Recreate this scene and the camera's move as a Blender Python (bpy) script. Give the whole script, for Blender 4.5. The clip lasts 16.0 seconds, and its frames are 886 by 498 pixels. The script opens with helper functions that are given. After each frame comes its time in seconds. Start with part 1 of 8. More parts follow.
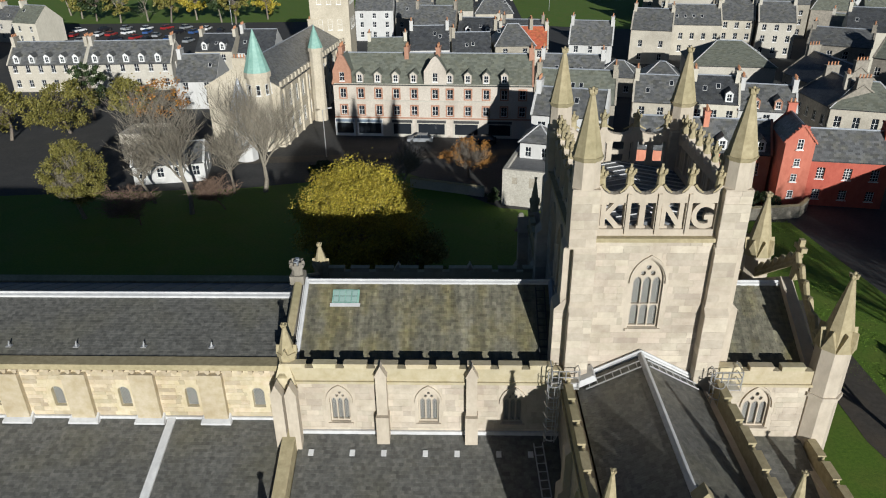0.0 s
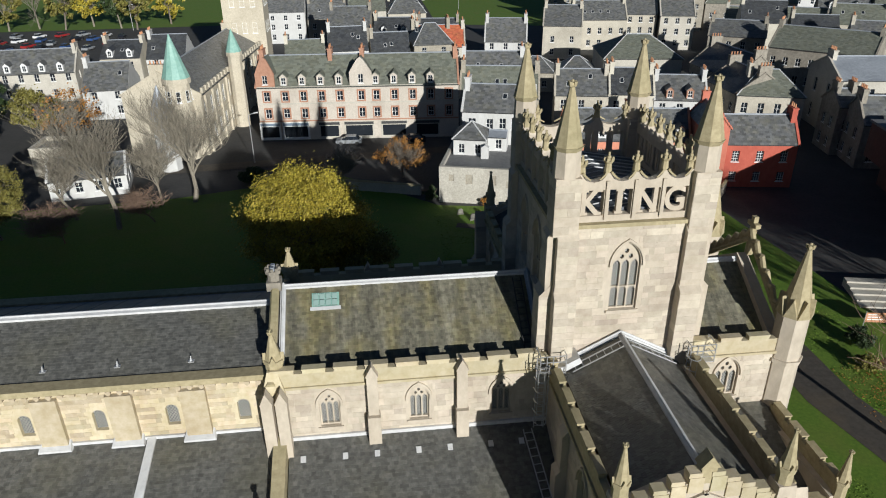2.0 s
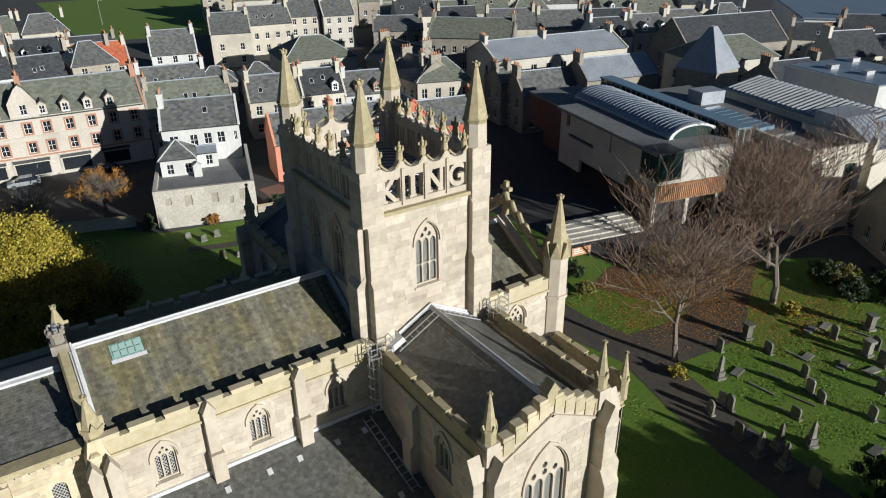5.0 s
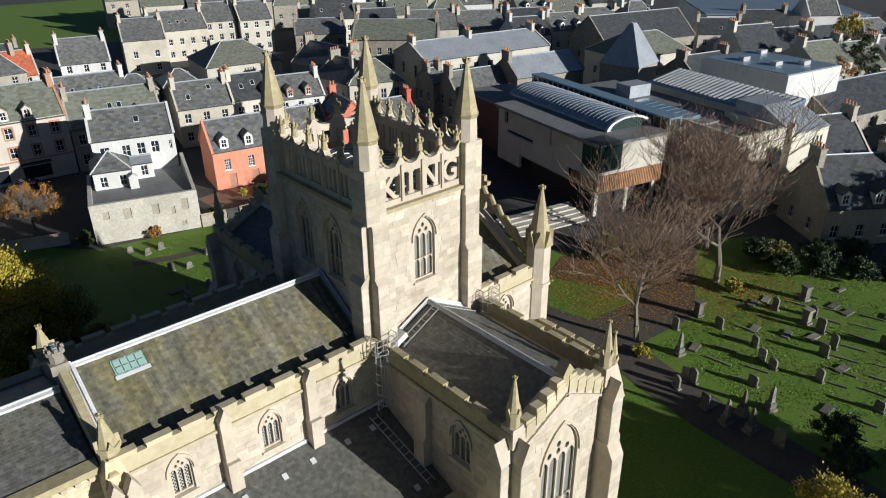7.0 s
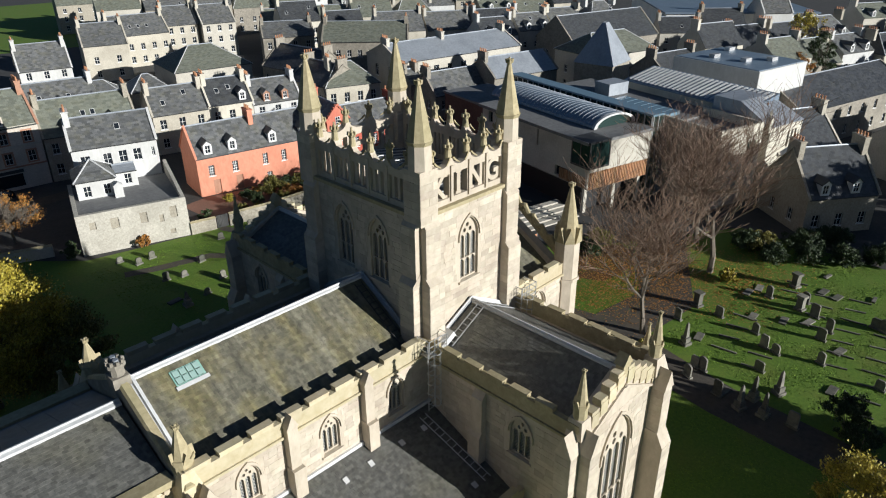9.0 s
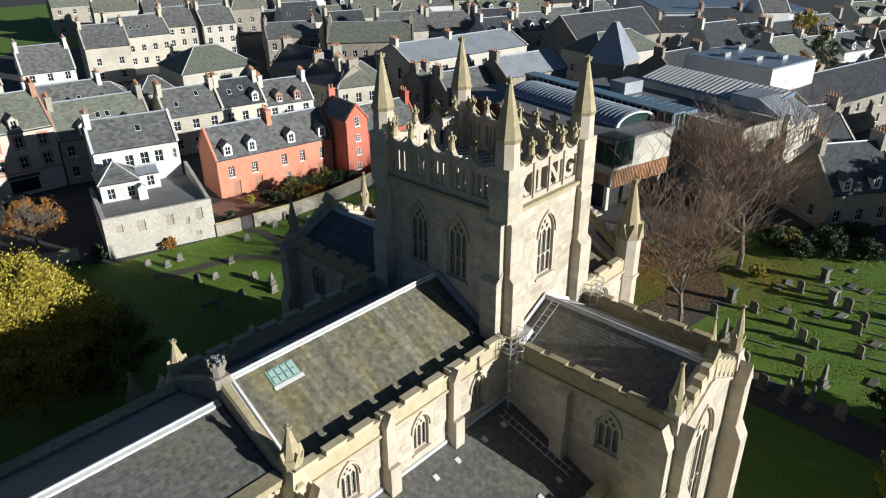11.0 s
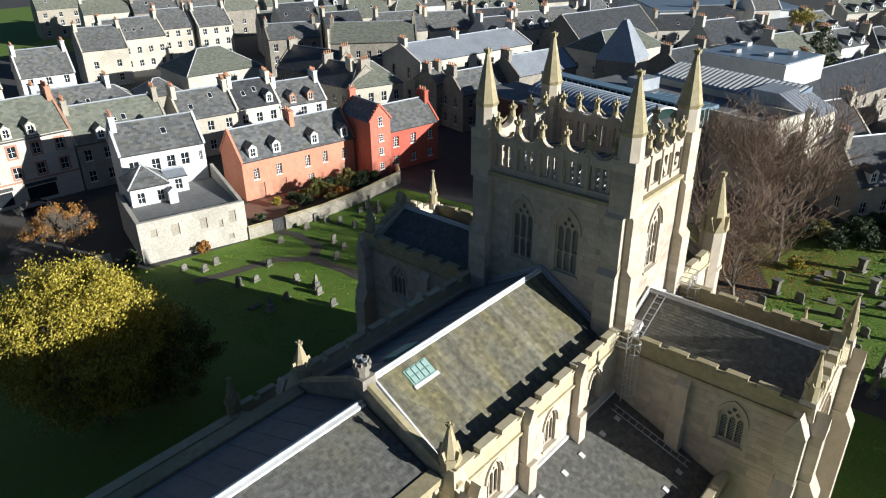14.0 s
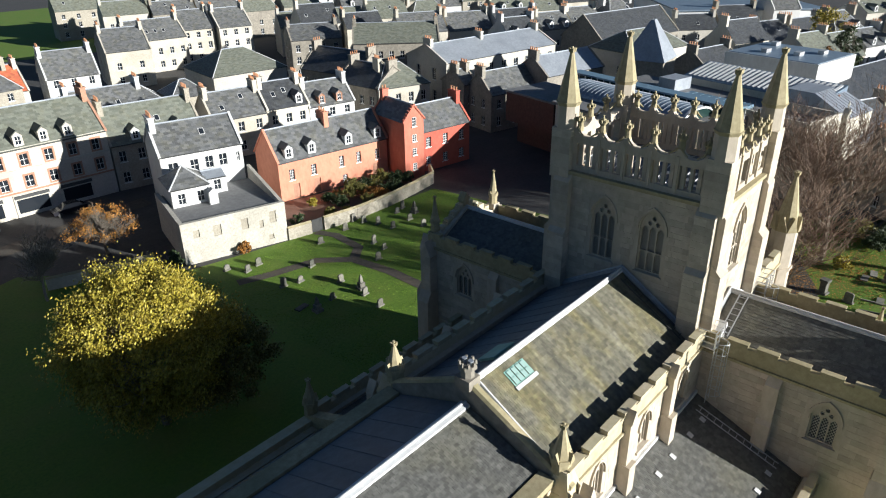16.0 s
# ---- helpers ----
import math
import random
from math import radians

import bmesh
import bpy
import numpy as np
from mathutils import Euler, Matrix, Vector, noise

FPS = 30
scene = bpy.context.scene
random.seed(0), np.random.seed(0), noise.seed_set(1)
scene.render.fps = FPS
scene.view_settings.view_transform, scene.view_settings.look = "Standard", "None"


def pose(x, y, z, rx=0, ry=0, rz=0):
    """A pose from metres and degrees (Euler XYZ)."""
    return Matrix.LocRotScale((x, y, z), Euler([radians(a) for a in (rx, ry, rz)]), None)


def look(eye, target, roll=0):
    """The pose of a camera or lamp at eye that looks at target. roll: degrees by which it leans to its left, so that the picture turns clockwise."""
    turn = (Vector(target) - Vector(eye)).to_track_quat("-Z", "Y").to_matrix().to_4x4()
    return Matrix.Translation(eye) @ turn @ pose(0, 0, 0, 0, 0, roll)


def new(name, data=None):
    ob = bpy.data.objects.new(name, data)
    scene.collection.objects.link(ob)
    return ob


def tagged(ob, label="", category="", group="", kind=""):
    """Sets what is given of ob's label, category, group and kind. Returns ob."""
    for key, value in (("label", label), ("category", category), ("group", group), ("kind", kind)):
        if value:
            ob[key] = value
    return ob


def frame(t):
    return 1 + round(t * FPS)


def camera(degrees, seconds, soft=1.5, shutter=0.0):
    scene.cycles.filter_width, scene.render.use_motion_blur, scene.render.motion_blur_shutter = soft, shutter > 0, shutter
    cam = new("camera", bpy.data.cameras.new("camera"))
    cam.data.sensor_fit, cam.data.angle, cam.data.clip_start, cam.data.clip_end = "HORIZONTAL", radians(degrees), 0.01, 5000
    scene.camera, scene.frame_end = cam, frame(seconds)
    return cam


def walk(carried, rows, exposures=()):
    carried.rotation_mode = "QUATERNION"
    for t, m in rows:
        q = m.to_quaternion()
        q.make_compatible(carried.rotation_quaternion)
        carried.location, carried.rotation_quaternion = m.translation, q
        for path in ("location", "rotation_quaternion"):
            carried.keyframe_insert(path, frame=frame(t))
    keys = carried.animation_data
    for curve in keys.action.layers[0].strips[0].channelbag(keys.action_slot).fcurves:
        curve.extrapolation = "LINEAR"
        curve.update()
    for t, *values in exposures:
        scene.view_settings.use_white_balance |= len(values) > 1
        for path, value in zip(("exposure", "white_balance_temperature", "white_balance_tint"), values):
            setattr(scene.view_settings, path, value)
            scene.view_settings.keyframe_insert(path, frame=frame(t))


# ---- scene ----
from mathutils.geometry import tessellate_polygon as tess

cam = camera(64.8, 16.0, soft=1.1)
METRES, EYE, TILT, LEAN, TURN = 35.0, 35.5, 0.0, 0.0, 1.7
ROWS = [
    (0.0, 0.0, 0.0, 0.0, -0.28, -26.5, 0.56),
    (0.5, -0.0252, -0.0024, -0.0012, -1.16, -26.5, 0.56),
    (1.0, -0.05, -0.0038, -0.002, -1.42, -26.5, 0.58),
    (1.5, -0.0731, -0.0045, -0.0018, -1.44, -26.49, 0.6),
    (2.0, -0.0948, -0.0049, 0.0001, -8.03, -26.57, 0.62),
    (2.5, -0.1212, -0.0048, 0.0039, -13.76, -26.59, 0.62),
    (3.0, -0.1475, -0.0031, 0.0071, -18.38, -26.59, 0.59),
    (3.5, -0.175, -0.0005, 0.0094, -22.87, -26.57, 0.56),
    (4.0, -0.2019, 0.0044, 0.0094, -26.55, -26.55, 0.55),
    (4.5, -0.2289, 0.0114, 0.008, -30.49, -26.54, 0.53),
    (5.0, -0.2567, 0.0203, 0.0067, -35.63, -26.55, 0.53),
    (7.5, -0.3917, 0.1014, 0.0049, -45.18, -26.43, 0.39),
    (8.0, -0.4184, 0.1241, 0.0057, -47.34, -26.43, 0.38),
    (8.5, -0.444, 0.1479, 0.0067, -47.36, -26.41, 0.39),
    (9.0, -0.4692, 0.1726, 0.0076, -47.3, -26.38, 0.38),
    (11.5, -0.5931, 0.3016, 0.0052, -49.11, -26.34, 0.4),
    (12.0, -0.6163, 0.3288, 0.0027, -49.5, -26.34, 0.41),
    (12.5, -0.6387, 0.3557, 0.0008, -50.08, -26.33, 0.43),
    (13.0, -0.6608, 0.3834, -0.0002, -50.67, -26.32, 0.44),
    (13.5, -0.6815, 0.4099, -0.0008, -50.76, -26.3, 0.46),
    (14.0, -0.7019, 0.4364, -0.0014, -51.07, -26.28, 0.47),
    (14.5, -0.722, 0.4624, -0.0021, -51.05, -26.27, 0.5),
    (15.0, -0.7417, 0.4875, -0.0022, -50.99, -26.25, 0.52),
    (15.5, -0.76, 0.5121, -0.0025, -50.93, -26.23, 0.56),
    (16.0, -0.777, 0.535, -0.0028, -50.88, -26.22, 0.64),
]
walk(cam, [(t, pose(0, 0, EYE, TILT, LEAN, TURN) @ pose(METRES * x, METRES * y, METRES * z, 90 + pitch, roll, yaw)) for t, x, y, z, yaw, pitch, roll in ROWS],
     exposures=[(0.0, 0.04, 5900, 10), (2.0, 0.09, 5900, 10), (5.0, 0.26, 5900, 10), (9.0, 0.42, 5900, 10), (12.5, 0.62, 5900, 10), (16.0, 0.93, 5900, 10)])

# ---------------------------------------------------------------- light
SUN_DIR = Vector((-0.305, 1.0, -0.285)).normalized()
sun = new("sun", bpy.data.lights.new("sun", "SUN"))
sun.data.energy, sun.data.angle, sun.data.color = 5.0, radians(0.53), (1.0, 0.95, 0.84)
sun.matrix_world = look((40, -60, 60), Vector((40, -60, 60)) + SUN_DIR)
world = bpy.data.worlds.new("world")
scene.world = world
world.use_nodes = True
wn = world.node_tree.nodes
sky = wn.new("ShaderNodeTexSky")
sky.sky_type, sky.sun_disc = "NISHITA", False
sky.sun_elevation, sky.sun_rotation = radians(15.2), radians(163)
sky.air_density, sky.dust_density, sky.ozone_density = 1.0, 0.6, 4.0
wn["Background"].inputs["Strength"].default_value = 0.029
world.node_tree.links.new(sky.outputs[0], wn["Background"].inputs["Color"])


# ---------------------------------------------------------------- materials
def mat(name, c1, c2, rough=0.85, scale=1.0, big=0.08, stain=0.35, stain_col=(0.05, 0.05, 0.04), rand=0.0,
        bump=0.3, metal=0.0, streak=0.0, island=False, fine=14.0, run=1.0, runs=0.0):
    """Two-scale mottled surface: c1/c2 grain, large stains, optional per-piece shift of value, bump."""
    m = bpy.data.materials.new(name)
    m.use_nodes = True
    t = m.node_tree
    b = t.nodes["Principled BSDF"]
    b.inputs["Roughness"].default_value, b.inputs["Metallic"].default_value = rough, metal
    co = t.nodes.new("ShaderNodeTexCoord")
    mp = t.nodes.new("ShaderNodeMapping")
    mp.inputs["Scale"].default_value = (1, run, 1 - 0.8 * streak)
    geo = t.nodes.new("ShaderNodeNewGeometry")
    t.links.new(geo.outputs["Position"], mp.inputs["Vector"])
    n1 = t.nodes.new("ShaderNodeTexNoise")
    n1.inputs["Scale"].default_value, n1.inputs["Detail"].default_value, n1.inputs["Roughness"].default_value = 2.2 * scale, 8, 0.65
    n2 = t.nodes.new("ShaderNodeTexNoise")
    n2.inputs["Scale"].default_value, n2.inputs["Detail"].default_value = big * 4, 5
    for n in (n1, n2):
        t.links.new(mp.outputs[0], n.inputs["Vector"])
    r1 = t.nodes.new("ShaderNodeValToRGB")
    r1.color_ramp.elements[0].position, r1.color_ramp.elements[1].position = 0.3, 0.7
    r1.color_ramp.elements[0].color, r1.color_ramp.elements[1].color = (*c1, 1), (*c2, 1)
    t.links.new(n1.outputs[0], r1.inputs[0])
    r2 = t.nodes.new("ShaderNodeValToRGB")
    r2.color_ramp.elements[0].position, r2.color_ramp.elements[1].position = 0.45, 0.75
    r2.color_ramp.elements[0].color, r2.color_ramp.elements[1].color = (0, 0, 0, 1), (stain, stain, stain, 1)
    t.links.new(n2.outputs[0], r2.inputs[0])
    mx = t.nodes.new("ShaderNodeMix")
    mx.data_type = "RGBA"
    t.links.new(r2.outputs[0], mx.inputs[0])
    t.links.new(r1.outputs[0], mx.inputs[6])
    mx.inputs[7].default_value = (*stain_col, 1)
    out = mx.outputs[2]
    if runs > 0:
        # dark and pale wash-down streaks along the slope
        m4 = t.nodes.new("ShaderNodeMapping")
        m4.inputs["Scale"].default_value = (1.5, 0.09, 0.09)
        n4 = t.nodes.new("ShaderNodeTexNoise")
        n4.inputs["Scale"].default_value, n4.inputs["Detail"].default_value, n4.inputs["Roughness"].default_value = 1.6, 5, 0.6
        r4 = t.nodes.new("ShaderNodeMapRange")
        r4.inputs[1].default_value, r4.inputs[2].default_value = 0.3, 0.7
        r4.inputs[3].default_value, r4.inputs[4].default_value = 1 - runs, 1 + runs
        h4 = t.nodes.new("ShaderNodeHueSaturation")
        t.links.new(geo.outputs["Position"], m4.inputs["Vector"])
        t.links.new(m4.outputs[0], n4.inputs["Vector"])
        t.links.new(n4.outputs[0], r4.inputs[0])
        t.links.new(r4.outputs[0], h4.inputs["Value"])
        t.links.new(out, h4.inputs["Color"])
        out = h4.outputs[0]
    if rand > 0:
        src = geo.outputs["Random Per Island"]
        if not island:
            src = t.nodes.new("ShaderNodeObjectInfo").outputs["Random"]
        hv = t.nodes.new("ShaderNodeHueSaturation")
        mr = t.nodes.new("ShaderNodeMapRange")
        mr.inputs[3].default_value, mr.inputs[4].default_value = 1 - rand, 1 + rand
        t.links.new(src, mr.inputs[0])
        t.links.new(mr.outputs[0], hv.inputs["Value"])
        mr2 = t.nodes.new("ShaderNodeMapRange")
        mr2.inputs[3].default_value, mr2.inputs[4].default_value = 0.492, 0.508
        fr = t.nodes.new("ShaderNodeMath")
        fr.operation = "FRACT"
        ml = t.nodes.new("ShaderNodeMath")
        ml.operation = "MULTIPLY"
        ml.inputs[1].default_value = 7.3
        t.links.new(src, ml.inputs[0])
        t.links.new(ml.outputs[0], fr.inputs[0])
        t.links.new(fr.outputs[0], mr2.inputs[0])
        t.links.new(mr2.outputs[0], hv.inputs["Hue"])
        t.links.new(out, hv.inputs["Color"])
        out = hv.outputs[0]
    t.links.new(out, b.inputs["Base Color"])
    if bump > 0:
        n3 = t.nodes.new("ShaderNodeTexNoise")
        n3.inputs["Scale"].default_value, n3.inputs["Detail"].default_value = fine, 4
        t.links.new(geo.outputs["Position"], n3.inputs["Vector"])
        bp = t.nodes.new("ShaderNodeBump")
        bp.inputs["Strength"].default_value, bp.inputs["Distance"].default_value = bump, 0.05
        t.links.new(n3.outputs[0], bp.inputs["Height"])
        t.links.new(bp.outputs[0], b.inputs["Normal"])
    return m


M_ASHLAR = mat("cream_sandstone", (0.42, 0.36, 0.28), (0.56, 0.49, 0.39), stain=0.3, stain_col=(0.25, 0.2, 0.14), streak=0.6)
M_BLOCK = mat("sandstone_block", (0.42, 0.36, 0.28), (0.56, 0.495, 0.4), stain=0.45, stain_col=(0.27, 0.21, 0.15), rand=0.15)
M_BLOCKI = mat("sandstone_coursed", (0.42, 0.36, 0.28), (0.56, 0.495, 0.4), stain=0.45, stain_col=(0.27, 0.21, 0.15), rand=0.15, island=True)
M_YELLOW = mat("yellowed_sandstone", (0.44, 0.37, 0.22), (0.56, 0.49, 0.34), stain=0.5, stain_col=(0.3, 0.27, 0.19), rand=0.15)
M_LICHEN = mat("lichened_sandstone", (0.3, 0.25, 0.14), (0.46, 0.39, 0.24), stain=0.6, stain_col=(0.19, 0.18, 0.09), scale=1.6)
M_NAVE = mat("medieval_sandstone", (0.44, 0.36, 0.22), (0.58, 0.5, 0.37), stain=0.5, stain_col=(0.3, 0.22, 0.12), rand=0.22, island=True)
M_DARKSTONE = mat("weathered_grey_stone", (0.2, 0.178, 0.145), (0.36, 0.325, 0.265), stain=0.5, stain_col=(0.11, 0.1, 0.08))
M_SLATE = mat("grey_slate", (0.075, 0.075, 0.07), (0.15, 0.147, 0.132), rough=0.45, stain=0.5, stain_col=(0.14, 0.13, 0.08), rand=0.24, island=True, fine=30, bump=0.2, scale=2)
M_SLATEM = mat("mossy_slate", (0.105, 0.099, 0.075), (0.2, 0.188, 0.135), rough=0.52, stain=0.7, stain_col=(0.23, 0.195, 0.07), rand=0.24, island=True, fine=30, bump=0.25, run=0.3, big=0.2, scale=2, runs=0.34)
M_SLATEP = mat("single_grey_slate", (0.075, 0.075, 0.07), (0.15, 0.147, 0.132), rough=0.45, stain=0.5, stain_col=(0.14, 0.13, 0.08), rand=0.28, fine=30, bump=0.2, scale=2)
# slate grey lightened: distance haze and sky glare are put into its colour
M_SLATE2 = mat("town_slate", (0.105, 0.108, 0.11), (0.155, 0.157, 0.156), rough=0.38, stain=0.5, stain_col=(0.16, 0.15, 0.1), rand=0.34, island=True, fine=25, bump=0.3, scale=5, big=0.25)
M_SLATEG = mat("green_slate", (0.13, 0.138, 0.11), (0.18, 0.19, 0.155), rough=0.65, stain=0.5, stain_col=(0.15, 0.145, 0.09), rand=0.25, island=True, fine=25, scale=5, big=0.25)
M_LEAD = mat("lead_sheet", (0.3, 0.325, 0.36), (0.42, 0.445, 0.48), rough=0.45, stain=0.5, stain_col=(0.2, 0.22, 0.25), metal=0.3, bump=0.1)
M_LEADD = mat("dark_lead_sheet", (0.085, 0.094, 0.108), (0.14, 0.152, 0.17), rough=0.6, stain=0.5, stain_col=(0.17, 0.18, 0.19), bump=0.1)
M_LEADW = mat("pale_lead_flashing", (0.5, 0.5, 0.5), (0.66, 0.66, 0.65), rough=0.6, stain=0.5, stain_col=(0.36, 0.36, 0.36), bump=0.1)
M_COPPER = mat("verdigris_copper", (0.2, 0.38, 0.32), (0.33, 0.52, 0.44), rough=0.6, stain=0.4, stain_col=(0.12, 0.25, 0.2), bump=0.1)
M_STEEL = mat("galvanised_steel", (0.5, 0.5, 0.5), (0.65, 0.65, 0.65), rough=0.4, metal=0.6, bump=0.0)
M_DARKIRON = mat("dark_iron", (0.03, 0.03, 0.03), (0.06, 0.06, 0.06), rough=0.6, bump=0.05)
M_HARL = mat("white_harling", (0.5, 0.495, 0.475), (0.61, 0.605, 0.585), stain=0.4, stain_col=(0.4, 0.385, 0.35), streak=0.7, bump=0.2)
M_LIME = mat("limewashed_rubble", (0.36, 0.33, 0.275), (0.58, 0.55, 0.475), stain=0.45, stain_col=(0.22, 0.2, 0.16), scale=2, bump=0.6, fine=5)
M_SLATED = mat("dark_town_slate", (0.045, 0.048, 0.053), (0.08, 0.083, 0.088), rough=0.38, stain=0.4, stain_col=(0.09, 0.088, 0.07), rand=0.3, island=True, fine=25, bump=0.3, scale=5, big=0.25)
M_CREAM = mat("cream_render", (0.52, 0.48, 0.39), (0.64, 0.6, 0.5), stain=0.35, stain_col=(0.38, 0.35, 0.28), streak=0.7, bump=0.15)
M_ORANGE = mat("terracotta_harling", (0.54, 0.21, 0.13), (0.66, 0.29, 0.185), stain=0.35, stain_col=(0.46, 0.17, 0.1), streak=0.6, bump=0.2)
M_RED = mat("deep_red_harling", (0.4, 0.085, 0.055), (0.5, 0.125, 0.08), stain=0.35, stain_col=(0.33, 0.06, 0.04), streak=0.6, bump=0.2)
M_SALMON = mat("salmon_red_harling", (0.47, 0.14, 0.09), (0.58, 0.2, 0.13), stain=0.35, stain_col=(0.4, 0.1, 0.065), streak=0.6, bump=0.2)
M_RUBBLE = mat("grey_rubble_stone", (0.26, 0.23, 0.18), (0.45, 0.41, 0.33), stain=0.4, stain_col=(0.16, 0.14, 0.11), scale=2, bump=0.6, fine=5)
M_BUFF = mat("buff_stone", (0.4, 0.365, 0.295), (0.56, 0.515, 0.425), stain=0.45, stain_col=(0.22, 0.19, 0.145), scale=2, bump=0.4, fine=6)
M_PALE = mat("pale_dressed_stone", (0.42, 0.39, 0.33), (0.57, 0.535, 0.46), stain=0.45, stain_col=(0.26, 0.235, 0.185), scale=2)
M_PINK = mat("pink_grey_stone", (0.45, 0.4, 0.335), (0.61, 0.55, 0.47), stain=0.45, stain_col=(0.3, 0.25, 0.195), scale=2)
M_TOWN = mat("warm_civic_sandstone", (0.44, 0.385, 0.29), (0.62, 0.56, 0.44), stain=0.45, stain_col=(0.28, 0.24, 0.17), scale=2)
M_REDSTONE = mat("red_sandstone_trim", (0.34, 0.175, 0.11), (0.46, 0.255, 0.17), stain=0.35, stain_col=(0.24, 0.13, 0.09))
M_WHITE = mat("white_paint", (0.72, 0.72, 0.7), (0.8, 0.8, 0.78), rough=0.5, stain=0.15, bump=0.0)
M_TERRA = mat("clay_pot", (0.45, 0.2, 0.1), (0.58, 0.3, 0.16), stain=0.3, bump=0.1)
M_REDTILE = mat("red_roof_tile", (0.42, 0.1, 0.045), (0.55, 0.16, 0.07), stain=0.3, rand=0.2, island=True)
# red-brown brick, darkened to hold the shade of the buildings round it
M_BRICK = mat("shade_darkened_brick", (0.09, 0.04, 0.03), (0.15, 0.07, 0.05), stain=0.3)
M_TIMBER = mat("larch_slats", (0.34, 0.17, 0.08), (0.46, 0.26, 0.13), stain=0.3, rand=0.2, bump=0.1)
M_FLATROOF = mat("grey_roof_felt", (0.12, 0.12, 0.12), (0.2, 0.2, 0.2), rough=0.7, stain=0.5, stain_col=(0.24, 0.24, 0.23), bump=0.1)
M_BLUEROOF = mat("blue_grey_metal_roof", (0.15, 0.2, 0.26), (0.22, 0.28, 0.35), rough=0.4, stain=0.3, stain_col=(0.34, 0.4, 0.45), metal=0.2, bump=0.0)
M_ASPHALT = mat("asphalt", (0.035, 0.035, 0.035), (0.065, 0.063, 0.06), stain=0.5, stain_col=(0.08, 0.075, 0.07), bump=0.2)
M_BLAES = mat("red_gravel", (0.17, 0.085, 0.06), (0.28, 0.155, 0.11), stain=0.5, stain_col=(0.08, 0.06, 0.035), scale=3, bump=0.4)
M_PATH = mat("worn_path", (0.05, 0.043, 0.035), (0.09, 0.078, 0.062), stain=0.6, stain_col=(0.12, 0.09, 0.055), bump=0.3)
M_BLADE = mat("grass_tufts", (0.09, 0.17, 0.01), (0.16, 0.26, 0.02), stain=0.3, stain_col=(0.16, 0.17, 0.03), rand=0.35, island=True, bump=0)
M_GRASS = mat("lawn_grass", (0.07, 0.142, 0.008), (0.13, 0.215, 0.016), stain=0.5, stain_col=(0.16, 0.17, 0.03), scale=1.6, bump=0.4, fine=9)
M_LITTER = mat("leaf_litter", (0.08, 0.04, 0.018), (0.17, 0.085, 0.035), stain=0.4, stain_col=(0.06, 0.07, 0.02), scale=4, bump=0.6)
M_GRAVE = mat("gravestone", (0.1, 0.1, 0.085), (0.24, 0.22, 0.18), stain=0.5, stain_col=(0.07, 0.09, 0.045), rand=0.4)
M_BARK = mat("bark", (0.12, 0.1, 0.08), (0.24, 0.2, 0.155), stain=0.3, scale=3)
M_BARKL = mat("pale_bark", (0.17, 0.148, 0.112), (0.3, 0.265, 0.205), stain=0.3, scale=3)
M_TWIG = mat("twigs", (0.15, 0.095, 0.065), (0.27, 0.185, 0.13), stain=0.2, bump=0)


def leafmat(name, c1, c2):
    m = mat(name, c1, c2, rough=0.6, stain=0.0, rand=0.45, island=True, bump=0)
    b = m.node_tree.nodes["Principled BSDF"]
    b.inputs["Subsurface Weight"].default_value = 0.0
    return m


M_YLEAF = leafmat("yellow_leaves", (0.25, 0.21, 0.02), (0.43, 0.345, 0.04))
M_OLEAF = leafmat("russet_leaves", (0.3, 0.13, 0.025), (0.4, 0.2, 0.04))
M_GLEAF = leafmat("olive_leaves", (0.13, 0.125, 0.025), (0.23, 0.2, 0.045))
M_DLEAF = leafmat("dark_evergreen_leaves", (0.02, 0.04, 0.012), (0.05, 0.075, 0.02))


def glassy(name, col, rough=0.08, metal=0.0):
    m = bpy.data.materials.new(name)
    m.use_nodes = True
    b = m.node_tree.nodes["Principled BSDF"]
    b.inputs["Base Color"].default_value = (*col, 1)
    b.inputs["Roughness"].default_value, b.inputs["Metallic"].default_value = rough, metal
    return m


M_GLASS = glassy("window_glass", (0.02, 0.024, 0.03))
M_GREENGLASS = glassy("green_tinted_glass", (0.02, 0.042, 0.038), 0.04)
M_BLUEGLASS = glassy("blue_roof_glass", (0.16, 0.24, 0.3), 0.1)
M_SKYPANE = glassy("pale_green_skylight_glass", (0.3, 0.42, 0.38), 0.2)
# near-black that paints in the shade of a deep recess
M_DARK = glassy("recess_shade_black", (0.012, 0.012, 0.013), 0.6)


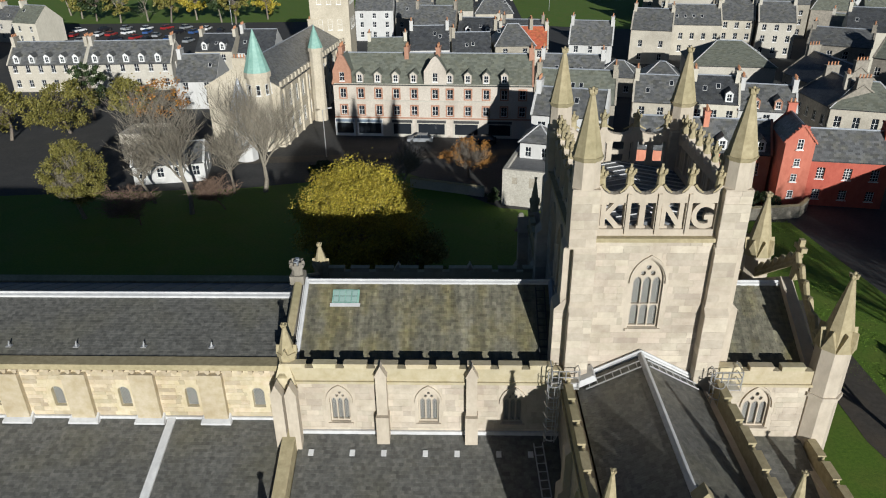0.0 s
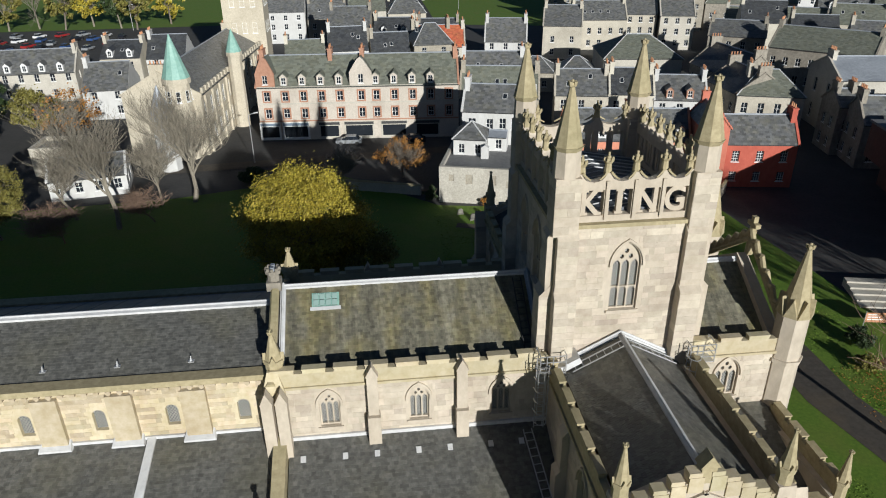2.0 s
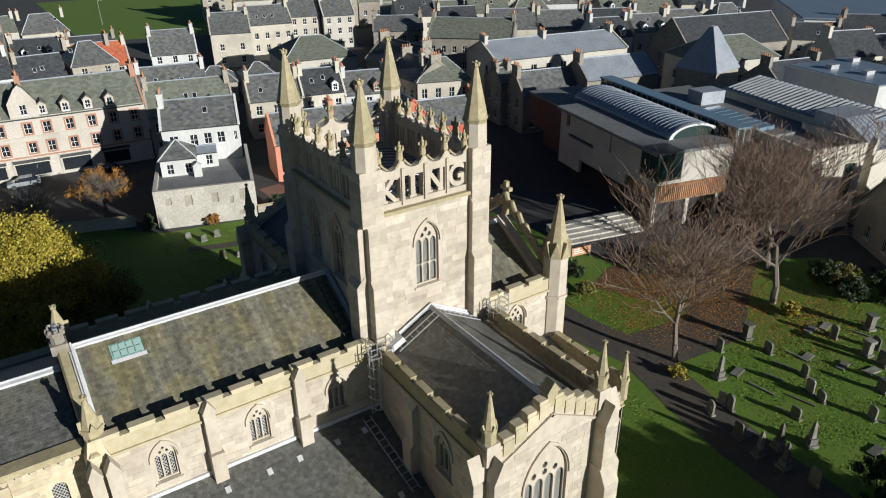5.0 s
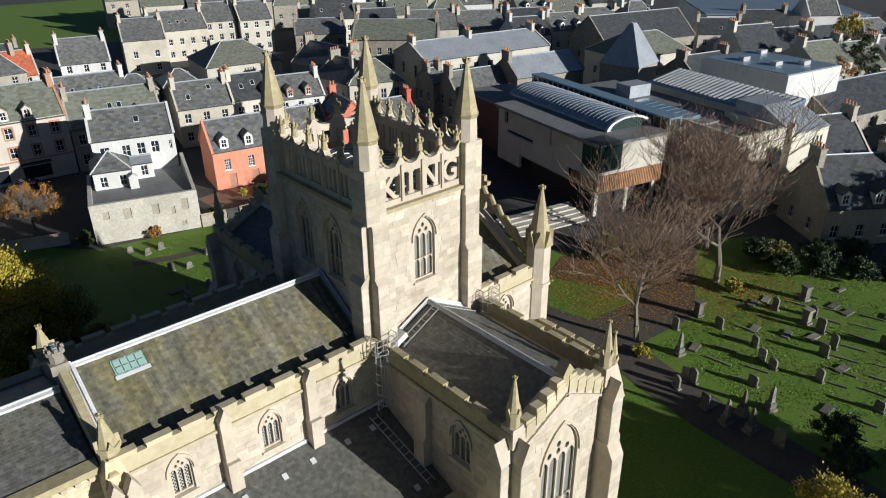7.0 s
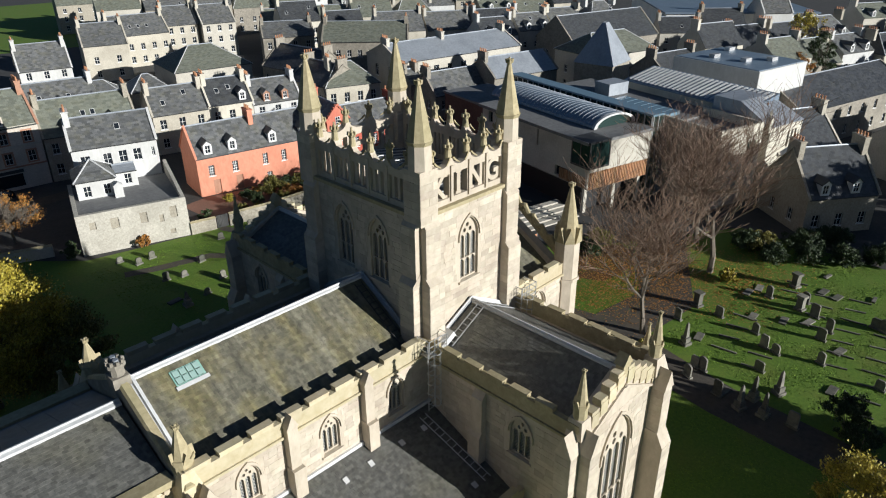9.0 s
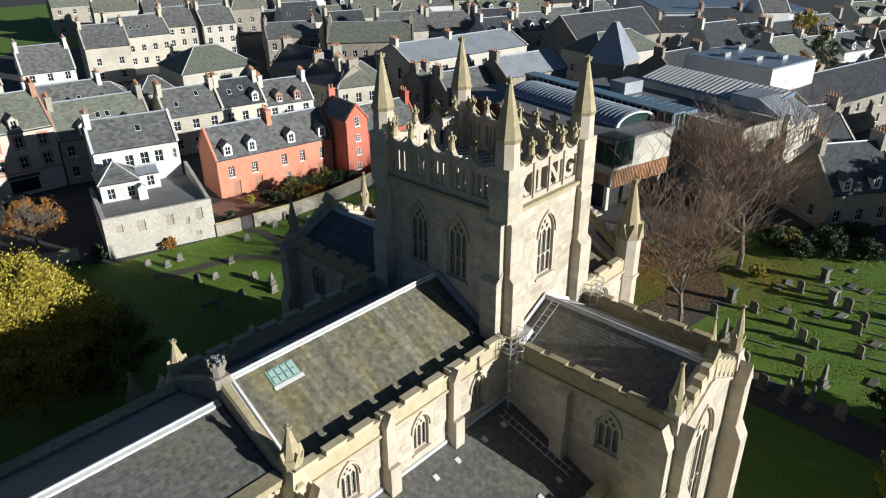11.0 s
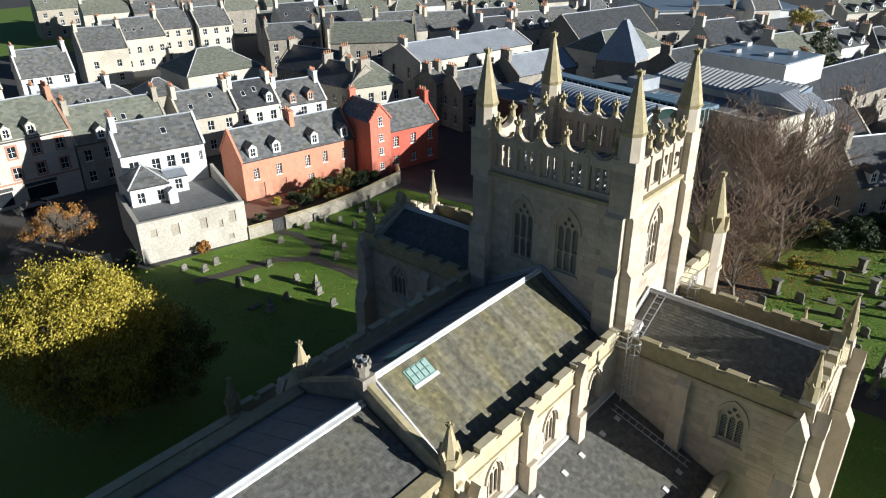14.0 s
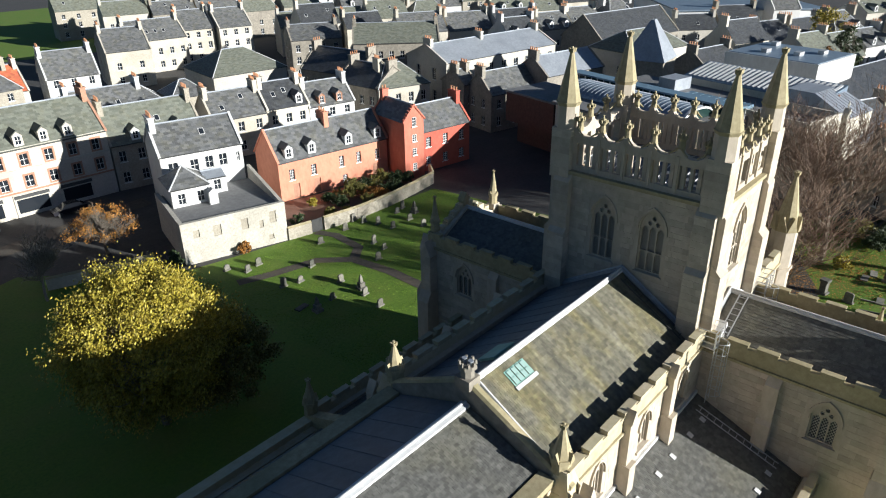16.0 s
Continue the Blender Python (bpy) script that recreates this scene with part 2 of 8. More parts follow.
def lattice_mat():
    """Leaded quarry glazing: fine diagonal cames over dark glass."""
    m = bpy.data.materials.new("leaded_glazing")
    m.use_nodes = True
    t = m.node_tree
    b = t.nodes["Principled BSDF"]
    g = t.nodes.new("ShaderNodeNewGeometry")
    sp = t.nodes.new("ShaderNodeSeparateXYZ")
    t.links.new(g.outputs["Position"], sp.inputs[0])

    def math_node(op, a, c):
        n = t.nodes.new("ShaderNodeMath")
        n.operation = op
        for i, v in enumerate((a, c)):
            if isinstance(v, float):
                n.inputs[i].default_value = v
            elif v is not None:
                t.links.new(v, n.inputs[i])
        return n.outputs[0]

    h = math_node("ADD", sp.outputs[0], sp.outputs[1])
    lines = []
    for op in ("ADD", "SUBTRACT"):
        s = math_node(op, math_node("MULTIPLY", h, 1.3), sp.outputs[2])
        f = math_node("FRACT", math_node("MULTIPLY", s, 5.0), None)
        lines.append(math_node("LESS_THAN", f, 0.28))
    k = math_node("MAXIMUM", lines[0], lines[1])
    mx = t.nodes.new("ShaderNodeMix")
    mx.data_type = "RGBA"
    t.links.new(k, mx.inputs[0])
    mx.inputs[6].default_value, mx.inputs[7].default_value = (0.025, 0.03, 0.04, 1), (0.4, 0.385, 0.345, 1)
    t.links.new(mx.outputs[2], b.inputs["Base Color"])
    b.inputs["Roughness"].default_value = 0.35
    return m


M_LATTICE = lattice_mat()


# ---------------------------------------------------------------- mesh helpers
def obj(name, bm, material, parent=None, label="", smooth=False):
    me = bpy.data.meshes.new(name)
    bm.to_mesh(me)
    bm.free()
    me.materials.append(material)
    if smooth:
        for p in me.polygons:
            p.use_smooth = True
    ob = new(name, me)
    if parent:
        ob.parent = parent
    return tagged(ob, label) if label else ob


def part(name, bm, material, parent, label="", smooth=False):
    return obj(name, bm, material, parent, label, smooth)


def pyobj(name, verts, faces, material, parent=None, label=""):
    me = bpy.data.meshes.new(name)
    me.from_pydata(verts, [], faces)
    me.materials.append(material)
    ob = new(name, me)
    ob.parent = parent
    return tagged(ob, label) if label else ob


def empty(name, label, category, x=0, y=0, z=0, rz=0, group="", kind=""):
    ob = new(name)
    ob.empty_display_size = 0.3
    ob.matrix_world = pose(x, y, z, 0, 0, rz)
    return tagged(ob, label, category, group, kind)


def hexa(bm, p):
    """A solid from eight corners: four below, four above, each anticlockwise."""
    v = [bm.verts.new(q) for q in p]
    for f in ((3, 2, 1, 0), (4, 5, 6, 7), (0, 1, 5, 4), (1, 2, 6, 5), (2, 3, 7, 6), (3, 0, 4, 7)):
        bm.faces.new([v[i] for i in f])


def box(bm, x0, x1, y0, y1, z0, z1):
    hexa(bm, [(x0, y0, z0), (x1, y0, z0), (x1, y1, z0), (x0, y1, z0), (x0, y0, z1), (x1, y0, z1), (x1, y1, z1), (x0, y1, z1)])


def tapered(bm, cx, cy, z0, z1, r0, r1, n=8, turn=0.0, sx=1.0, sy=1.0):
    """A frustum with n sides."""
    ring = []
    for z, r in ((z0, r0), (z1, r1)):
        ring.append([bm.verts.new((cx + sx * r * math.cos(turn + 2 * math.pi * i / n), cy + sy * r * math.sin(turn + 2 * math.pi * i / n), z)) for i in range(n)])
    for i in range(n):
        j = (i + 1) % n
        bm.faces.new((ring[0][i], ring[0][j], ring[1][j], ring[1][i]))
    bm.faces.new(ring[0][::-1])
    bm.faces.new(ring[1])


def prism(bm, pts, axis, a0, a1):
    """Extrude a polygon. axis 'x': pts are (y, z); 'y': pts are (x, z); 'z': pts are (x, y)."""
    def at(p, a):
        return {"x": (a, p[0], p[1]), "y": (p[0], a, p[1]), "z": (p[0], p[1], a)}[axis]
    r0, r1 = [bm.verts.new(at(p, a0)) for p in pts], [bm.verts.new(at(p, a1)) for p in pts]
    n = len(pts)
    for i in range(n):
        bm.faces.new((r0[i], r0[(i + 1) % n], r1[(i + 1) % n], r1[i]))
    bm.faces.new(r0[::-1])
    bm.faces.new(r1)


def rod(bm, a, b, r=0.025, n=5):
    a, b = Vector(a), Vector(b)
    q = (b - a).to_track_quat("Z", "Y")
    rings = [[bm.verts.new(p + q @ Vector((r * math.cos(2 * math.pi * i / n), r * math.sin(2 * math.pi * i / n), 0))) for i in range(n)] for p in (a, b)]
    for i in range(n):
        j = (i + 1) % n
        bm.faces.new((rings[0][i], rings[0][j], rings[1][j], rings[1][i]))
    bm.faces.new(rings[0][::-1])
    bm.faces.new(rings[1])


def arch(cx, w, v0, vs, rise=None, n=6, round_head=False):
    """Outline of an arched opening, anticlockwise: w wide, sill v0, springing vs."""
    h = w / 2
    pts = [(cx - h, v0), (cx + h, v0)]
    if round_head:
        pts += [(cx + h * math.cos(math.pi * i / (2 * n)), vs + h * math.sin(math.pi * i / (2 * n))) for i in range(2 * n + 1)]
        return pts
    rise = rise or w * 0.85
    r = (h * h + rise * rise) / (2 * h)
    for s in (1, -1):
        seg = []
        for i in range(n + 1):
            v = rise * i / n
            seg.append((cx + s * (h - r + math.sqrt(max(0, r * r - v * v))), vs + v))
        pts += seg if s == 1 else seg[::-1][1:]
    return pts


def slab(bm, loops, o, du, nrm, thick):
    """A wall with holes: loops[0] the outline and the rest openings, as (u, v); du runs along it, nrm outwards."""
    o, du, nrm = Vector(o), Vector(du), Vector(nrm)
    flat = [p for l in loops for p in l]
    tris = tess([[Vector((u, v, 0)) for u, v in l] for l in loops])
    front = [bm.verts.new(o + u * du + Vector((0, 0, v))) for u, v in flat]
    back = [bm.verts.new(o + u * du + Vector((0, 0, v)) - thick * nrm) for u, v in flat]
    for a, b, c in tris:
        for vs, flip in ((front, False), (back, True)):
            tri = [vs[a], vs[b], vs[c]]
            want = nrm if not flip else -nrm
            cr = (tri[1].co - tri[0].co).cross(tri[2].co - tri[0].co)
            if cr.dot(want) < 0:
                tri.reverse()
            try:
                bm.faces.new(tri)
            except ValueError:
                pass
    k = 0
    for l in loops:
        n = len(l)
        for i in range(n):
            a, b = k + i, k + (i + 1) % n
            bm.faces.new((front[b], front[a], back[a], back[b]))
        k += n


def fill(bm, loop, o, du, nrm, depth, thick=0.03):
    """A thin sheet in the shape of an opening, set back into it."""
    slab(bm, [loop], Vector(o) - depth * Vector(nrm), du, nrm, thick)


def rect(u0, u1, v0, v1):
    return [(u0, v0), (u1, v0), (u1, v1), (u0, v1)]


def recalc(bm):
    bmesh.ops.recalc_face_normals(bm, faces=bm.faces[:])
    return bm




def slates(name, a, b, c, d, parent, material, sw=0.32, sh=0.24, seed=1, label="", pieces=0):
    """Courses of single slates over the plane with lower edge a-b and upper edge d-c, all in one mesh."""
    rnd = random.Random(seed)
    a, b, c, d = (Vector(p) for p in (a, b, c, d))
    nrm = (b - a).cross(d - a).normalized()
    rows = max(1, int((d - a).length / sh))
    verts, faces = [], []
    for i in range(rows):
        f0, f1 = i / rows, (i + 1.25) / rows
        p0, p1 = a.lerp(d, f0), b.lerp(c, f0)
        q0, q1 = a.lerp(d, min(1, f1)), b.lerp(c, min(1, f1))
        n = max(1, int((p1 - p0).length / sw))
        off = 0.5 * (i % 2) / n
        for k in range(n + (i % 2)):
            u0, u1 = max(0, k / n - off), min(1, (k + 0.965) / n - off)
            if u1 - u0 < 0.1 / n:
                continue
            up = 0.012 + 0.012 * rnd.random()
            jl = rnd.uniform(-0.02, 0.02)
            lo = (p0 - q0).normalized() * jl if f0 > 0 else Vector()
            P = [p0.lerp(p1, u0) + lo, p0.lerp(p1, u1) + lo, q0.lerp(q1, u1), q0.lerp(q1, u0)]
            if pieces > 0:
                pieces -= 1
                V = [tuple(P[0] + nrm * up), tuple(P[1] + nrm * up), tuple(P[2] + nrm * 0.004), tuple(P[3] + nrm * 0.004), tuple(P[0]), tuple(P[1])]
                pyobj("slate", V, [(0, 1, 2, 3), (4, 5, 1, 0), (4, 0, 3), (5, 2, 1)], M_SLATEP, parent)
                continue
            s = len(verts)
            verts += [tuple(P[0] + nrm * up), tuple(P[1] + nrm * up), tuple(P[2] + nrm * 0.004), tuple(P[3] + nrm * 0.004),
                      tuple(P[0]), tuple(P[1])]
            faces += [(s, s + 1, s + 2, s + 3), (s + 4, s + 5, s + 1, s), (s + 4, s, s + 3), (s + 5, s + 2, s + 1)]
    ob = pyobj(name, verts, faces, material, parent, label)
    return tagged(ob, kind="stuff")


# ---------------------------------------------------------------- ground
def sheet(name, pts, z, material, label, category="ground"):
    bm = bmesh.new()
    vs = [bm.verts.new((x, y, z)) for x, y in pts]
    for tri in tess([[Vector((x, y, 0)) for x, y in pts]]):
        f = bm.faces.new([vs[i] for i in tri])
        f.normal_update()
        if f.normal.z < 0:
            f.normal_flip()
    return tagged(obj(name, bm, material), label, category, kind="structure")


def ribbon(name, pts, width, z, material, label):
    bm = bmesh.new()
    prev = None
    P = [Vector((x, y, z)) for x, y in pts]
    for i, p in enumerate(P):
        d = (P[min(i + 1, len(P) - 1)] - P[max(i - 1, 0)]).normalized()
        s = Vector((-d.y, d.x, 0)) * width / 2
        cur = (bm.verts.new(p + s), bm.verts.new(p - s))
        if prev:
            bm.faces.new((prev[0], prev[1], cur[1], cur[0]))
        prev = cur
    ob = obj(name, bm, material)
    if ob.data.polygons[0].normal.z < 0:
        ob.data.flip_normals()
    return tagged(ob, label, "path", kind="structure")


sheet("ground", [(-900, -600), (900, -600), (900, 900), (-900, 900)], 0.0, M_ASPHALT, "dark grey asphalt and yards between the town houses")
sheet("lawn_1", [(-75, -60), (64, -60), (64, 34), (44, 46), (40, 78.5), (17.5, 80.5), (5, 83), (-8, 96), (-30, 90), (-75, 86)], 0.03, M_GRASS,
      "mown green churchyard lawn", "lawn")
sheet("lawn_2", [(20, 230), (75, 215), (110, 330), (20, 340)], 0.03, M_GRASS, "bright green park grass behind the town", "lawn")
sheet("lawn_3", [(-260, 236), (-40, 240), (-40, 420), (-260, 420)], 0.03, M_GRASS, "rough grass under the park trees", "lawn")
ribbon("path_1", [(31.6, 60), (31.6, 40), (33.2, 33), (31.5, 26), (30.6, 21), (30, 10), (30, -40)], 4.2, 0.05, M_PATH, "dark tarmac path beside the church")
ribbon("path_2", [(33, 33), (42, 32), (52, 38), (62, 43)], 5.5, 0.055, M_PATH, "muddy path under the bare trees")
ribbon("path_3", [(6.5, 76.5), (10, 75.3), (15.2, 74.1), (18, 71.1), (18.6, 66), (18.3, 58), (19, 45)], 1.3, 0.06, M_PATH, "narrow tarmac path across the lawn")
ribbon("path_4", [(18, 71.1), (20.5, 73), (21, 77.5), (20, 80)], 1.2, 0.065, M_PATH, "narrow tarmac branch path to the gate")
sheet("leaf_litter", [(38, 44), (43, 46), (50, 42), (48, 38), (41, 38.5)], 0.045, M_LITTER, "brown fallen leaves over thin grass")
sheet("garden_ground", [(20.5, 81.3), (26, 80), (37, 80.4), (42, 81.5), (43, 86), (24, 90.6), (20, 90)], 0.02, M_BLAES, "reddish gravel and bare soil of the walled garden")
sheet("pavement", [(-40, 99), (12, 104), (12, 107), (-40, 102)], 0.12, M_PATH, "grey street pavement", "pavement")


# ---------------------------------------------------------------- church pieces
church = empty("abbey_church", "cream sandstone gothic abbey church with square crossing tower", "church", 8.67, 33.1, 0)
church.matrix_world = Matrix()
nave = empty("abbey_nave", "long medieval yellow sandstone nave with slate roofs", "church")
S, N, W, E = (0, -1, 0), (0, 1, 0), (-1, 0, 0), (1, 0, 0)
CX, CY = 8.67, 33.1


def face_frame(side):
    """Direction along a wall (its u axis) for each outward normal, seen left to right from outside."""
    return {S: (1, 0, 0), N: (-1, 0, 0), W: (0, -1, 0), E: (0, 1, 0)}[side]


def gothic_window(o, side, cx, w, v0, vs, rise, lights, parent, transom=None, depth=0.28, label="pointed leaded window with stone tracery"):
    """Tracery and leaded glass for an arched opening that the wall leaves free. Returns its outline."""
    du = face_frame(side)
    loop = arch(cx, w, v0, vs, rise)
    bm = bmesh.new()
    # heads of the lights and the tracery eyes are holes in one stone plate
    holes = []
    bar = 0.07 * max(1.0, w / 1.6)
    lw = (w - 0.16 - bar * (lights - 1)) / lights
    for i in range(lights):
        c = cx - w / 2 + 0.08 + lw / 2 + i * (lw + bar)
        top = vs - 0.05 - 0.25 * lw
        if transom:
            holes.append(arch(c, lw, v0 + 0.08, transom - 0.35 * lw - 0.1, lw * 0.7, 3))
            holes.append(arch(c, lw, transom + 0.05, top, lw * 0.8, 3))
        else:
            holes.append(arch(c, lw, v0 + 0.08, top, lw * 0.8, 3))
    # eyes above the lights
    def eye(c, v, r, k=6):
        return [(c + r * math.cos(2 * math.pi * i / k + 0.5), v + 1.15 * r * math.sin(2 * math.pi * i / k + 0.5)) for i in range(k)]
    base = vs + lw * 0.75
    for i in range(lights - 1):
        c = cx - w / 2 + 0.08 + lw + bar / 2 + i * (lw + bar)
        k = 1 - abs(c - cx) / (w / 2)
        if base + 0.2 * lw < vs + rise * k:
            holes.append(eye(c, base + 0.16 * lw, lw * 0.32))
    if lights >= 3:
        holes.append(eye(cx, base + 0.95 * lw, lw * 0.32))
    slab(bm, [loop] + holes, Vector(o) - depth * 0.55 * Vector(side), du, side, 0.1)
    win = part("window", bm, M_ASHLAR, parent, label)
    bm = bmesh.new()
    fill(bm, loop, o, du, side, depth + 0.02)
    part("glass", bm, M_LATTICE, win, "dark leaded lattice glass")
    # hood mould round the head
    bm = bmesh.new()
    outer = arch(cx, w + 0.34, vs - 0.1, vs, rise + 0.22)
    inner = arch(cx, w + 0.12, vs - 0.1, vs, rise + 0.08)
    o2 = Vector(o) + 0.1 * Vector(side)
    ring = outer[1:] + [outer[0]] + [inner[0]] + inner[:0:-1]
    slab(bm, [ring], o2, du, side, 0.098)
    part("hood_mould", bm, M_ASHLAR, win)
    bm = bmesh.new()
    slab(bm, [rect(cx - w / 2 - 0.12, cx + w / 2 + 0.12, v0 - 0.14, v0 - 0.005)], o2, du, side, 0.3)
    part("sill", bm, M_ASHLAR, win)
    return loop


def wall(parent, o, side, length, z0, z1, openings=(), material=None, thick=0.6, gable=None, name="wall", label=""):
    """A straight wall; u runs 0..length from o. gable: (u apex, z apex)."""
    bm = bmesh.new()
    out = [(0, z0), (length, z0), (length, z1)] + ([gable] if gable else []) + [(0, z1)]
    slab(bm, [out] + list(openings), o, face_frame(side), side, thick)
    return part(name, bm, material or M_ASHLAR, parent, label)


def merlons(parent, o, side, length, z, h=0.2, w=1.1, gap=0.42, thick=0.34, base=0.75, material=None, start=0.1):
    """A parapet: a continuous band with a string course and separate merlons on it."""
    du, nrm = Vector(face_frame(side)), Vector(side)
    o = Vector(o) + 0.06 * nrm
    bm = bmesh.new()
    slab(bm, [rect(0, length, z - base, z)], o, du, nrm, thick)
    slab(bm, [rect(0, length, z - base - 0.14, z - base - 0.004)], o + 0.1 * nrm, du, nrm, thick)
    par = part("parapet", bm, material or M_YELLOW, parent)
    u = start
    shared = None
    while u + w <= length:
        if not shared:
            b2 = bmesh.new()
            slab(b2, [rect(0, w, 0.002, h)], (0, 0, 0), du, nrm, thick + 0.02)
            prism_pts = rect(-0.03, w + 0.03, h, h + 0.07)
            slab(b2, [prism_pts], 0.03 * nrm, du, nrm, thick + 0.07)
            m = part("merlon", b2, material or M_YELLOW, par)
            shared = m.data
        else:
            m = new("merlon", shared)
            m.parent = par
        m.location = o + u * du + Vector((0, 0, z)) + 0.012 * nrm
        u += w + gap
    return par


def roof(parent, a, b, c, d, thick=0.18, sw=0.34, sh=0.22, seed=1, material=None, pieces=0):
    """A roof slope: solid deck with single slates on it. a-b eave, d-c ridge."""
    pts = [Vector(p) for p in (a, b, c, d)]
    up = (pts[1] - pts[0]).cross(pts[3] - pts[0]).normalized()
    bm = bmesh.new()
    hexa(bm, [p - thick * up for p in pts] + pts)
    deck = part("roof", recalc(bm), material or M_SLATE, parent, "weathered grey slate roof slope")
    slates("slates", *[p + 0.004 * up for p in pts], deck, material or M_SLATE, sw, sh, seed, pieces=pieces)
    return deck


def lead_slope(parent, a, b, c, d, thick=0.18, bay=1.1):
    """A lead-covered roof slope with rolled seams from eave to ridge."""
    pts = [Vector(p) for p in (a, b, c, d)]
    up = (pts[1] - pts[0]).cross(pts[3] - pts[0]).normalized()
    bm = bmesh.new()
    hexa(bm, [p - thick * up for p in pts] + pts)
    deck = part("roof", recalc(bm), M_LEADD, parent, "smooth dark grey lead roof slope")
    n = int((pts[1] - pts[0]).length / bay)
    for i in range(1, n):
        bm = bmesh.new()
        rod(bm, pts[0].lerp(pts[1], i / n), pts[3].lerp(pts[2], i / n), 0.03, 5)
        part("lead_roll", bm, M_LEADD, deck)
    return deck


def ridge_strip(parent, a, b, w=0.15, material=None, up=0.1, name="ridge_flashing"):
    """A lead strip with a rolled middle along a ridge or valley."""
    a, b = Vector(a), Vector(b)
    d = (b - a).normalized()
    s = d.cross(Vector((0, 0, 1))).normalized() * w
    z = Vector((0, 0, 1))
    bm = bmesh.new()
    for p, q in ((s, -0.5 * s), (-s, 0.5 * s)):
        hexa(bm, [a + p - 0.12 * z, b + p - 0.12 * z, b, a, a + p + (up - 0.06) * z, b + p + (up - 0.06) * z, b + up * z, a + up * z])
    rod(bm, a + (up + 0.02) * z, b + (up + 0.02) * z, 0.06, 6)
    return part(name, recalc(bm), material or M_LEADW, parent, "pale lead ridge flashing")


def finial(bm, x, y, z, s=1.0):
    """A crocketed knob: collar, four leaves and a bud."""
    tapered(bm, x, y, z - 0.02, z + 0.1 * s, 0.1 * s, 0.16 * s, 8)
    for k in range(4):
        a = k * math.pi / 2 + math.pi / 4
        tapered(bm, x + 0.14 * s * math.cos(a), y + 0.14 * s * math.sin(a), z + 0.06 * s, z + 0.26 * s, 0.05 * s, 0.09 * s, 5)
    tapered(bm, x, y, z + 0.1 * s, z + 0.34 * s, 0.13 * s, 0.04 * s, 6)


def pinnacle(parent, x, y, z0, zs, tip, w, material=None, turn=math.pi / 8, name="pinnacle", gablets=True, n=8):
    """Shaft from z0 to zs, gablets, then a spire to tip with a leafy finial."""
    bm = bmesh.new()
    tapered(bm, x, y, z0, zs, w * 0.54, w * 0.52, n, turn)
    tapered(bm, x, y, zs - 0.12, zs + 0.1, w * 0.6, w * 0.6, n, turn)
    if gablets:
        for k in range(4):
            a = k * math.pi / 2
            c, s = math.cos(a), math.sin(a)
            P = []
            for r in (0.3, 0.6):
                for t, zz in ((-0.22, zs), (0.22, zs), (0, zs + 0.5 * w)):
                    P.append((x + w * (c * r - s * t), y + w * (s * r + c * t), zz))
            v = [bm.verts.new(p) for p in P]
            for f in ((0, 2, 1), (3, 4, 5), (0, 1, 4, 3), (1, 2, 5, 4), (2, 0, 3, 5)):
                bm.faces.new([v[i] for i in f])
    tapered(bm, x, y, zs + 0.1, tip - 0.28, w * 0.5, w * 0.09, n, turn)
    finial(bm, x, y, tip - 0.33, min(1.0, w))
    return part(name, recalc(bm), material or M_LICHEN, parent, "tapering stone pinnacle with leafy finial")


def buttress(parent, x0, x1, y_wall, y_out, steps, side, name="buttress", cap=0.35, material=None):
    """A stepped buttress against a south (or north/west/east) wall. steps: (z0, z1, projection) from below."""
    bm = bmesh.new()
    for i, (z0, z1, pr) in enumerate(steps):
        e = 0.03 * (len(steps) - 1 - i)
        pts = [(0.0, z0), (pr, z0), (pr, z1), (0.0, z1 + pr * 0.9 + cap * 0.3)]
        if side in (S, N):
            sg = -1 if side == S else 1
            prism(bm, [(y_wall + sg * p, z) for p, z in pts], "x", x0 - e, x1 + e)
        else:
            sg = -1 if side == W else 1
            prism(bm, [(y_wall + sg * p, z) for p, z in pts], "y", x0 - e, x1 + e)
    return part(name, recalc(bm), material or M_ASHLAR, parent)


def inside(u, v, loop):
    """Whether a point of a wall lies in an opening's outline."""
    hit = False
    for (a, b), (c, d) in zip(loop, loop[1:] + loop[:1]):
        if (b > v) != (d > v) and u < (c - a) * (v - b) / (d - b) + a:
            hit = not hit
    return hit


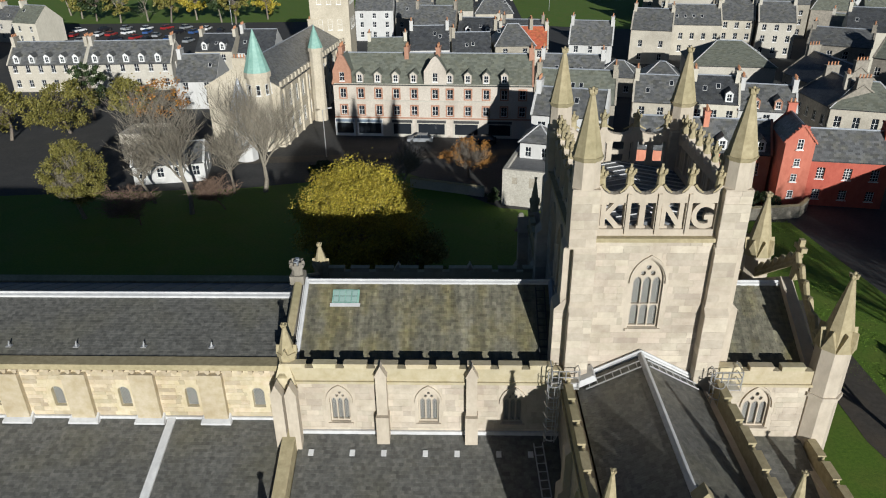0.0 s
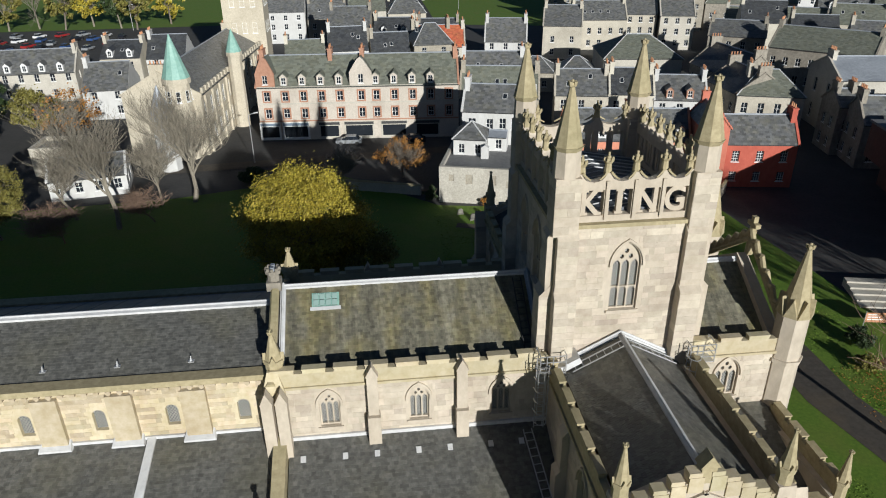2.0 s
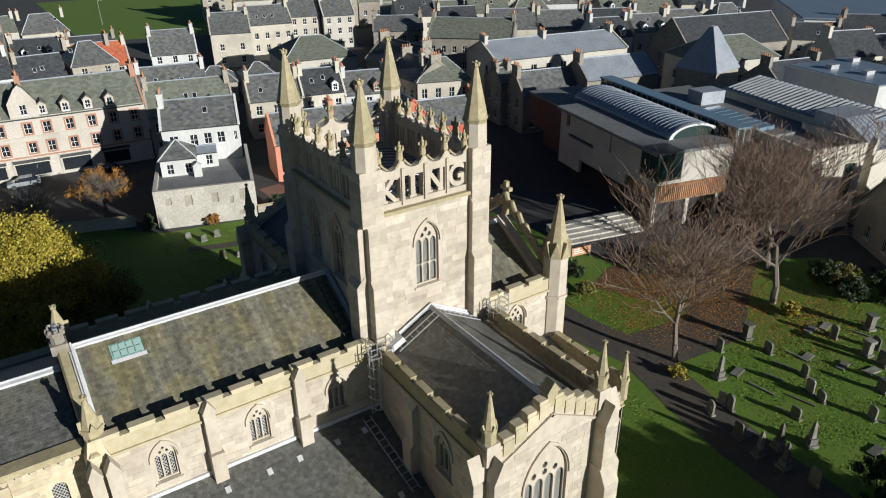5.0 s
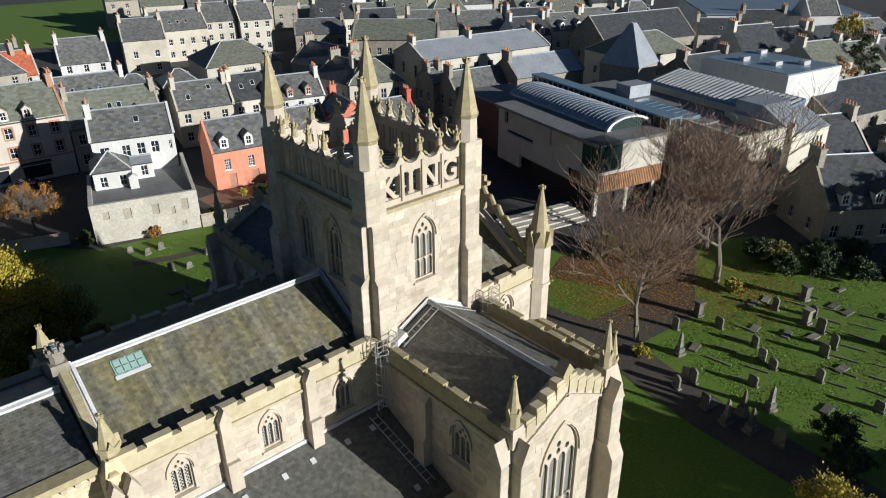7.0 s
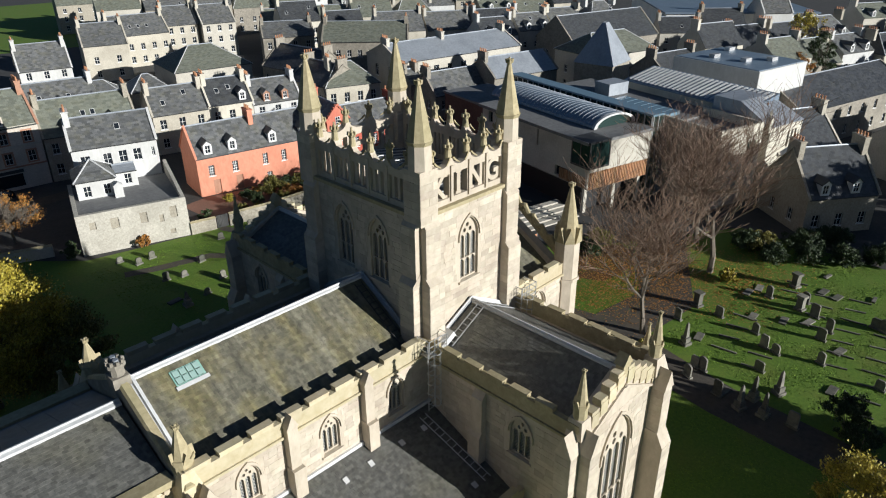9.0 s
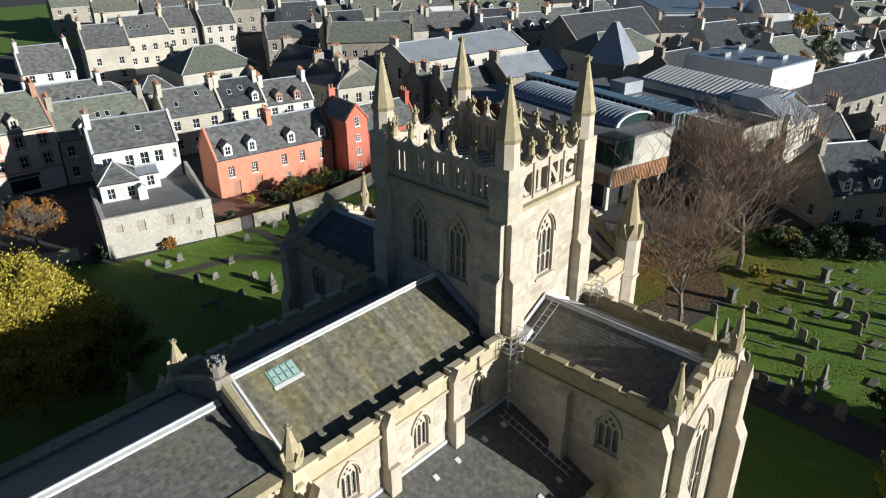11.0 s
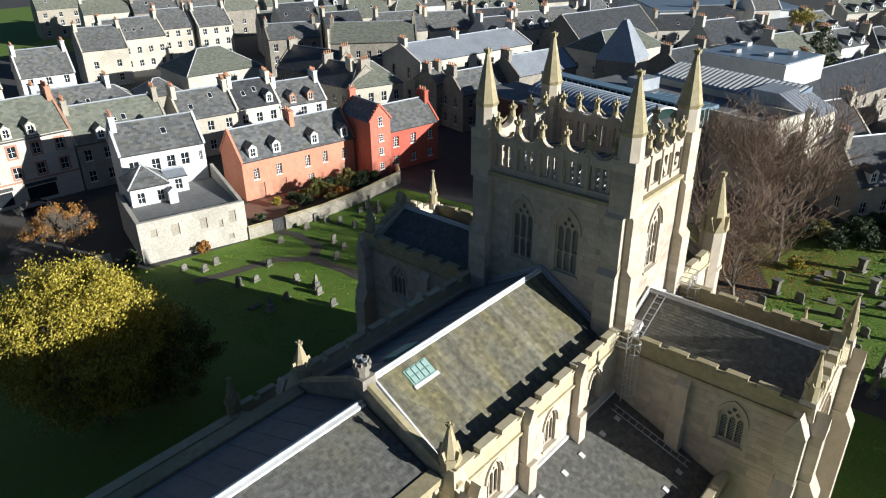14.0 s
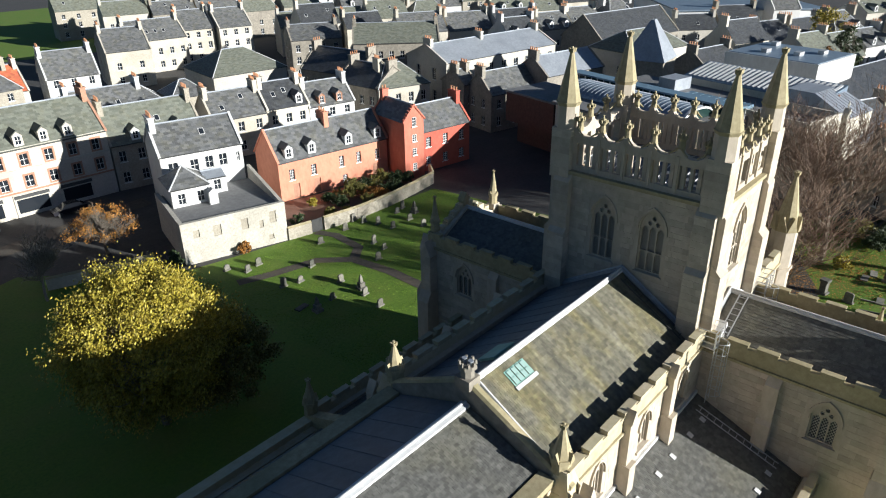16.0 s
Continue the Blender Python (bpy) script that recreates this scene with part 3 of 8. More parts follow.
def ashlar(parent, o, side, u0, u1, z0, z1, avoid, course=0.36, seed=3, limit=0, material=None, proud=0.014):
    """Courses of dressed stone blocks, proud of the wall core, cut to fit round the outlines in avoid."""
    rnd = random.Random(seed)
    du, nrm, o = Vector(face_frame(side)), Vector(side), Vector(o)
    verts, faces, made = [], [], 0
    fs = [(4, 5, 6, 7), (0, 1, 5, 4), (1, 2, 6, 5), (2, 3, 7, 6), (3, 0, 4, 7)]

    def lay(u, w, z, h, depth):
        nonlocal made
        probe = [(u + w * i / 4, z + h * j / 2) for i in range(5) for j in range(3)]
        if any(inside(a, b, l) for l in avoid for a, b in probe):
            if depth:
                for k in (0, 1):
                    lay(u + k * w / 2, w / 2, z, h, depth - 1)
            return
        p = proud * 0.5 + rnd.uniform(0, 0.006)
        g = 0.005
        q = [(u + g, z + g), (u + w - g, z + g), (u + w - g, z + h - g), (u + g, z + h - g)]
        lo = [o + a * du + Vector((0, 0, b)) - 0.004 * nrm for a, b in q]
        hi = [o + a * du + Vector((0, 0, b)) + p * nrm for a, b in q]
        if made < limit:
            pyobj("stone_block", [tuple(v) for v in lo + hi], fs, M_BLOCK, parent)
            made += 1
        else:
            s = len(verts)
            verts.extend(tuple(v) for v in lo + hi)
            faces.extend(tuple(s + i for i in f) for f in fs)

    z = z0
    while z < z1 - 0.1:
        h = min(course * rnd.choice((0.85, 1, 1, 1.15)), z1 - z)
        u = u0
        while u < u1 - 0.02:
            w = min(rnd.uniform(0.5, 1.25), u1 - u)
            if u1 - u - w < 0.3:
                w = u1 - u
            lay(u, w, z, h, 2)
            u += w
        z += h
    if verts:
        tagged(pyobj("stone_courses", verts, faces, material or M_BLOCKI, parent), kind="stuff")


def clear(loop):
    """An opening's outline with room for its sill and hood mould."""
    us, vs = [u for u, _ in loop], [v for _, v in loop]
    cu, cv, hu, hv = (min(us) + max(us)) / 2, (min(vs) + max(vs)) / 2, (max(us) - min(us)) / 2, (max(vs) - min(vs)) / 2
    return [(cu + (u - cu) * (hu + 0.18) / hu, cv + (v - cv) * (hv + 0.18) / hv) for u, v in loop]


# ---------------------------------------------------------------- crossing tower
TX0, TX1, TY0, TY1 = 5.0, 12.34, 28.4, 37.8
TZ = 21.75


def tower_side(o, side, length, wins):
    loops = []
    for c in wins:
        loops.append(gothic_window(o, side, c, 1.42, 17.15, 19.7, 1.15, 3, church, transom=18.35))
    w = wall(church, o, side, length, 0.0, TZ, loops, thick=0.7, name="tower_wall")
    ashlar(w, o, side, 0.0, length, 13.2, TZ, [clear(l) for l in loops], seed=int(length * 7) + len(wins) + (3 if side in (S, W) else 0),
           limit=200 if side == S else 0)


LX, LY = TX1 - TX0, TY1 - TY0
tower_side((TX0, TY0, 0), S, LX, [3.62])
tower_side((TX0, TY1, 0), W, LY, [3.2, 6.1])
tower_side((TX1, TY1, 0), N, LX, [LX / 2])
tower_side((TX1, TY0, 0), E, LY, [3.2, 6.1])
# string course, shallow lead roof inside the openwork
bm = bmesh.new()
for x0, x1, y0, y1 in ((TX0 - 0.16, TX1 + 0.16, TY0 - 0.16, TY0 + 0.6), (TX0 - 0.16, TX1 + 0.16, TY1 - 0.6, TY1 + 0.16),
                       (TX0 - 0.16, TX0 + 0.6, TY0 + 0.61, TY1 - 0.61), (TX1 - 0.6, TX1 + 0.16, TY0 + 0.61, TY1 - 0.61)):
    box(bm, x0, x1, y0, y1, TZ + 0.003, TZ + 0.2)
part("string_course", bm, M_LICHEN, church, "lichened moulded string course")
bm = bmesh.new()
for s in (-1, 1):
    hexa(bm, [(CX, TY0 + 0.6, 21.5), (CX + s * 3.1, TY0 + 0.6, 21.3), (CX + s * 3.1, TY1 - 0.6, 21.3), (CX, TY1 - 0.6, 21.5),
              (CX, TY0 + 0.6, 22.5), (CX + s * 3.1, TY0 + 0.6, 21.95), (CX + s * 3.1, TY1 - 0.6, 21.95), (CX, TY1 - 0.6, 22.5)])
lead_roof = part("lead_roof", recalc(bm), M_LEADD, church, "shallow ribbed lead roof")
for i in range(13):
    y = TY0 + 0.9 + i * 0.63
    bm = bmesh.new()
    for s in (-1, 1):
        rod(bm, (CX, y, 22.52), (CX + s * 3.05, y, 21.98), 0.035)
    part("lead_roll", bm, M_LEADW, lead_roof)

# corner turrets with spires, angle buttresses
for x in (5.4, 11.94):
    for y in (28.75, 37.55):
        bm = bmesh.new()
        box(bm, x - 0.6, x + 0.6, y - 0.6, y + 0.6, TZ - 0.3, 24.3)
        tapered(bm, x, y, 24.25, 25.6, 0.64, 0.6, 8, math.pi / 8)
        turret = part("corner_turret", bm, M_ASHLAR, church)
        ashlar(turret, (x - 0.6, y - 0.6, 0), S, 0, 1.2, TZ - 0.2, 24.25, [], course=0.42, seed=int(x * 9 + y))
        ashlar(turret, (x - 0.6, y + 0.6, 0), W, 0, 1.2, TZ - 0.2, 24.25, [], course=0.42, seed=int(x * 5 + y))
        bm = bmesh.new()
        tapered(bm, x, y, 25.5, 25.72, 0.6, 0.72, 8, math.pi / 8)
        tapered(bm, x, y, 25.72, 28.35, 0.66, 0.1, 8, math.pi / 8)
        finial(bm, x, y, 28.27, 1.05)
        part("spire", bm, M_LICHEN, church, "lichened stone corner spire")
        sx, sy = (-1 if x < CX else 1), (-1 if y < CY else 1)
        st = ((0.0, 18.2, 0.62), (18.2, 21.35, 0.36))
        xa, xb = (TX0 + 0.02, TX0 + 1.05) if sx < 0 else (TX1 - 1.05, TX1 - 0.02)
        pier = buttress(church, xa, xb, TY0 if sy < 0 else TY1, 0, st, S if sy < 0 else N)
        if sy < 0:
            ashlar(pier, (xa - 0.03, TY0 - 0.62, 0), S, 0, 1.09, 13.2, 18.15, [], course=0.4, seed=int(x * 3))
            ashlar(pier, (xa, TY0 - 0.36, 0), S, 0, 1.03, 18.8, 21.3, [], course=0.4, seed=int(x * 4))
            ashlar(pier, (xa - 0.03, TY0, 0), W, 0, 0.62, 13.2, 18.15, [], course=0.4, seed=int(x * 6))
        ya, yb = (TY0 + 0.02, TY0 + 1.05) if sy < 0 else (TY1 - 1.05, TY1 - 0.02)
        pier = buttress(church, ya, yb, TX0 if sx < 0 else TX1, 0, st, W if sx < 0 else E)
        if sx < 0:
            ashlar(pier, (TX0 - 0.62, yb + 0.03, 0), W, 0, 1.09, 13.2, 18.15, [], course=0.4, seed=int(y * 3))
            ashlar(pier, (TX0 - 0.36, yb, 0), W, 0, 1.03, 18.8, 21.3, [], course=0.4, seed=int(y * 4))
            ashlar(pier, (TX0 - 0.62, ya - 0.03, 0), S, 0, 0.62, 13.2, 18.15, [], course=0.4, seed=int(y * 6))


def letter(ch, parent, o, side, u, z, h, width):
    cu = bpy.data.curves.new("letter", "FONT")
    cu.body, cu.size, cu.extrude, cu.offset, cu.resolution_u = ch, h * 1.36, 0.11, 0.045, 4
    cu.align_x = "CENTER"
    tmp = new("letter", cu)
    bpy.context.view_layer.update()
    me = bpy.data.meshes.new_from_object(tmp.evaluated_get(bpy.context.evaluated_depsgraph_get()))
    bpy.data.objects.remove(tmp)
    xs = [v.co.x for v in me.vertices]
    span = max(xs) - min(xs)
    k = min(1.15, width / max(span, 0.1))
    ys = [v.co.y for v in me.vertices]
    lo, hi = min(ys), max(ys)
    for v in me.vertices:
        v.co.x = (v.co.x - (max(xs) + min(xs)) / 2) * (k if ch != "I" else 1.0)
        v.co.y = (v.co.y - lo) * h / (hi - lo)
    if ch in "IKNHET":
        b = bmesh.new()
        b.from_mesh(me)
        w2 = 0.5 * max(v.co.x for v in me.vertices) * 2
        feet = {"I": (0,), "K": (-1, 1), "N": (-1, 1), "H": (-1, 1), "E": (-1,), "T": (0,)}[ch]
        tops = {"I": (0,), "K": (-1, 1), "N": (-1,), "H": (-1, 1), "E": (-1,), "T": ()}[ch]
        for where, yy in ((feet, 0.0), (tops, h - 0.14)):
            for s in where:
                c = s * (w2 - 0.13)
                box(b, c - 0.2, c + 0.2, yy, yy + 0.14, -0.108, 0.108)
        b.to_mesh(me)
        b.free()
    me.materials.clear()
    me.materials.append(M_ASHLAR)
    ob = new("letter", me)
    ob.parent = parent
    du, nrm = Vector(face_frame(side)), Vector(side)
    m = Matrix.Identity(4)
    m.col[0], m.col[1], m.col[2] = (*du, 0), (0, 0, 1, 0), (*nrm, 0)
    m.translation = Vector(o) + u * du + Vector((0, 0, z)) - 0.22 * nrm
    ob.matrix_basis = m
    tagged(ob, "carved stone capital letter " + ch)


def crown(bm, o, du, nrm, u, z):
    """A crowned post head with little cross."""
    p = Vector(o) + u * Vector(du) - 0.22 * Vector(nrm)
    tapered(bm, p.x, p.y, z, z + 0.5, 0.2, 0.15, 8)
    tapered(bm, p.x, p.y, z + 0.45, z + 0.62, 0.15, 0.27, 8)
    for k in range(6):
        a = k * math.pi / 3
        tapered(bm, p.x + 0.2 * math.cos(a), p.y + 0.2 * math.sin(a), z + 0.6, z + 0.76, 0.07, 0.05, 5)
    tapered(bm, p.x, p.y, z + 0.6, z + 0.84, 0.16, 0.08, 8)
    tapered(bm, p.x, p.y, z + 0.82, z + 1.0, 0.05, 0.06, 5)


def openwork(o, side, length, word):
    """The lettered parapet between two corner turrets."""
    du, nrm = face_frame(side), side
    n = len(word)
    a, b = 1.0, length - 1.0
    pitch = (b - a) / n
    z0, z1 = 22.28, 23.55
    holes = [rect(a + i * pitch + 0.13, a + (i + 1) * pitch - 0.13, z0, z1) for i in range(n)]
    top = [(a - 0.4, TZ + 0.21), (b + 0.4, TZ + 0.21), (b + 0.4, 24.35)]
    # scalloped crest: dips over the letters, peaks over the mullions
    for i in range(n - 1, -1, -1):
        c = a + (i + 0.5) * pitch
        r = pitch * 0.42
        for k in range(9):
            t = k * math.pi / 8
            top.append((c + r * math.cos(t), 24.36 - 0.42 * math.sin(t)))
    top.append((a - 0.4, 24.35))
    bm = bmesh.new()
    slab(bm, [top] + holes, o, du, nrm, 0.42)
    par = part("openwork_parapet", bm, M_ASHLAR, church, "openwork sandstone parapet with carved stone infill")
    for k in range(n + 1):
        u = a + k * pitch
        if 0 < k < n:
            bm = bmesh.new()
            crown(bm, o, du, nrm, u, 24.3)
            part("crown_finial", bm, M_LICHEN, par, "lichened stone crown finial")
            bm = bmesh.new()
            slab(bm, [rect(u - 0.08, u + 0.08, z0 - 0.2, 24.0)], Vector(o) + 0.09 * Vector(nrm), du, nrm, 0.088)
            part("mullion", bm, M_ASHLAR, par)
        else:
            bm = bmesh.new()
            crown(bm, o, du, nrm, u + (0.12 if k == 0 else -0.12), 24.2)
            part("crown_finial", bm, M_LICHEN, par)
    for i, ch in enumerate(word):
        if ch == "|":
            c, w = a + (i + 0.5) * pitch, (pitch - 0.4) / 2
            for u0, u1 in ((c - w, c - w + 0.21), (c - 0.09, c + 0.09), (c + w - 0.21, c + w)):
                bm = bmesh.new()
                slab(bm, [rect(u0, u1, z0 - 0.01, z1 + 0.01)], Vector(o) - 0.11 * Vector(nrm), du, nrm, 0.22)
                part("stone_bar", bm, M_ASHLAR, par)
            continue
        letter(ch, par, o, side, a + (i + 0.5) * pitch, z0 - 0.01, z1 - z0 + 0.02, pitch - 0.36)
    # curled crockets that reach out from the crest
    for i in range(n):
        for s in (-1, 1):
            bm = bmesh.new()
            prev = None
            for k in range(5):
                t = k / 4
                p = Vector(o) + (a + (i + 0.5 + s * (0.42 - 0.26 * t)) * pitch) * Vector(du) + Vector((0, 0, 24.42 - 0.32 * t ** 0.7)) + (0.02 + 0.1 * t) * Vector(nrm)
                if prev is not None:
                    rod(bm, prev, p, 0.07 - 0.03 * t, 5)
                prev = p
            part("crest_curl", bm, M_LICHEN, par)


openwork((TX0, TY0 + 0.12, 0), S, LX, "KING")
openwork((TX1 - 0.12, TY0, 0), E, LY, "||||||")
openwork((TX1, TY1 - 0.12, 0), N, LX, "THE")
openwork((TX0 + 0.12, TY1, 0), W, LY, "|||||")

# ---------------------------------------------------------------- west arm (choir) and its aisles
WX0, WX1 = -8.9, TX0 + 0.002
RZ = 17.0
EAVE_Y, EAVE_Z = 28.75, 14.35


def mirror_y(y, s):
    return y if s < 0 else 2 * CY - y


for sgn in (-1, 1):
    side = S if sgn < 0 else N
    y = mirror_y(28.0, sgn)
    L = WX1 - WX0
    o = (WX0, y, 0) if sgn < 0 else (WX1, y, 0)
    cs = [u - WX0 for u in (-6.15, -1.65, 2.6)]
    if sgn > 0:
        cs = [L - c for c in cs]
    loops = [gothic_window(o, side, c, 1.02, 11.6, 12.95, 0.8, 3, church) for c in cs]
    w = wall(church, o, side, L, 0.0, 14.5, loops)
    ashlar(w, o, side, 0.0, L, 10.9, 14.2, [clear(l) for l in loops], seed=31 + sgn, limit=0)
    merlons(church, o, side, L, 15.0)
    for x in (-3.95, 0.52):
        bm = bmesh.new()
        yo = y + sgn * 0.42
        box(bm, x - 0.27, x + 0.27, min(y, yo), max(y, yo), 10.3, 14.75)
        prism(bm, [(x - 0.32, 14.75), (x + 0.32, 14.75), (x, 15.4)], "y", min(y, yo + sgn * 0.06), max(y, yo + sgn * 0.06))
        yb = yo + sgn * 0.22
        box(bm, x - 0.32, x + 0.32, min(y, yb), max(y, yb), 10.2, 12.4)
        part("buttress", recalc(bm), M_ASHLAR, church, "gabled wall buttress")
    e = mirror_y(EAVE_Y, sgn)
    if sgn < 0:
        roof(church, (WX0 + 0.32, e, EAVE_Z), (WX1, e, EAVE_Z), (WX1, CY, RZ), (WX0 + 0.32, CY, RZ), seed=5, material=M_SLATEM, sw=0.25, sh=0.17)
    else:
        lead_slope(church, (WX1, e, EAVE_Z), (WX0 + 0.32, e, EAVE_Z), (WX0 + 0.32, CY, RZ), (WX1, CY, RZ))
    # aisle: lean-to roof, outer wall with parapet
    ya, za, yb, zb = mirror_y(27.98, sgn), 10.95, mirror_y(21.9, sgn), 8.45
    q = [(WX0 + 0.6, yb, zb), (4.98, yb, zb), (4.98, ya, za), (WX0 + 0.6, ya, za)]
    if sgn > 0:
        q = [q[1], q[0], q[3], q[2]]
    roof(church, *q, sw=0.22, sh=0.2, seed=8 + sgn, pieces=260 if sgn < 0 else 0)
    yo = mirror_y(21.2, sgn)
    oo = (WX0, yo, 0) if sgn < 0 else (4.98, yo, 0)
    al = 4.98 - WX0
    lp = [gothic_window(oo, side, c, 1.3, 4.0, 6.2, 1.1, 3, church) for c in (2.4, 6.9, 11.4)]
    wall(church, oo, side, al, 0, 8.6, lp)
    merlons(church, oo, side, al, 9.15, base=0.6)
    bm = bmesh.new()
    box(bm, WX0 + 0.6, 4.98, min(ya, ya + sgn * 0.12), max(ya, ya + sgn * 0.12), 10.9, 11.12)
    part("wall_flashing", bm, M_LEADW, church, "pale lead flashing at the wall foot")

ridge_strip(church, (WX0 + 0.4, CY, RZ), (WX1, CY, RZ))
# lead against the tower
for sgn in (-1, 1):
    ridge_strip(church, (WX1 - 0.16, CY, RZ + 0.1), (WX1 - 0.16, mirror_y(EAVE_Y, sgn), EAVE_Z + 0.12), w=0.17, material=M_LEAD, name="tower_flashing")

# west gable with coping, stack and pinnacles
bm = bmesh.new()
prism(bm, [(27.8, 0), (38.4, 0), (38.4, 14.6), (33.1, 17.25), (27.8, 14.6)], "x", WX0 - 0.12, WX0 + 0.26)
part("west_gable", recalc(bm), M_DARKSTONE, church, "weathered stone gable over the nave roof")
for sgn in (-1, 1):
    bm = bmesh.new()
    ye = mirror_y(27.7, sgn)
    hexa(bm, [(WX0 - 0.16, CY, 17.24), (WX0 + 0.3, CY, 17.24), (WX0 + 0.3, ye, 14.54), (WX0 - 0.16, ye, 14.54),
              (WX0 - 0.06, CY, 17.38), (WX0 + 0.2, CY, 17.38), (WX0 + 0.2, ye, 14.68), (WX0 - 0.06, ye, 14.68)])
    part("coping", recalc(bm), M_LICHEN, church, "sloping gable coping")
    ridge_strip(church, (WX0 + 0.48, CY, RZ + 0.1), (WX0 + 0.48, mirror_y(28.6, sgn), EAVE_Z + 0.06), w=0.14, name="gable_flashing")
    pinnacle(church, -8.62, mirror_y(28.45, sgn), 13.4, 15.6, 17.35 - 0.2 * (sgn > 0), 0.85)
    yy = mirror_y(27.75, sgn)
    bm = bmesh.new()
    box(bm, -9.25, -8.2, min(yy, yy - sgn * 0.9), max(yy, yy - sgn * 0.9), 0, 14.2)
    tapered(bm, -8.72, yy - sgn * 0.45, 14.2, 15.2, 0.73, 0.35, 4, math.pi / 4)
    part("corner_buttress", bm, M_YELLOW, church)
    y3 = mirror_y(27.55, sgn)
    for xx in (-9.05, -8.35):
        bm = bmesh.new()
        y4 = y3 + sgn * 0.5
        box(bm, xx - 0.28, xx + 0.28, min(y3, y4), max(y3, y4), 0, 13.9)
        prism(bm, [(xx - 0.32, 13.9), (xx + 0.32, 13.9), (xx, 14.6)], "y", min(y3, y4), max(y3, y4))
        part("buttress", recalc(bm), M_ASHLAR, church)
    # aisle end wall with its own pinnacle
    q = [(mirror_y(28, sgn), 0), (mirror_y(21.1, sgn), 0), (mirror_y(21.1, sgn), 9.0), (mirror_y(28, sgn), 11.8)]
    bm = bmesh.new()
    prism(bm, q, "x", WX0 - 0.1, WX0 + 0.55)
    part("aisle_gable", recalc(bm), M_LICHEN, church)
    pinnacle(church, -8.6, mirror_y(21.3, sgn), 7.5, 9.9, 11.6, 0.8)
bm = bmesh.new()
box(bm, -9.25, -8.5, CY - 0.4, CY + 0.4, 17.0, 17.5)
tapered(bm, -8.87, CY, 17.48, 17.95, 0.32, 0.3, 8, math.pi / 8)
tapered(bm, -8.87, CY, 17.93, 18.12, 0.42, 0.42, 8, math.pi / 8)
for k in range(8):
    a = k * math.pi / 4
    tapered(bm, -8.87 + 0.34 * math.cos(a), CY + 0.34 * math.sin(a), 18.1, 18.28, 0.09, 0.07, 5)
stack = part("gable_stack", bm, M_DARKSTONE, church, "octagonal stone stack with crown rim")
for yy in (CY - 0.17, CY + 0.17):
    bm = bmesh.new()
    tapered(bm, -8.87, yy, 18.1, 18.34, 0.13, 0.12, 10)
    part("chimney_pot", bm, M_LEAD, stack)


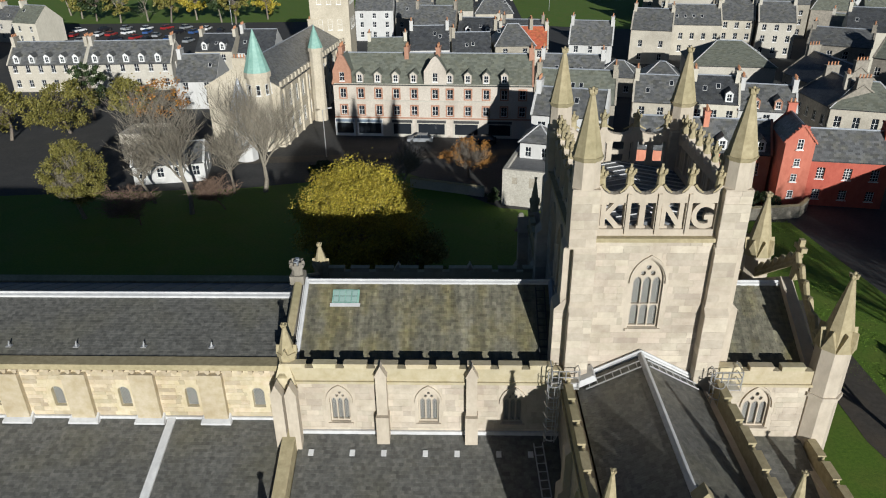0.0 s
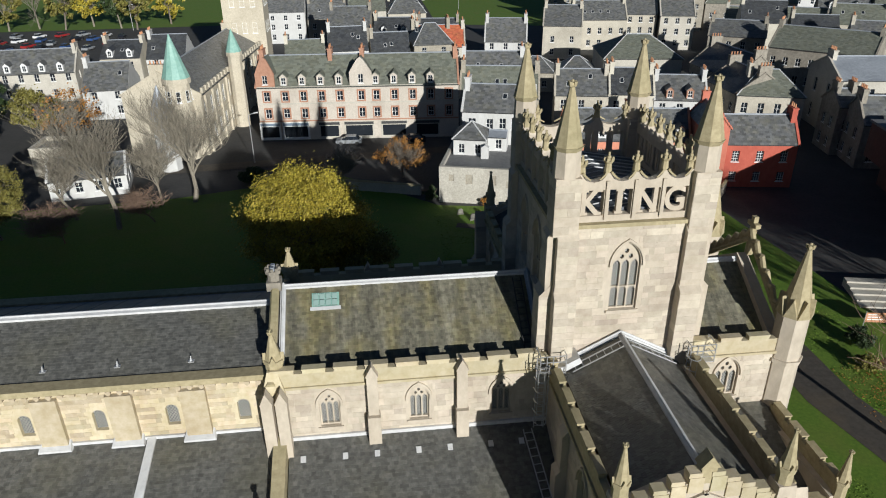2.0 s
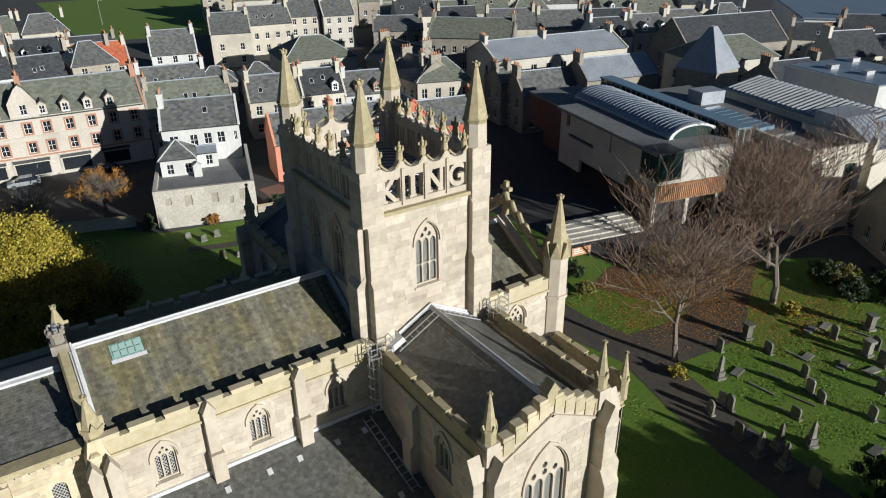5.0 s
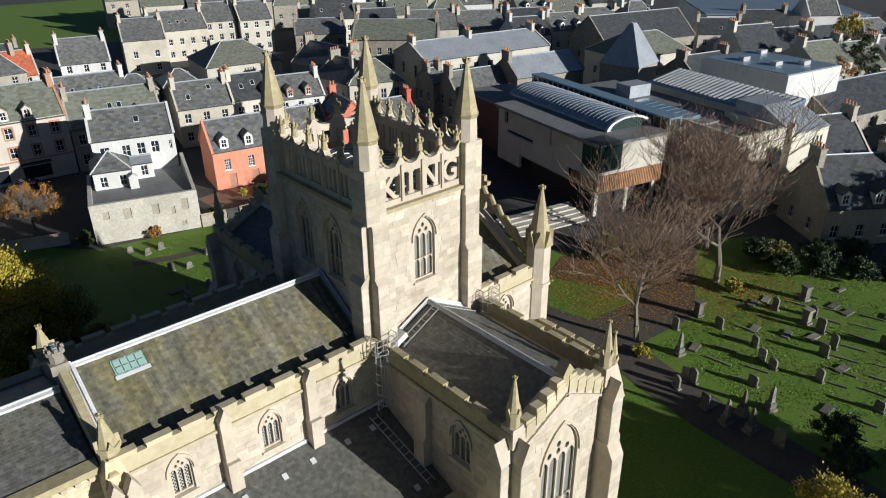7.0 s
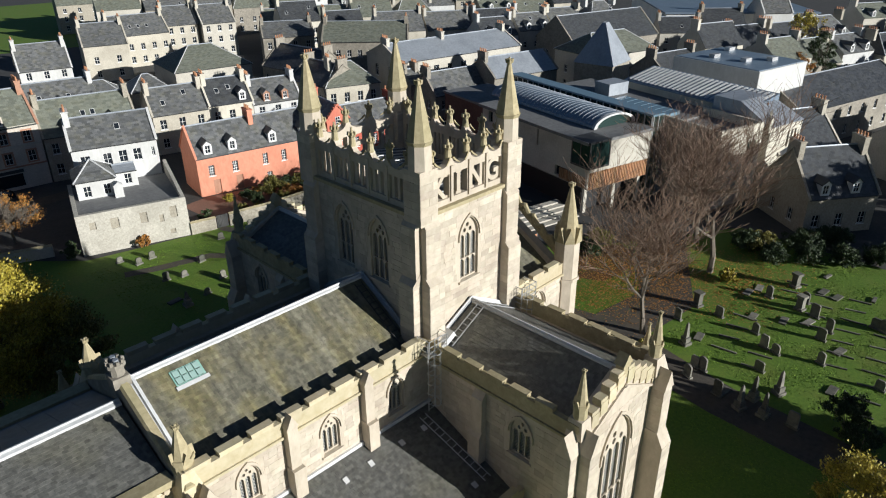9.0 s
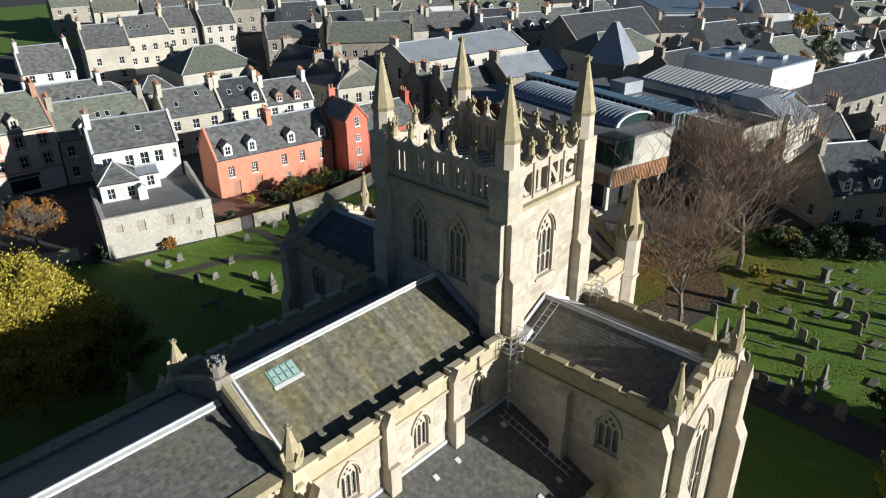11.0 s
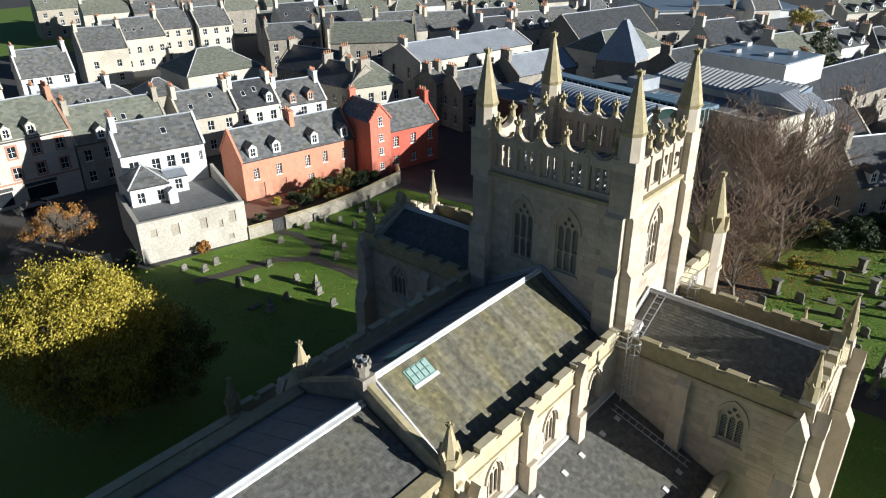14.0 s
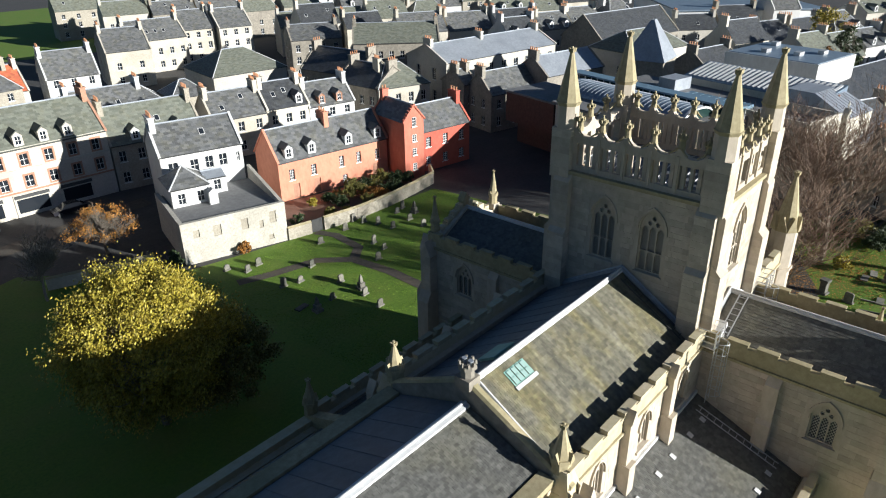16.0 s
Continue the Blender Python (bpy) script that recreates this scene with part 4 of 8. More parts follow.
# ---------------------------------------------------------------- transepts
def transept(sgn):
    ys, yt = (18.35, TY0) if sgn < 0 else (47.85, TY1)
    x0, x1 = 5.0, 12.34
    ext = abs(ys - yt)
    for side in (W, E):
        # u runs from north to south on a west wall and the other way on an east wall
        xs = x0 if side == W else x1
        o = (xs, max(ys, yt), 0) if side == W else (xs, min(ys, yt), 0)
        far = (abs(21.6 - max(ys, yt)) if sgn < 0 else abs(44.6 - max(ys, yt))) if side == W else (abs(21.6 - min(ys, yt)) if sgn < 0 else abs(44.6 - min(ys, yt)))
        lp = [gothic_window(o, side, far, 1.3, 10.9, 12.3, 1.0, 3, church)]
        w = wall(church, o, side, ext, 0, 14.0, lp)
        ashlar(w, o, side, 0, ext, 9.0 if sgn < 0 else 7.0, 13.95, [clear(l) for l in lp], seed=77 + sgn + (5 if side == W else 0), material=M_BLOCKI)
        merlons(church, o, side, ext, 14.75, h=0.18, w=1.0, gap=0.5, material=M_LICHEN, base=0.8, thick=0.3)
        # middle buttress
        ym = 24.2 if sgn < 0 else 42.0
        buttress(church, ym - 0.36, ym + 0.36, xs, 0, ((0, 11.0, 0.55), (11.0, 13.3, 0.35)), side)
    zr, ze = 15.75, 14.15
    ya, yb = min(ys, yt), max(ys, yt)
    ya, yb = (ya + 0.5, yb) if sgn < 0 else (ya, yb - 0.5)
    roof(church, (5.65, yb, ze), (5.65, ya, ze), (CX, ya, zr), (CX, yb, zr), seed=12 + sgn, sw=0.24, sh=0.19)
    roof(church, (11.69, ya, ze), (11.69, yb, ze), (CX, yb, zr), (CX, ya, zr), seed=15 + sgn, sw=0.24, sh=0.19)
    ridge_strip(church, (CX, ya, zr), (CX, yb, zr))
    yf = yt + sgn * 0.16
    for xx in (5.75, 11.6):
        ridge_strip(church, (CX, yf, zr + 0.08), (xx, yf, ze + 0.1), w=0.13, name="tower_flashing")
    # end gable
    side = S if sgn < 0 else N
    o = (x0, ys, 0) if sgn < 0 else (x1, ys, 0)
    L = x1 - x0
    big = gothic_window(o, side, L / 2, 2.7, 5.0, 11.0, 2.3, 4, church, transom=8.0, label="great pointed window with net tracery")
    w = wall(church, o, side, L, 0, 14.2, [big], gable=(L / 2, 15.9), thick=0.7)
    ashlar(w, o, side, 0.0, L, 6.0, 13.7, [clear(big)], seed=91 + sgn)
    # stepped battlements up the gable
    for k in (-1, 1):
        for i in range(5):
            u = L / 2 + k * (0.45 + i * 0.66)
            zt = 15.85 - i * 0.36
            bm = bmesh.new()
            slab(bm, [rect(u - 0.3, u + 0.3, zt - 0.75, zt)], Vector(o) + 0.07 * Vector(side), face_frame(side), side, 0.5)
            slab(bm, [rect(u - 0.33, u + 0.2, zt + 0.004, zt + 0.22)], Vector(o) + 0.05 * Vector(side), face_frame(side), side, 0.46)
            part("gable_merlon", bm, M_YELLOW, church)
        bm = bmesh.new()
        a, b = L / 2 - k * 0.1, L / 2 + k * 3.3
        slab(bm, [[(a, 15.0), (b, 13.25), (b, 13.4), (a, 15.15)]], Vector(o) + 0.12 * Vector(side), face_frame(side), side, 0.12)
        part("gable_string", recalc(bm), M_ASHLAR, church)
    bm = bmesh.new()
    yc = ys + (0.2 if sgn < 0 else -0.2)
    box(bm, CX - 0.3, CX + 0.3, yc - 0.22, yc + 0.22, 15.5, 16.3)
    prism(bm, [(CX - 0.4, 16.3), (CX + 0.4, 16.3), (CX, 16.85)], "y", yc - 0.28, yc + 0.28)
    part("gable_finial", recalc(bm), M_LICHEN, church)
    for x, sx in ((5.35, -1), (12.0, 1)):
        y = 18.6 if sgn < 0 else 47.5
        bm = bmesh.new()
        tapered(bm, x, y, 14.0, 15.0, 0.62, 0.5, 4, math.pi / 4)
        part("pinnacle_base", bm, M_ASHLAR, church)
        pinnacle(church, x, y, 14.9, 15.7, 17.75, 0.62)
        # clasping angle buttresses with gabled tops
        for bside in (S if sgn < 0 else N, W if sx < 0 else E):
            if bside in (S, N):
                xa = x - 0.42
                bm = bmesh.new()
                y1 = ys + sgn * 0.75
                box(bm, xa, xa + 0.84, min(ys, y1), max(ys, y1), 0, 13.4)
                prism(bm, [(xa - 0.05, 13.4), (xa + 0.89, 13.4), (xa + 0.42, 14.5)], "y", min(ys, y1 + sgn * 0.05), max(ys, y1 + sgn * 0.05))
                y2 = ys + sgn * 1.15
                prism(bm, [(ys, 0), (y2, 0), (y2, 9.9), (ys + sgn * 0.74, 10.7), (ys, 10.7)], "x", xa - 0.06, xa + 0.9)
            else:
                xw = x0 if sx < 0 else x1
                bm = bmesh.new()
                xo = xw + sx * 0.75
                box(bm, min(xw, xo), max(xw, xo), y - 0.42, y + 0.42, 0, 13.4)
                prism(bm, [(y - 0.47, 13.4), (y + 0.47, 13.4), (y, 14.5)], "x", min(xw, xo + sx * 0.05), max(xw, xo + sx * 0.05))
                x2 = xw + sx * 1.15
                prism(bm, [(xw, 0), (x2, 0), (x2, 9.9), (xw + sx * 0.74, 10.7), (xw, 10.7)], "y", y - 0.48, y + 0.48)
            pier = part("angle_buttress", recalc(bm), M_ASHLAR, church)
            if bside == S:
                ashlar(pier, (x - 0.42, ys - 0.75, 0), S, 0, 0.84, 10.8, 13.38, [], course=0.4, seed=int(x * 7))
                ashlar(pier, (x - 0.48, ys - 1.15, 0), S, 0, 0.96, 4.0, 9.85, [], course=0.4, seed=int(x * 8))
                ashlar(pier, (x - 0.42, ys, 0), W, 0, 0.75, 10.8, 13.38, [], course=0.4, seed=int(x * 9))
            if bside == W:
                ashlar(pier, (5.0 - 0.75, y + 0.42, 0), W, 0, 0.84, 10.8, 13.38, [], course=0.4, seed=int(y * 7))
                ashlar(pier, (5.0 - 0.75, y - 0.42, 0), S, 0, 0.75, 10.8, 13.38, [], course=0.4, seed=int(y * 8))


transept(-1)
transept(1)

# ---------------------------------------------------------------- east arm with octagonal turrets
EX0, EX1 = TX1 - 0.002, 17.6
for sgn in (-1, 1):
    side = S if sgn < 0 else N
    y = mirror_y(28.0, sgn)
    L = EX1 - EX0
    o = (EX0, y, 0) if sgn < 0 else (EX1, y, 0)
    lp = [gothic_window(o, side, 2.35, 1.3, 11.5, 12.9, 1.0, 3, church)]
    w = wall(church, o, side, L, 0, 14.5, lp)
    ashlar(w, o, side, 0, L, 10.5, 14.2, [clear(l) for l in lp], seed=51 + sgn)
    merlons(church, o, side, L, 15.0)
    e = mirror_y(EAVE_Y, sgn)
    if sgn < 0:
        roof(church, (EX0, e, EAVE_Z), (EX1 - 0.3, e, EAVE_Z), (EX1 - 0.3, CY, RZ), (EX0, CY, RZ), seed=25, material=M_SLATEM, sw=0.25, sh=0.17)
    else:
        roof(church, (EX1 - 0.3, e, EAVE_Z), (EX0, e, EAVE_Z), (EX0, CY, RZ), (EX1 - 0.3, CY, RZ), seed=26)
    ty = mirror_y(28.2, sgn)
    bm = bmesh.new()
    tapered(bm, 17.8, ty, 0, 16.6, 0.86, 0.8, 8, math.pi / 8)
    tapered(bm, 17.8, ty, 13.6, 13.8, 0.92, 0.92, 8, math.pi / 8)
    turret = part("octagonal_turret", bm, M_ASHLAR, church, "octagonal stone corner turret")
    for k in range(8):
        bm = bmesh.new()
        a = k * math.pi / 4
        c, s = math.cos(a), math.sin(a)
        v = [bm.verts.new((17.8 + c * r - s * t, ty + s * r + c * t, z)) for r in (0.6, 0.86) for t, z in ((-0.34, 16.4), (0.34, 16.4), (0, 17.4))]
        for f in ((0, 2, 1), (3, 4, 5), (0, 1, 4, 3), (1, 2, 5, 4), (2, 0, 3, 5)):
            bm.faces.new([v[i] for i in f])
        part("gablet", recalc(bm), M_LICHEN, turret)
    bm = bmesh.new()
    tapered(bm, 17.8, ty, 16.6, 20.0, 0.78, 0.1, 8, math.pi / 8)
    finial(bm, 17.8, ty, 19.95, 1.1)
    part("turret_spire", bm, M_LICHEN, turret)
    # low aisle on the south and north of the east arm
    q = [(12.36, mirror_y(22.2, sgn), 9.3), (17.2, mirror_y(22.2, sgn), 9.3), (17.2, mirror_y(27.98, sgn), 10.9), (12.36, mirror_y(27.98, sgn), 10.9)]
    if sgn > 0:
        q = [q[1], q[0], q[3], q[2]]
    roof(church, *q, sw=0.3, sh=0.26, seed=61 + sgn)
    yo = mirror_y(21.6, sgn)
    oo = (12.36, yo, 0) if sgn < 0 else (17.6, yo, 0)
    wall(church, oo, side, 5.2, 0, 9.6)
    merlons(church, oo, side, 5.2, 10.2, material=M_LICHEN)
    oe = (17.6, min(mirror_y(21.6, sgn), mirror_y(28, sgn)), 0)
    wall(church, oe, E, 6.4, 0, 10.4)
    merlons(church, oe, E, 6.4, 11.0, material=M_LICHEN)
    pinnacle(church, 17.5, mirror_y(21.7, sgn), 9.8, 11.2, 13.2, 0.6)
ridge_strip(church, (EX0, CY, RZ), (EX1 - 0.2, CY, RZ))
oe = (EX1, 28.0, 0)
big = gothic_window(oe, E, 5.1, 4.2, 4.0, 10.5, 3.0, 5, church, transom=7.5, label="great east window")
wall(church, oe, E, 10.2, 0, 14.4, [big], gable=(5.1, 17.4))
for k in (-1, 1):
    ridge_strip(church, (EX1 - 0.35, CY, RZ + 0.14), (EX1 - 0.35, CY + k * 4.4, EAVE_Z + 0.1), w=0.14, name="gable_flashing")
    # wavy pierced crest of stone running up to the cross
    for i in range(6):
        t0, t1 = i / 6, (i + 1) / 6
        ya, yb = CY + k * 4.4 * (1 - t0), CY + k * 4.4 * (1 - t1)
        za, zb = 15.1 + 3.2 * t0, 15.1 + 3.2 * t1
        bm = bmesh.new()
        for (y0, z0), (y1, z1) in (((ya, za), (yb, zb)), ((ya, za + 0.55), ((ya + yb) / 2, (za + zb) / 2 + 0.25)), (((ya + yb) / 2, (za + zb) / 2 + 0.25), (yb, zb + 0.55))):
            rod(bm, (EX1 + 0.05, y0, z0), (EX1 + 0.05, y1, z1), 0.16, 6)
        tapered(bm, EX1 + 0.05, yb, zb, zb + 0.7, 0.16, 0.12, 6)
        part("crest", bm, M_LICHEN, church, "pierced stone gable cresting")
bm = bmesh.new()
tapered(bm, EX1 + 0.1, CY, 17.3, 18.8, 0.24, 0.16, 8)
box(bm, EX1 - 0.05, EX1 + 0.25, CY - 0.45, CY + 0.45, 19.0, 19.25)
box(bm, EX1 - 0.03, EX1 + 0.23, CY - 0.14, CY + 0.14, 18.7, 19.6)
finial(bm, EX1 + 0.1, CY, 18.45, 1.1)
part("gable_cross", bm, M_LICHEN, church, "carved stone gable cross")

# ---------------------------------------------------------------- medieval nave
NX0, NX1 = -58.0, WX0 - 0.21
NR, NE, NEZ = 16.2, 29.25, 14.7
for sgn in (-1, 1):
    side = S if sgn < 0 else N
    y = mirror_y(28.6, sgn)
    L = NX1 - NX0
    o = (NX0, y, 0) if sgn < 0 else (NX1, y, 0)
    xs = [-10.45 - 3.5 * i for i in range(13)]
    cs = [(x - NX0) if sgn < 0 else (NX1 - x) for x in xs]
    loops = [arch(c, 0.62, 12.0, 12.95, round_head=True) for c in cs]
    w = wall(nave, o, side, L, 0, 14.45, loops, material=M_NAVE)
    ashlar(w, o, side, 0, L, 11.4, 14.4, [clear(l) for l in loops], course=0.24, seed=11, material=M_NAVE)
    for l in loops:
        bm = bmesh.new()
        fill(bm, l, o, face_frame(side), side, 0.22)
        win = part("window", bm, M_LATTICE, nave, "small round-headed leaded window")
    # corbel table, parapet, pilasters
    e = mirror_y(28.4, sgn)
    bm = bmesh.new()
    box(bm, NX0, NX1, min(e, e - sgn * 0.75), max(e, e - sgn * 0.75), 14.46, 14.78)
    cor = part("corbel_table", bm, M_LICHEN, nave, "weathered corbel course under the eaves")
    shared = None
    for i in range(60 if sgn < 0 else 0):
        x = NX1 - 0.4 - i * 0.55
        if shared is None:
            b2 = bmesh.new()
            prism(b2, [(-0.12, 0.0), (0.12, 0.0), (0.12, -0.14), (0.04, -0.24), (-0.04, -0.24), (-0.12, -0.14)], "y", -0.14, 0.14)
            c = part("corbel", recalc(b2), M_NAVE, cor)
            shared = c.data
        else:
            c = new("corbel", shared)
            c.parent = cor
        c.location = (x, mirror_y(28.52, sgn), 14.455)
    for x in [-12.75 - 3.5 * i for i in range(12)]:
        bm = bmesh.new()
        y1 = y + sgn * 0.28
        box(bm, x - 0.62, x + 0.62, min(y, y1), max(y, y1), 11.0, 14.2)
        pil = part("pilaster", bm, M_NAVE, nave)
        bm = bmesh.new()
        y2 = y + sgn * 0.5
        hexa(bm, [(x - 0.8, y2, 11.2), (x + 0.8, y2, 11.2), (x + 0.8, y, 11.2), (x - 0.8, y, 11.2),
                  (x - 0.78, y2, 11.32), (x + 0.78, y2, 11.32), (x + 0.7, y, 11.62), (x - 0.7, y, 11.62)])
        part("lead_skirt", recalc(bm), M_LEADW, pil)
    ey = mirror_y(NE, sgn)
    q = [(NX0, ey, NEZ), (NX1, ey, NEZ), (NX1, CY - 0.1, NR), (NX0, CY - 0.1, NR)]
    if sgn > 0:
        q = [q[1], q[0], q[3], q[2]]
    if sgn < 0:
        roof(nave, *q, sw=0.22, sh=0.17, seed=40 + sgn)
    else:
        lead_slope(nave, *q)
    # aisle
    ya, yb = mirror_y(28.58, sgn), mirror_y(22.6, sgn)
    q = [(NX0, yb, 8.9), (NX1 + 0.2, yb, 8.9), (NX1 + 0.2, ya, 11.3), (NX0, ya, 11.3)]
    if sgn > 0:
        q = [q[1], q[0], q[3], q[2]]
    roof(nave, *q, sw=0.24, sh=0.19, seed=44 + sgn)
    yo = mirror_y(21.6, sgn)
    wall(nave, (NX0, yo, 0) if sgn < 0 else (NX1 + 0.2, yo, 0), side, L + 0.2, 0, 8.6, material=M_NAVE)
    bm = bmesh.new()
    box(bm, NX0, NX1 + 0.2, min(yo - 0.15, yo + 0.5), max(yo - 0.15, yo + 0.5), 8.61, 9.0)
    part("wall_head", bm, M_YELLOW, nave)
    bm = bmesh.new()
    box(bm, NX0, NX1, min(ya, ya + sgn * 0.12), max(ya, ya + sgn * 0.12), 11.28, 11.44)
    part("wall_flashing", bm, M_LEADW, nave)
ridge_strip(nave, (NX0, CY - 0.1, NR), (NX1, CY - 0.1, NR), w=0.24)
bm = bmesh.new()
hexa(bm, [(-15.35, 28.5, 11.32), (-14.95, 28.5, 11.32), (-15.2, 22.7, 8.98), (-15.65, 22.7, 8.98), (-15.35, 28.5, 11.43), (-14.95, 28.5, 11.43), (-15.2, 22.7, 9.09), (-15.65, 22.7, 9.09)])
part("lead_valley", recalc(bm), M_LEADW, nave, "broad lead strip down the aisle roof")


def roof_hook(parent, x, y, z):
    bm = bmesh.new()
    box(bm, -0.14, 0.14, -0.12, 0.1, 0, 0.05)
    hexa(bm, [(-0.05, -0.06, 0.05), (0.05, -0.06, 0.05), (0.05, 0.06, 0.05), (-0.05, 0.06, 0.05), (-0.02, 0.03, 0.3), (0.02, 0.03, 0.3), (0.02, 0.07, 0.3), (-0.02, 0.07, 0.3)])
    m = part("roof_vent", recalc(bm), M_STEEL, parent, "small pale metal roof vent")
    m.location = (x, y, z)


for i in range(9):
    roof_hook(nave, -12.9 - 3.55 * i, 29.75, 14.95)
    roof_hook(nave, -13.3 - 3.3 * i, 23.6, 9.36)
def flat_vent(parent, x, y, z, tilt):
    bm = bmesh.new()
    box(bm, -0.13, 0.13, -0.16, 0.16, 0, 0.07)
    m = part("roof_vent", bm, M_LEADW, parent, "small pale roof vent tile")
    m.matrix_basis = pose(x, y, z, tilt, 0, 0)


for i in range(7):
    for yy in (26.9, 23.2):
        flat_vent(church, -7.6 + 1.85 * i + 0.25 * (i % 2), yy, 10.96 - (27.98 - yy) * 0.411, 22.4)

# copper-framed skylight on the choir roof
sl = empty("skylight", "verdigris copper skylight with eight panes on slate roof", "skylight")
sl.matrix_world = Matrix.Translation((-6.2, 32.27, 16.55)) @ Matrix.Rotation(math.atan2(RZ - EAVE_Z, CY - EAVE_Y), 4, "X")
bm = bmesh.new()
slab(bm, [rect(-0.72, 0.72, -0.42, 0.42)] + [rect(-0.64 + 0.33 * i, -0.64 + 0.33 * i + 0.27, -0.35 + 0.37 * j, -0.03 + 0.37 * j) for i in range(4) for j in range(2)], (0, 0, 0), (1, 0, 0), (0, -1, 0), 0.14)
bmesh.ops.rotate(bm, verts=bm.verts[:], cent=(0, 0, 0), matrix=Matrix.Rotation(-math.pi / 2, 3, "X"))
part("frame", recalc(bm), M_COPPER, sl)
bm = bmesh.new()
box(bm, -0.8, 0.8, -0.62, -0.43, 0.0, 0.05)
part("apron", bm, M_LEADW, sl, "pale lead apron")
for i in range(4):
    for j in range(2):
        bm = bmesh.new()
        box(bm, -0.64 + 0.33 * i, -0.37 + 0.33 * i, -0.35 + 0.37 * j, -0.03 + 0.37 * j, 0.03, 0.06)
        part("pane", bm, M_SKYPANE, sl)


# copper hatch on the far slope
hz = math.atan2(RZ - EAVE_Z, CY - EAVE_Y)
hatch = empty("roof_hatch", "verdigris copper hatch on dark lead roof", "hatch")
hatch.matrix_world = Matrix.Translation((-5.6, 33.95, RZ - 0.85 * math.tan(hz) + 0.01)) @ Matrix.Rotation(-hz, 4, "X")
bm = bmesh.new()
box(bm, -0.75, 0.75, -0.5, 0.5, 0, 0.1)
part("kerb", bm, M_COPPER, hatch)
bm = bmesh.new()
box(bm, -0.8, 0.8, -0.55, 0.55, 0.101, 0.15)
part("lid", bm, M_COPPER, hatch)


# ---------------------------------------------------------------- town houses
WIN = {}


def window_mesh(w, h, cols, rows, bar=0.05):
    """Shared meshes of a white sash and its pane, centred on the sill's middle, facing -y."""
    key = (round(w, 2), round(h, 2), cols, rows)
    if key not in WIN:
        bm = bmesh.new()
        cw, ch = (w - bar * (cols + 1)) / cols, (h - bar * (rows + 1)) / rows
        holes = [rect(-w / 2 + bar + i * (cw + bar), -w / 2 + bar + i * (cw + bar) + cw, bar + j * (ch + bar), bar + j * (ch + bar) + ch)
                 for i in range(cols) for j in range(rows)]
        slab(bm, [rect(-w / 2, w / 2, 0, h)] + holes, (0, 0, 0), (1, 0, 0), (0, -1, 0), 0.07)
        slab(bm, [rect(-w / 2 - 0.1, w / 2 + 0.1, -0.12, -0.004)], (0, -0.16, 0), (1, 0, 0), (0, -1, 0), 0.2)
        f = bpy.data.meshes.new("sash")
        bm.to_mesh(f)
        bm.free()
        f.materials.append(M_WHITE)
        bm = bmesh.new()
        slab(bm, [rect(-w / 2, w / 2, 0, h)], (0, 0.035, 0), (1, 0, 0), (0, -1, 0), 0.02)
        g = bpy.data.meshes.new("pane")
        bm.to_mesh(g)
        bm.free()
        g.materials.append(M_GLASS)
        WIN[key] = (f, g)
    return WIN[key]


def add_window(parent, m, w, h, cols=2, rows=2, trim=None):
    f, g = window_mesh(w, h, cols, rows)
    a = new("window", f)
    a.parent, a.matrix_basis = parent, m
    b = new("pane", g)
    b.parent = a
    if trim:
        key = ("trim", round(w, 2), round(h, 2), trim.name)
        if key not in WIN:
            bm = bmesh.new()
            slab(bm, [rect(-w / 2 - 0.24, w / 2 + 0.24, -0.2, h + 0.26), rect(-w / 2, w / 2, 0, h)], (0, -0.17, 0), (1, 0, 0), (0, -1, 0), 0.1)
            me = bpy.data.meshes.new("surround")
            bm.to_mesh(me)
            bm.free()
            me.materials.append(trim)
            WIN[key] = me
        c = new("surround", WIN[key])
        c.parent = a
    return a


def chimney(parent, x, y, z0, z1, lx, ly, pots, material):
    bm = bmesh.new()
    box(bm, x - lx / 2, x + lx / 2, y - ly / 2, y + ly / 2, z0, z1)
    box(bm, x - lx / 2 - 0.08, x + lx / 2 + 0.08, y - ly / 2 - 0.08, y + ly / 2 + 0.08, z1 + 0.002, z1 + 0.16)
    c = part("chimney", bm, material, parent, "chimney stack with clay pots")
    for i in range(pots):
        t = (i + 0.5) / pots - 0.5
        bm = bmesh.new()
        px, py = (x + t * lx * 0.95, y) if lx > ly else (x, y + t * ly * 0.95)
        tapered(bm, px, py, z1 + 0.16, z1 + 0.62, 0.13, 0.1, 7)
        tapered(bm, px, py, z1 + 0.6, z1 + 0.68, 0.13, 0.13, 7)
        part("chimney_pot", bm, M_TERRA, c)


def slope(parent, a, b, c, d, material, seed):
    pts = [Vector(p) for p in (a, b, c, d)]
    up = (pts[1] - pts[0]).cross(pts[2] - pts[0])
    if up.length < 1e-6:
        up = (pts[1] - pts[0]).cross(pts[3] - pts[0])
    up.normalize()
    bm = bmesh.new()
    lo, hi = [bm.verts.new(p - 0.12 * up) for p in pts], [bm.verts.new(p) for p in pts]
    tri = (pts[2] - pts[3]).length < 0.02
    k = 3 if tri else 4
    bm.faces.new(hi[:k])
    bm.faces.new(lo[:k][::-1])
    for i in range(k):
        j = (i + 1) % k
        bm.faces.new((lo[i], lo[j], hi[j], hi[i]))
    deck = part("roof", recalc(bm), material, parent)
    slates("slates", *[p + 0.004 * up for p in pts], deck, material, 0.55, 0.34, seed)
    return deck


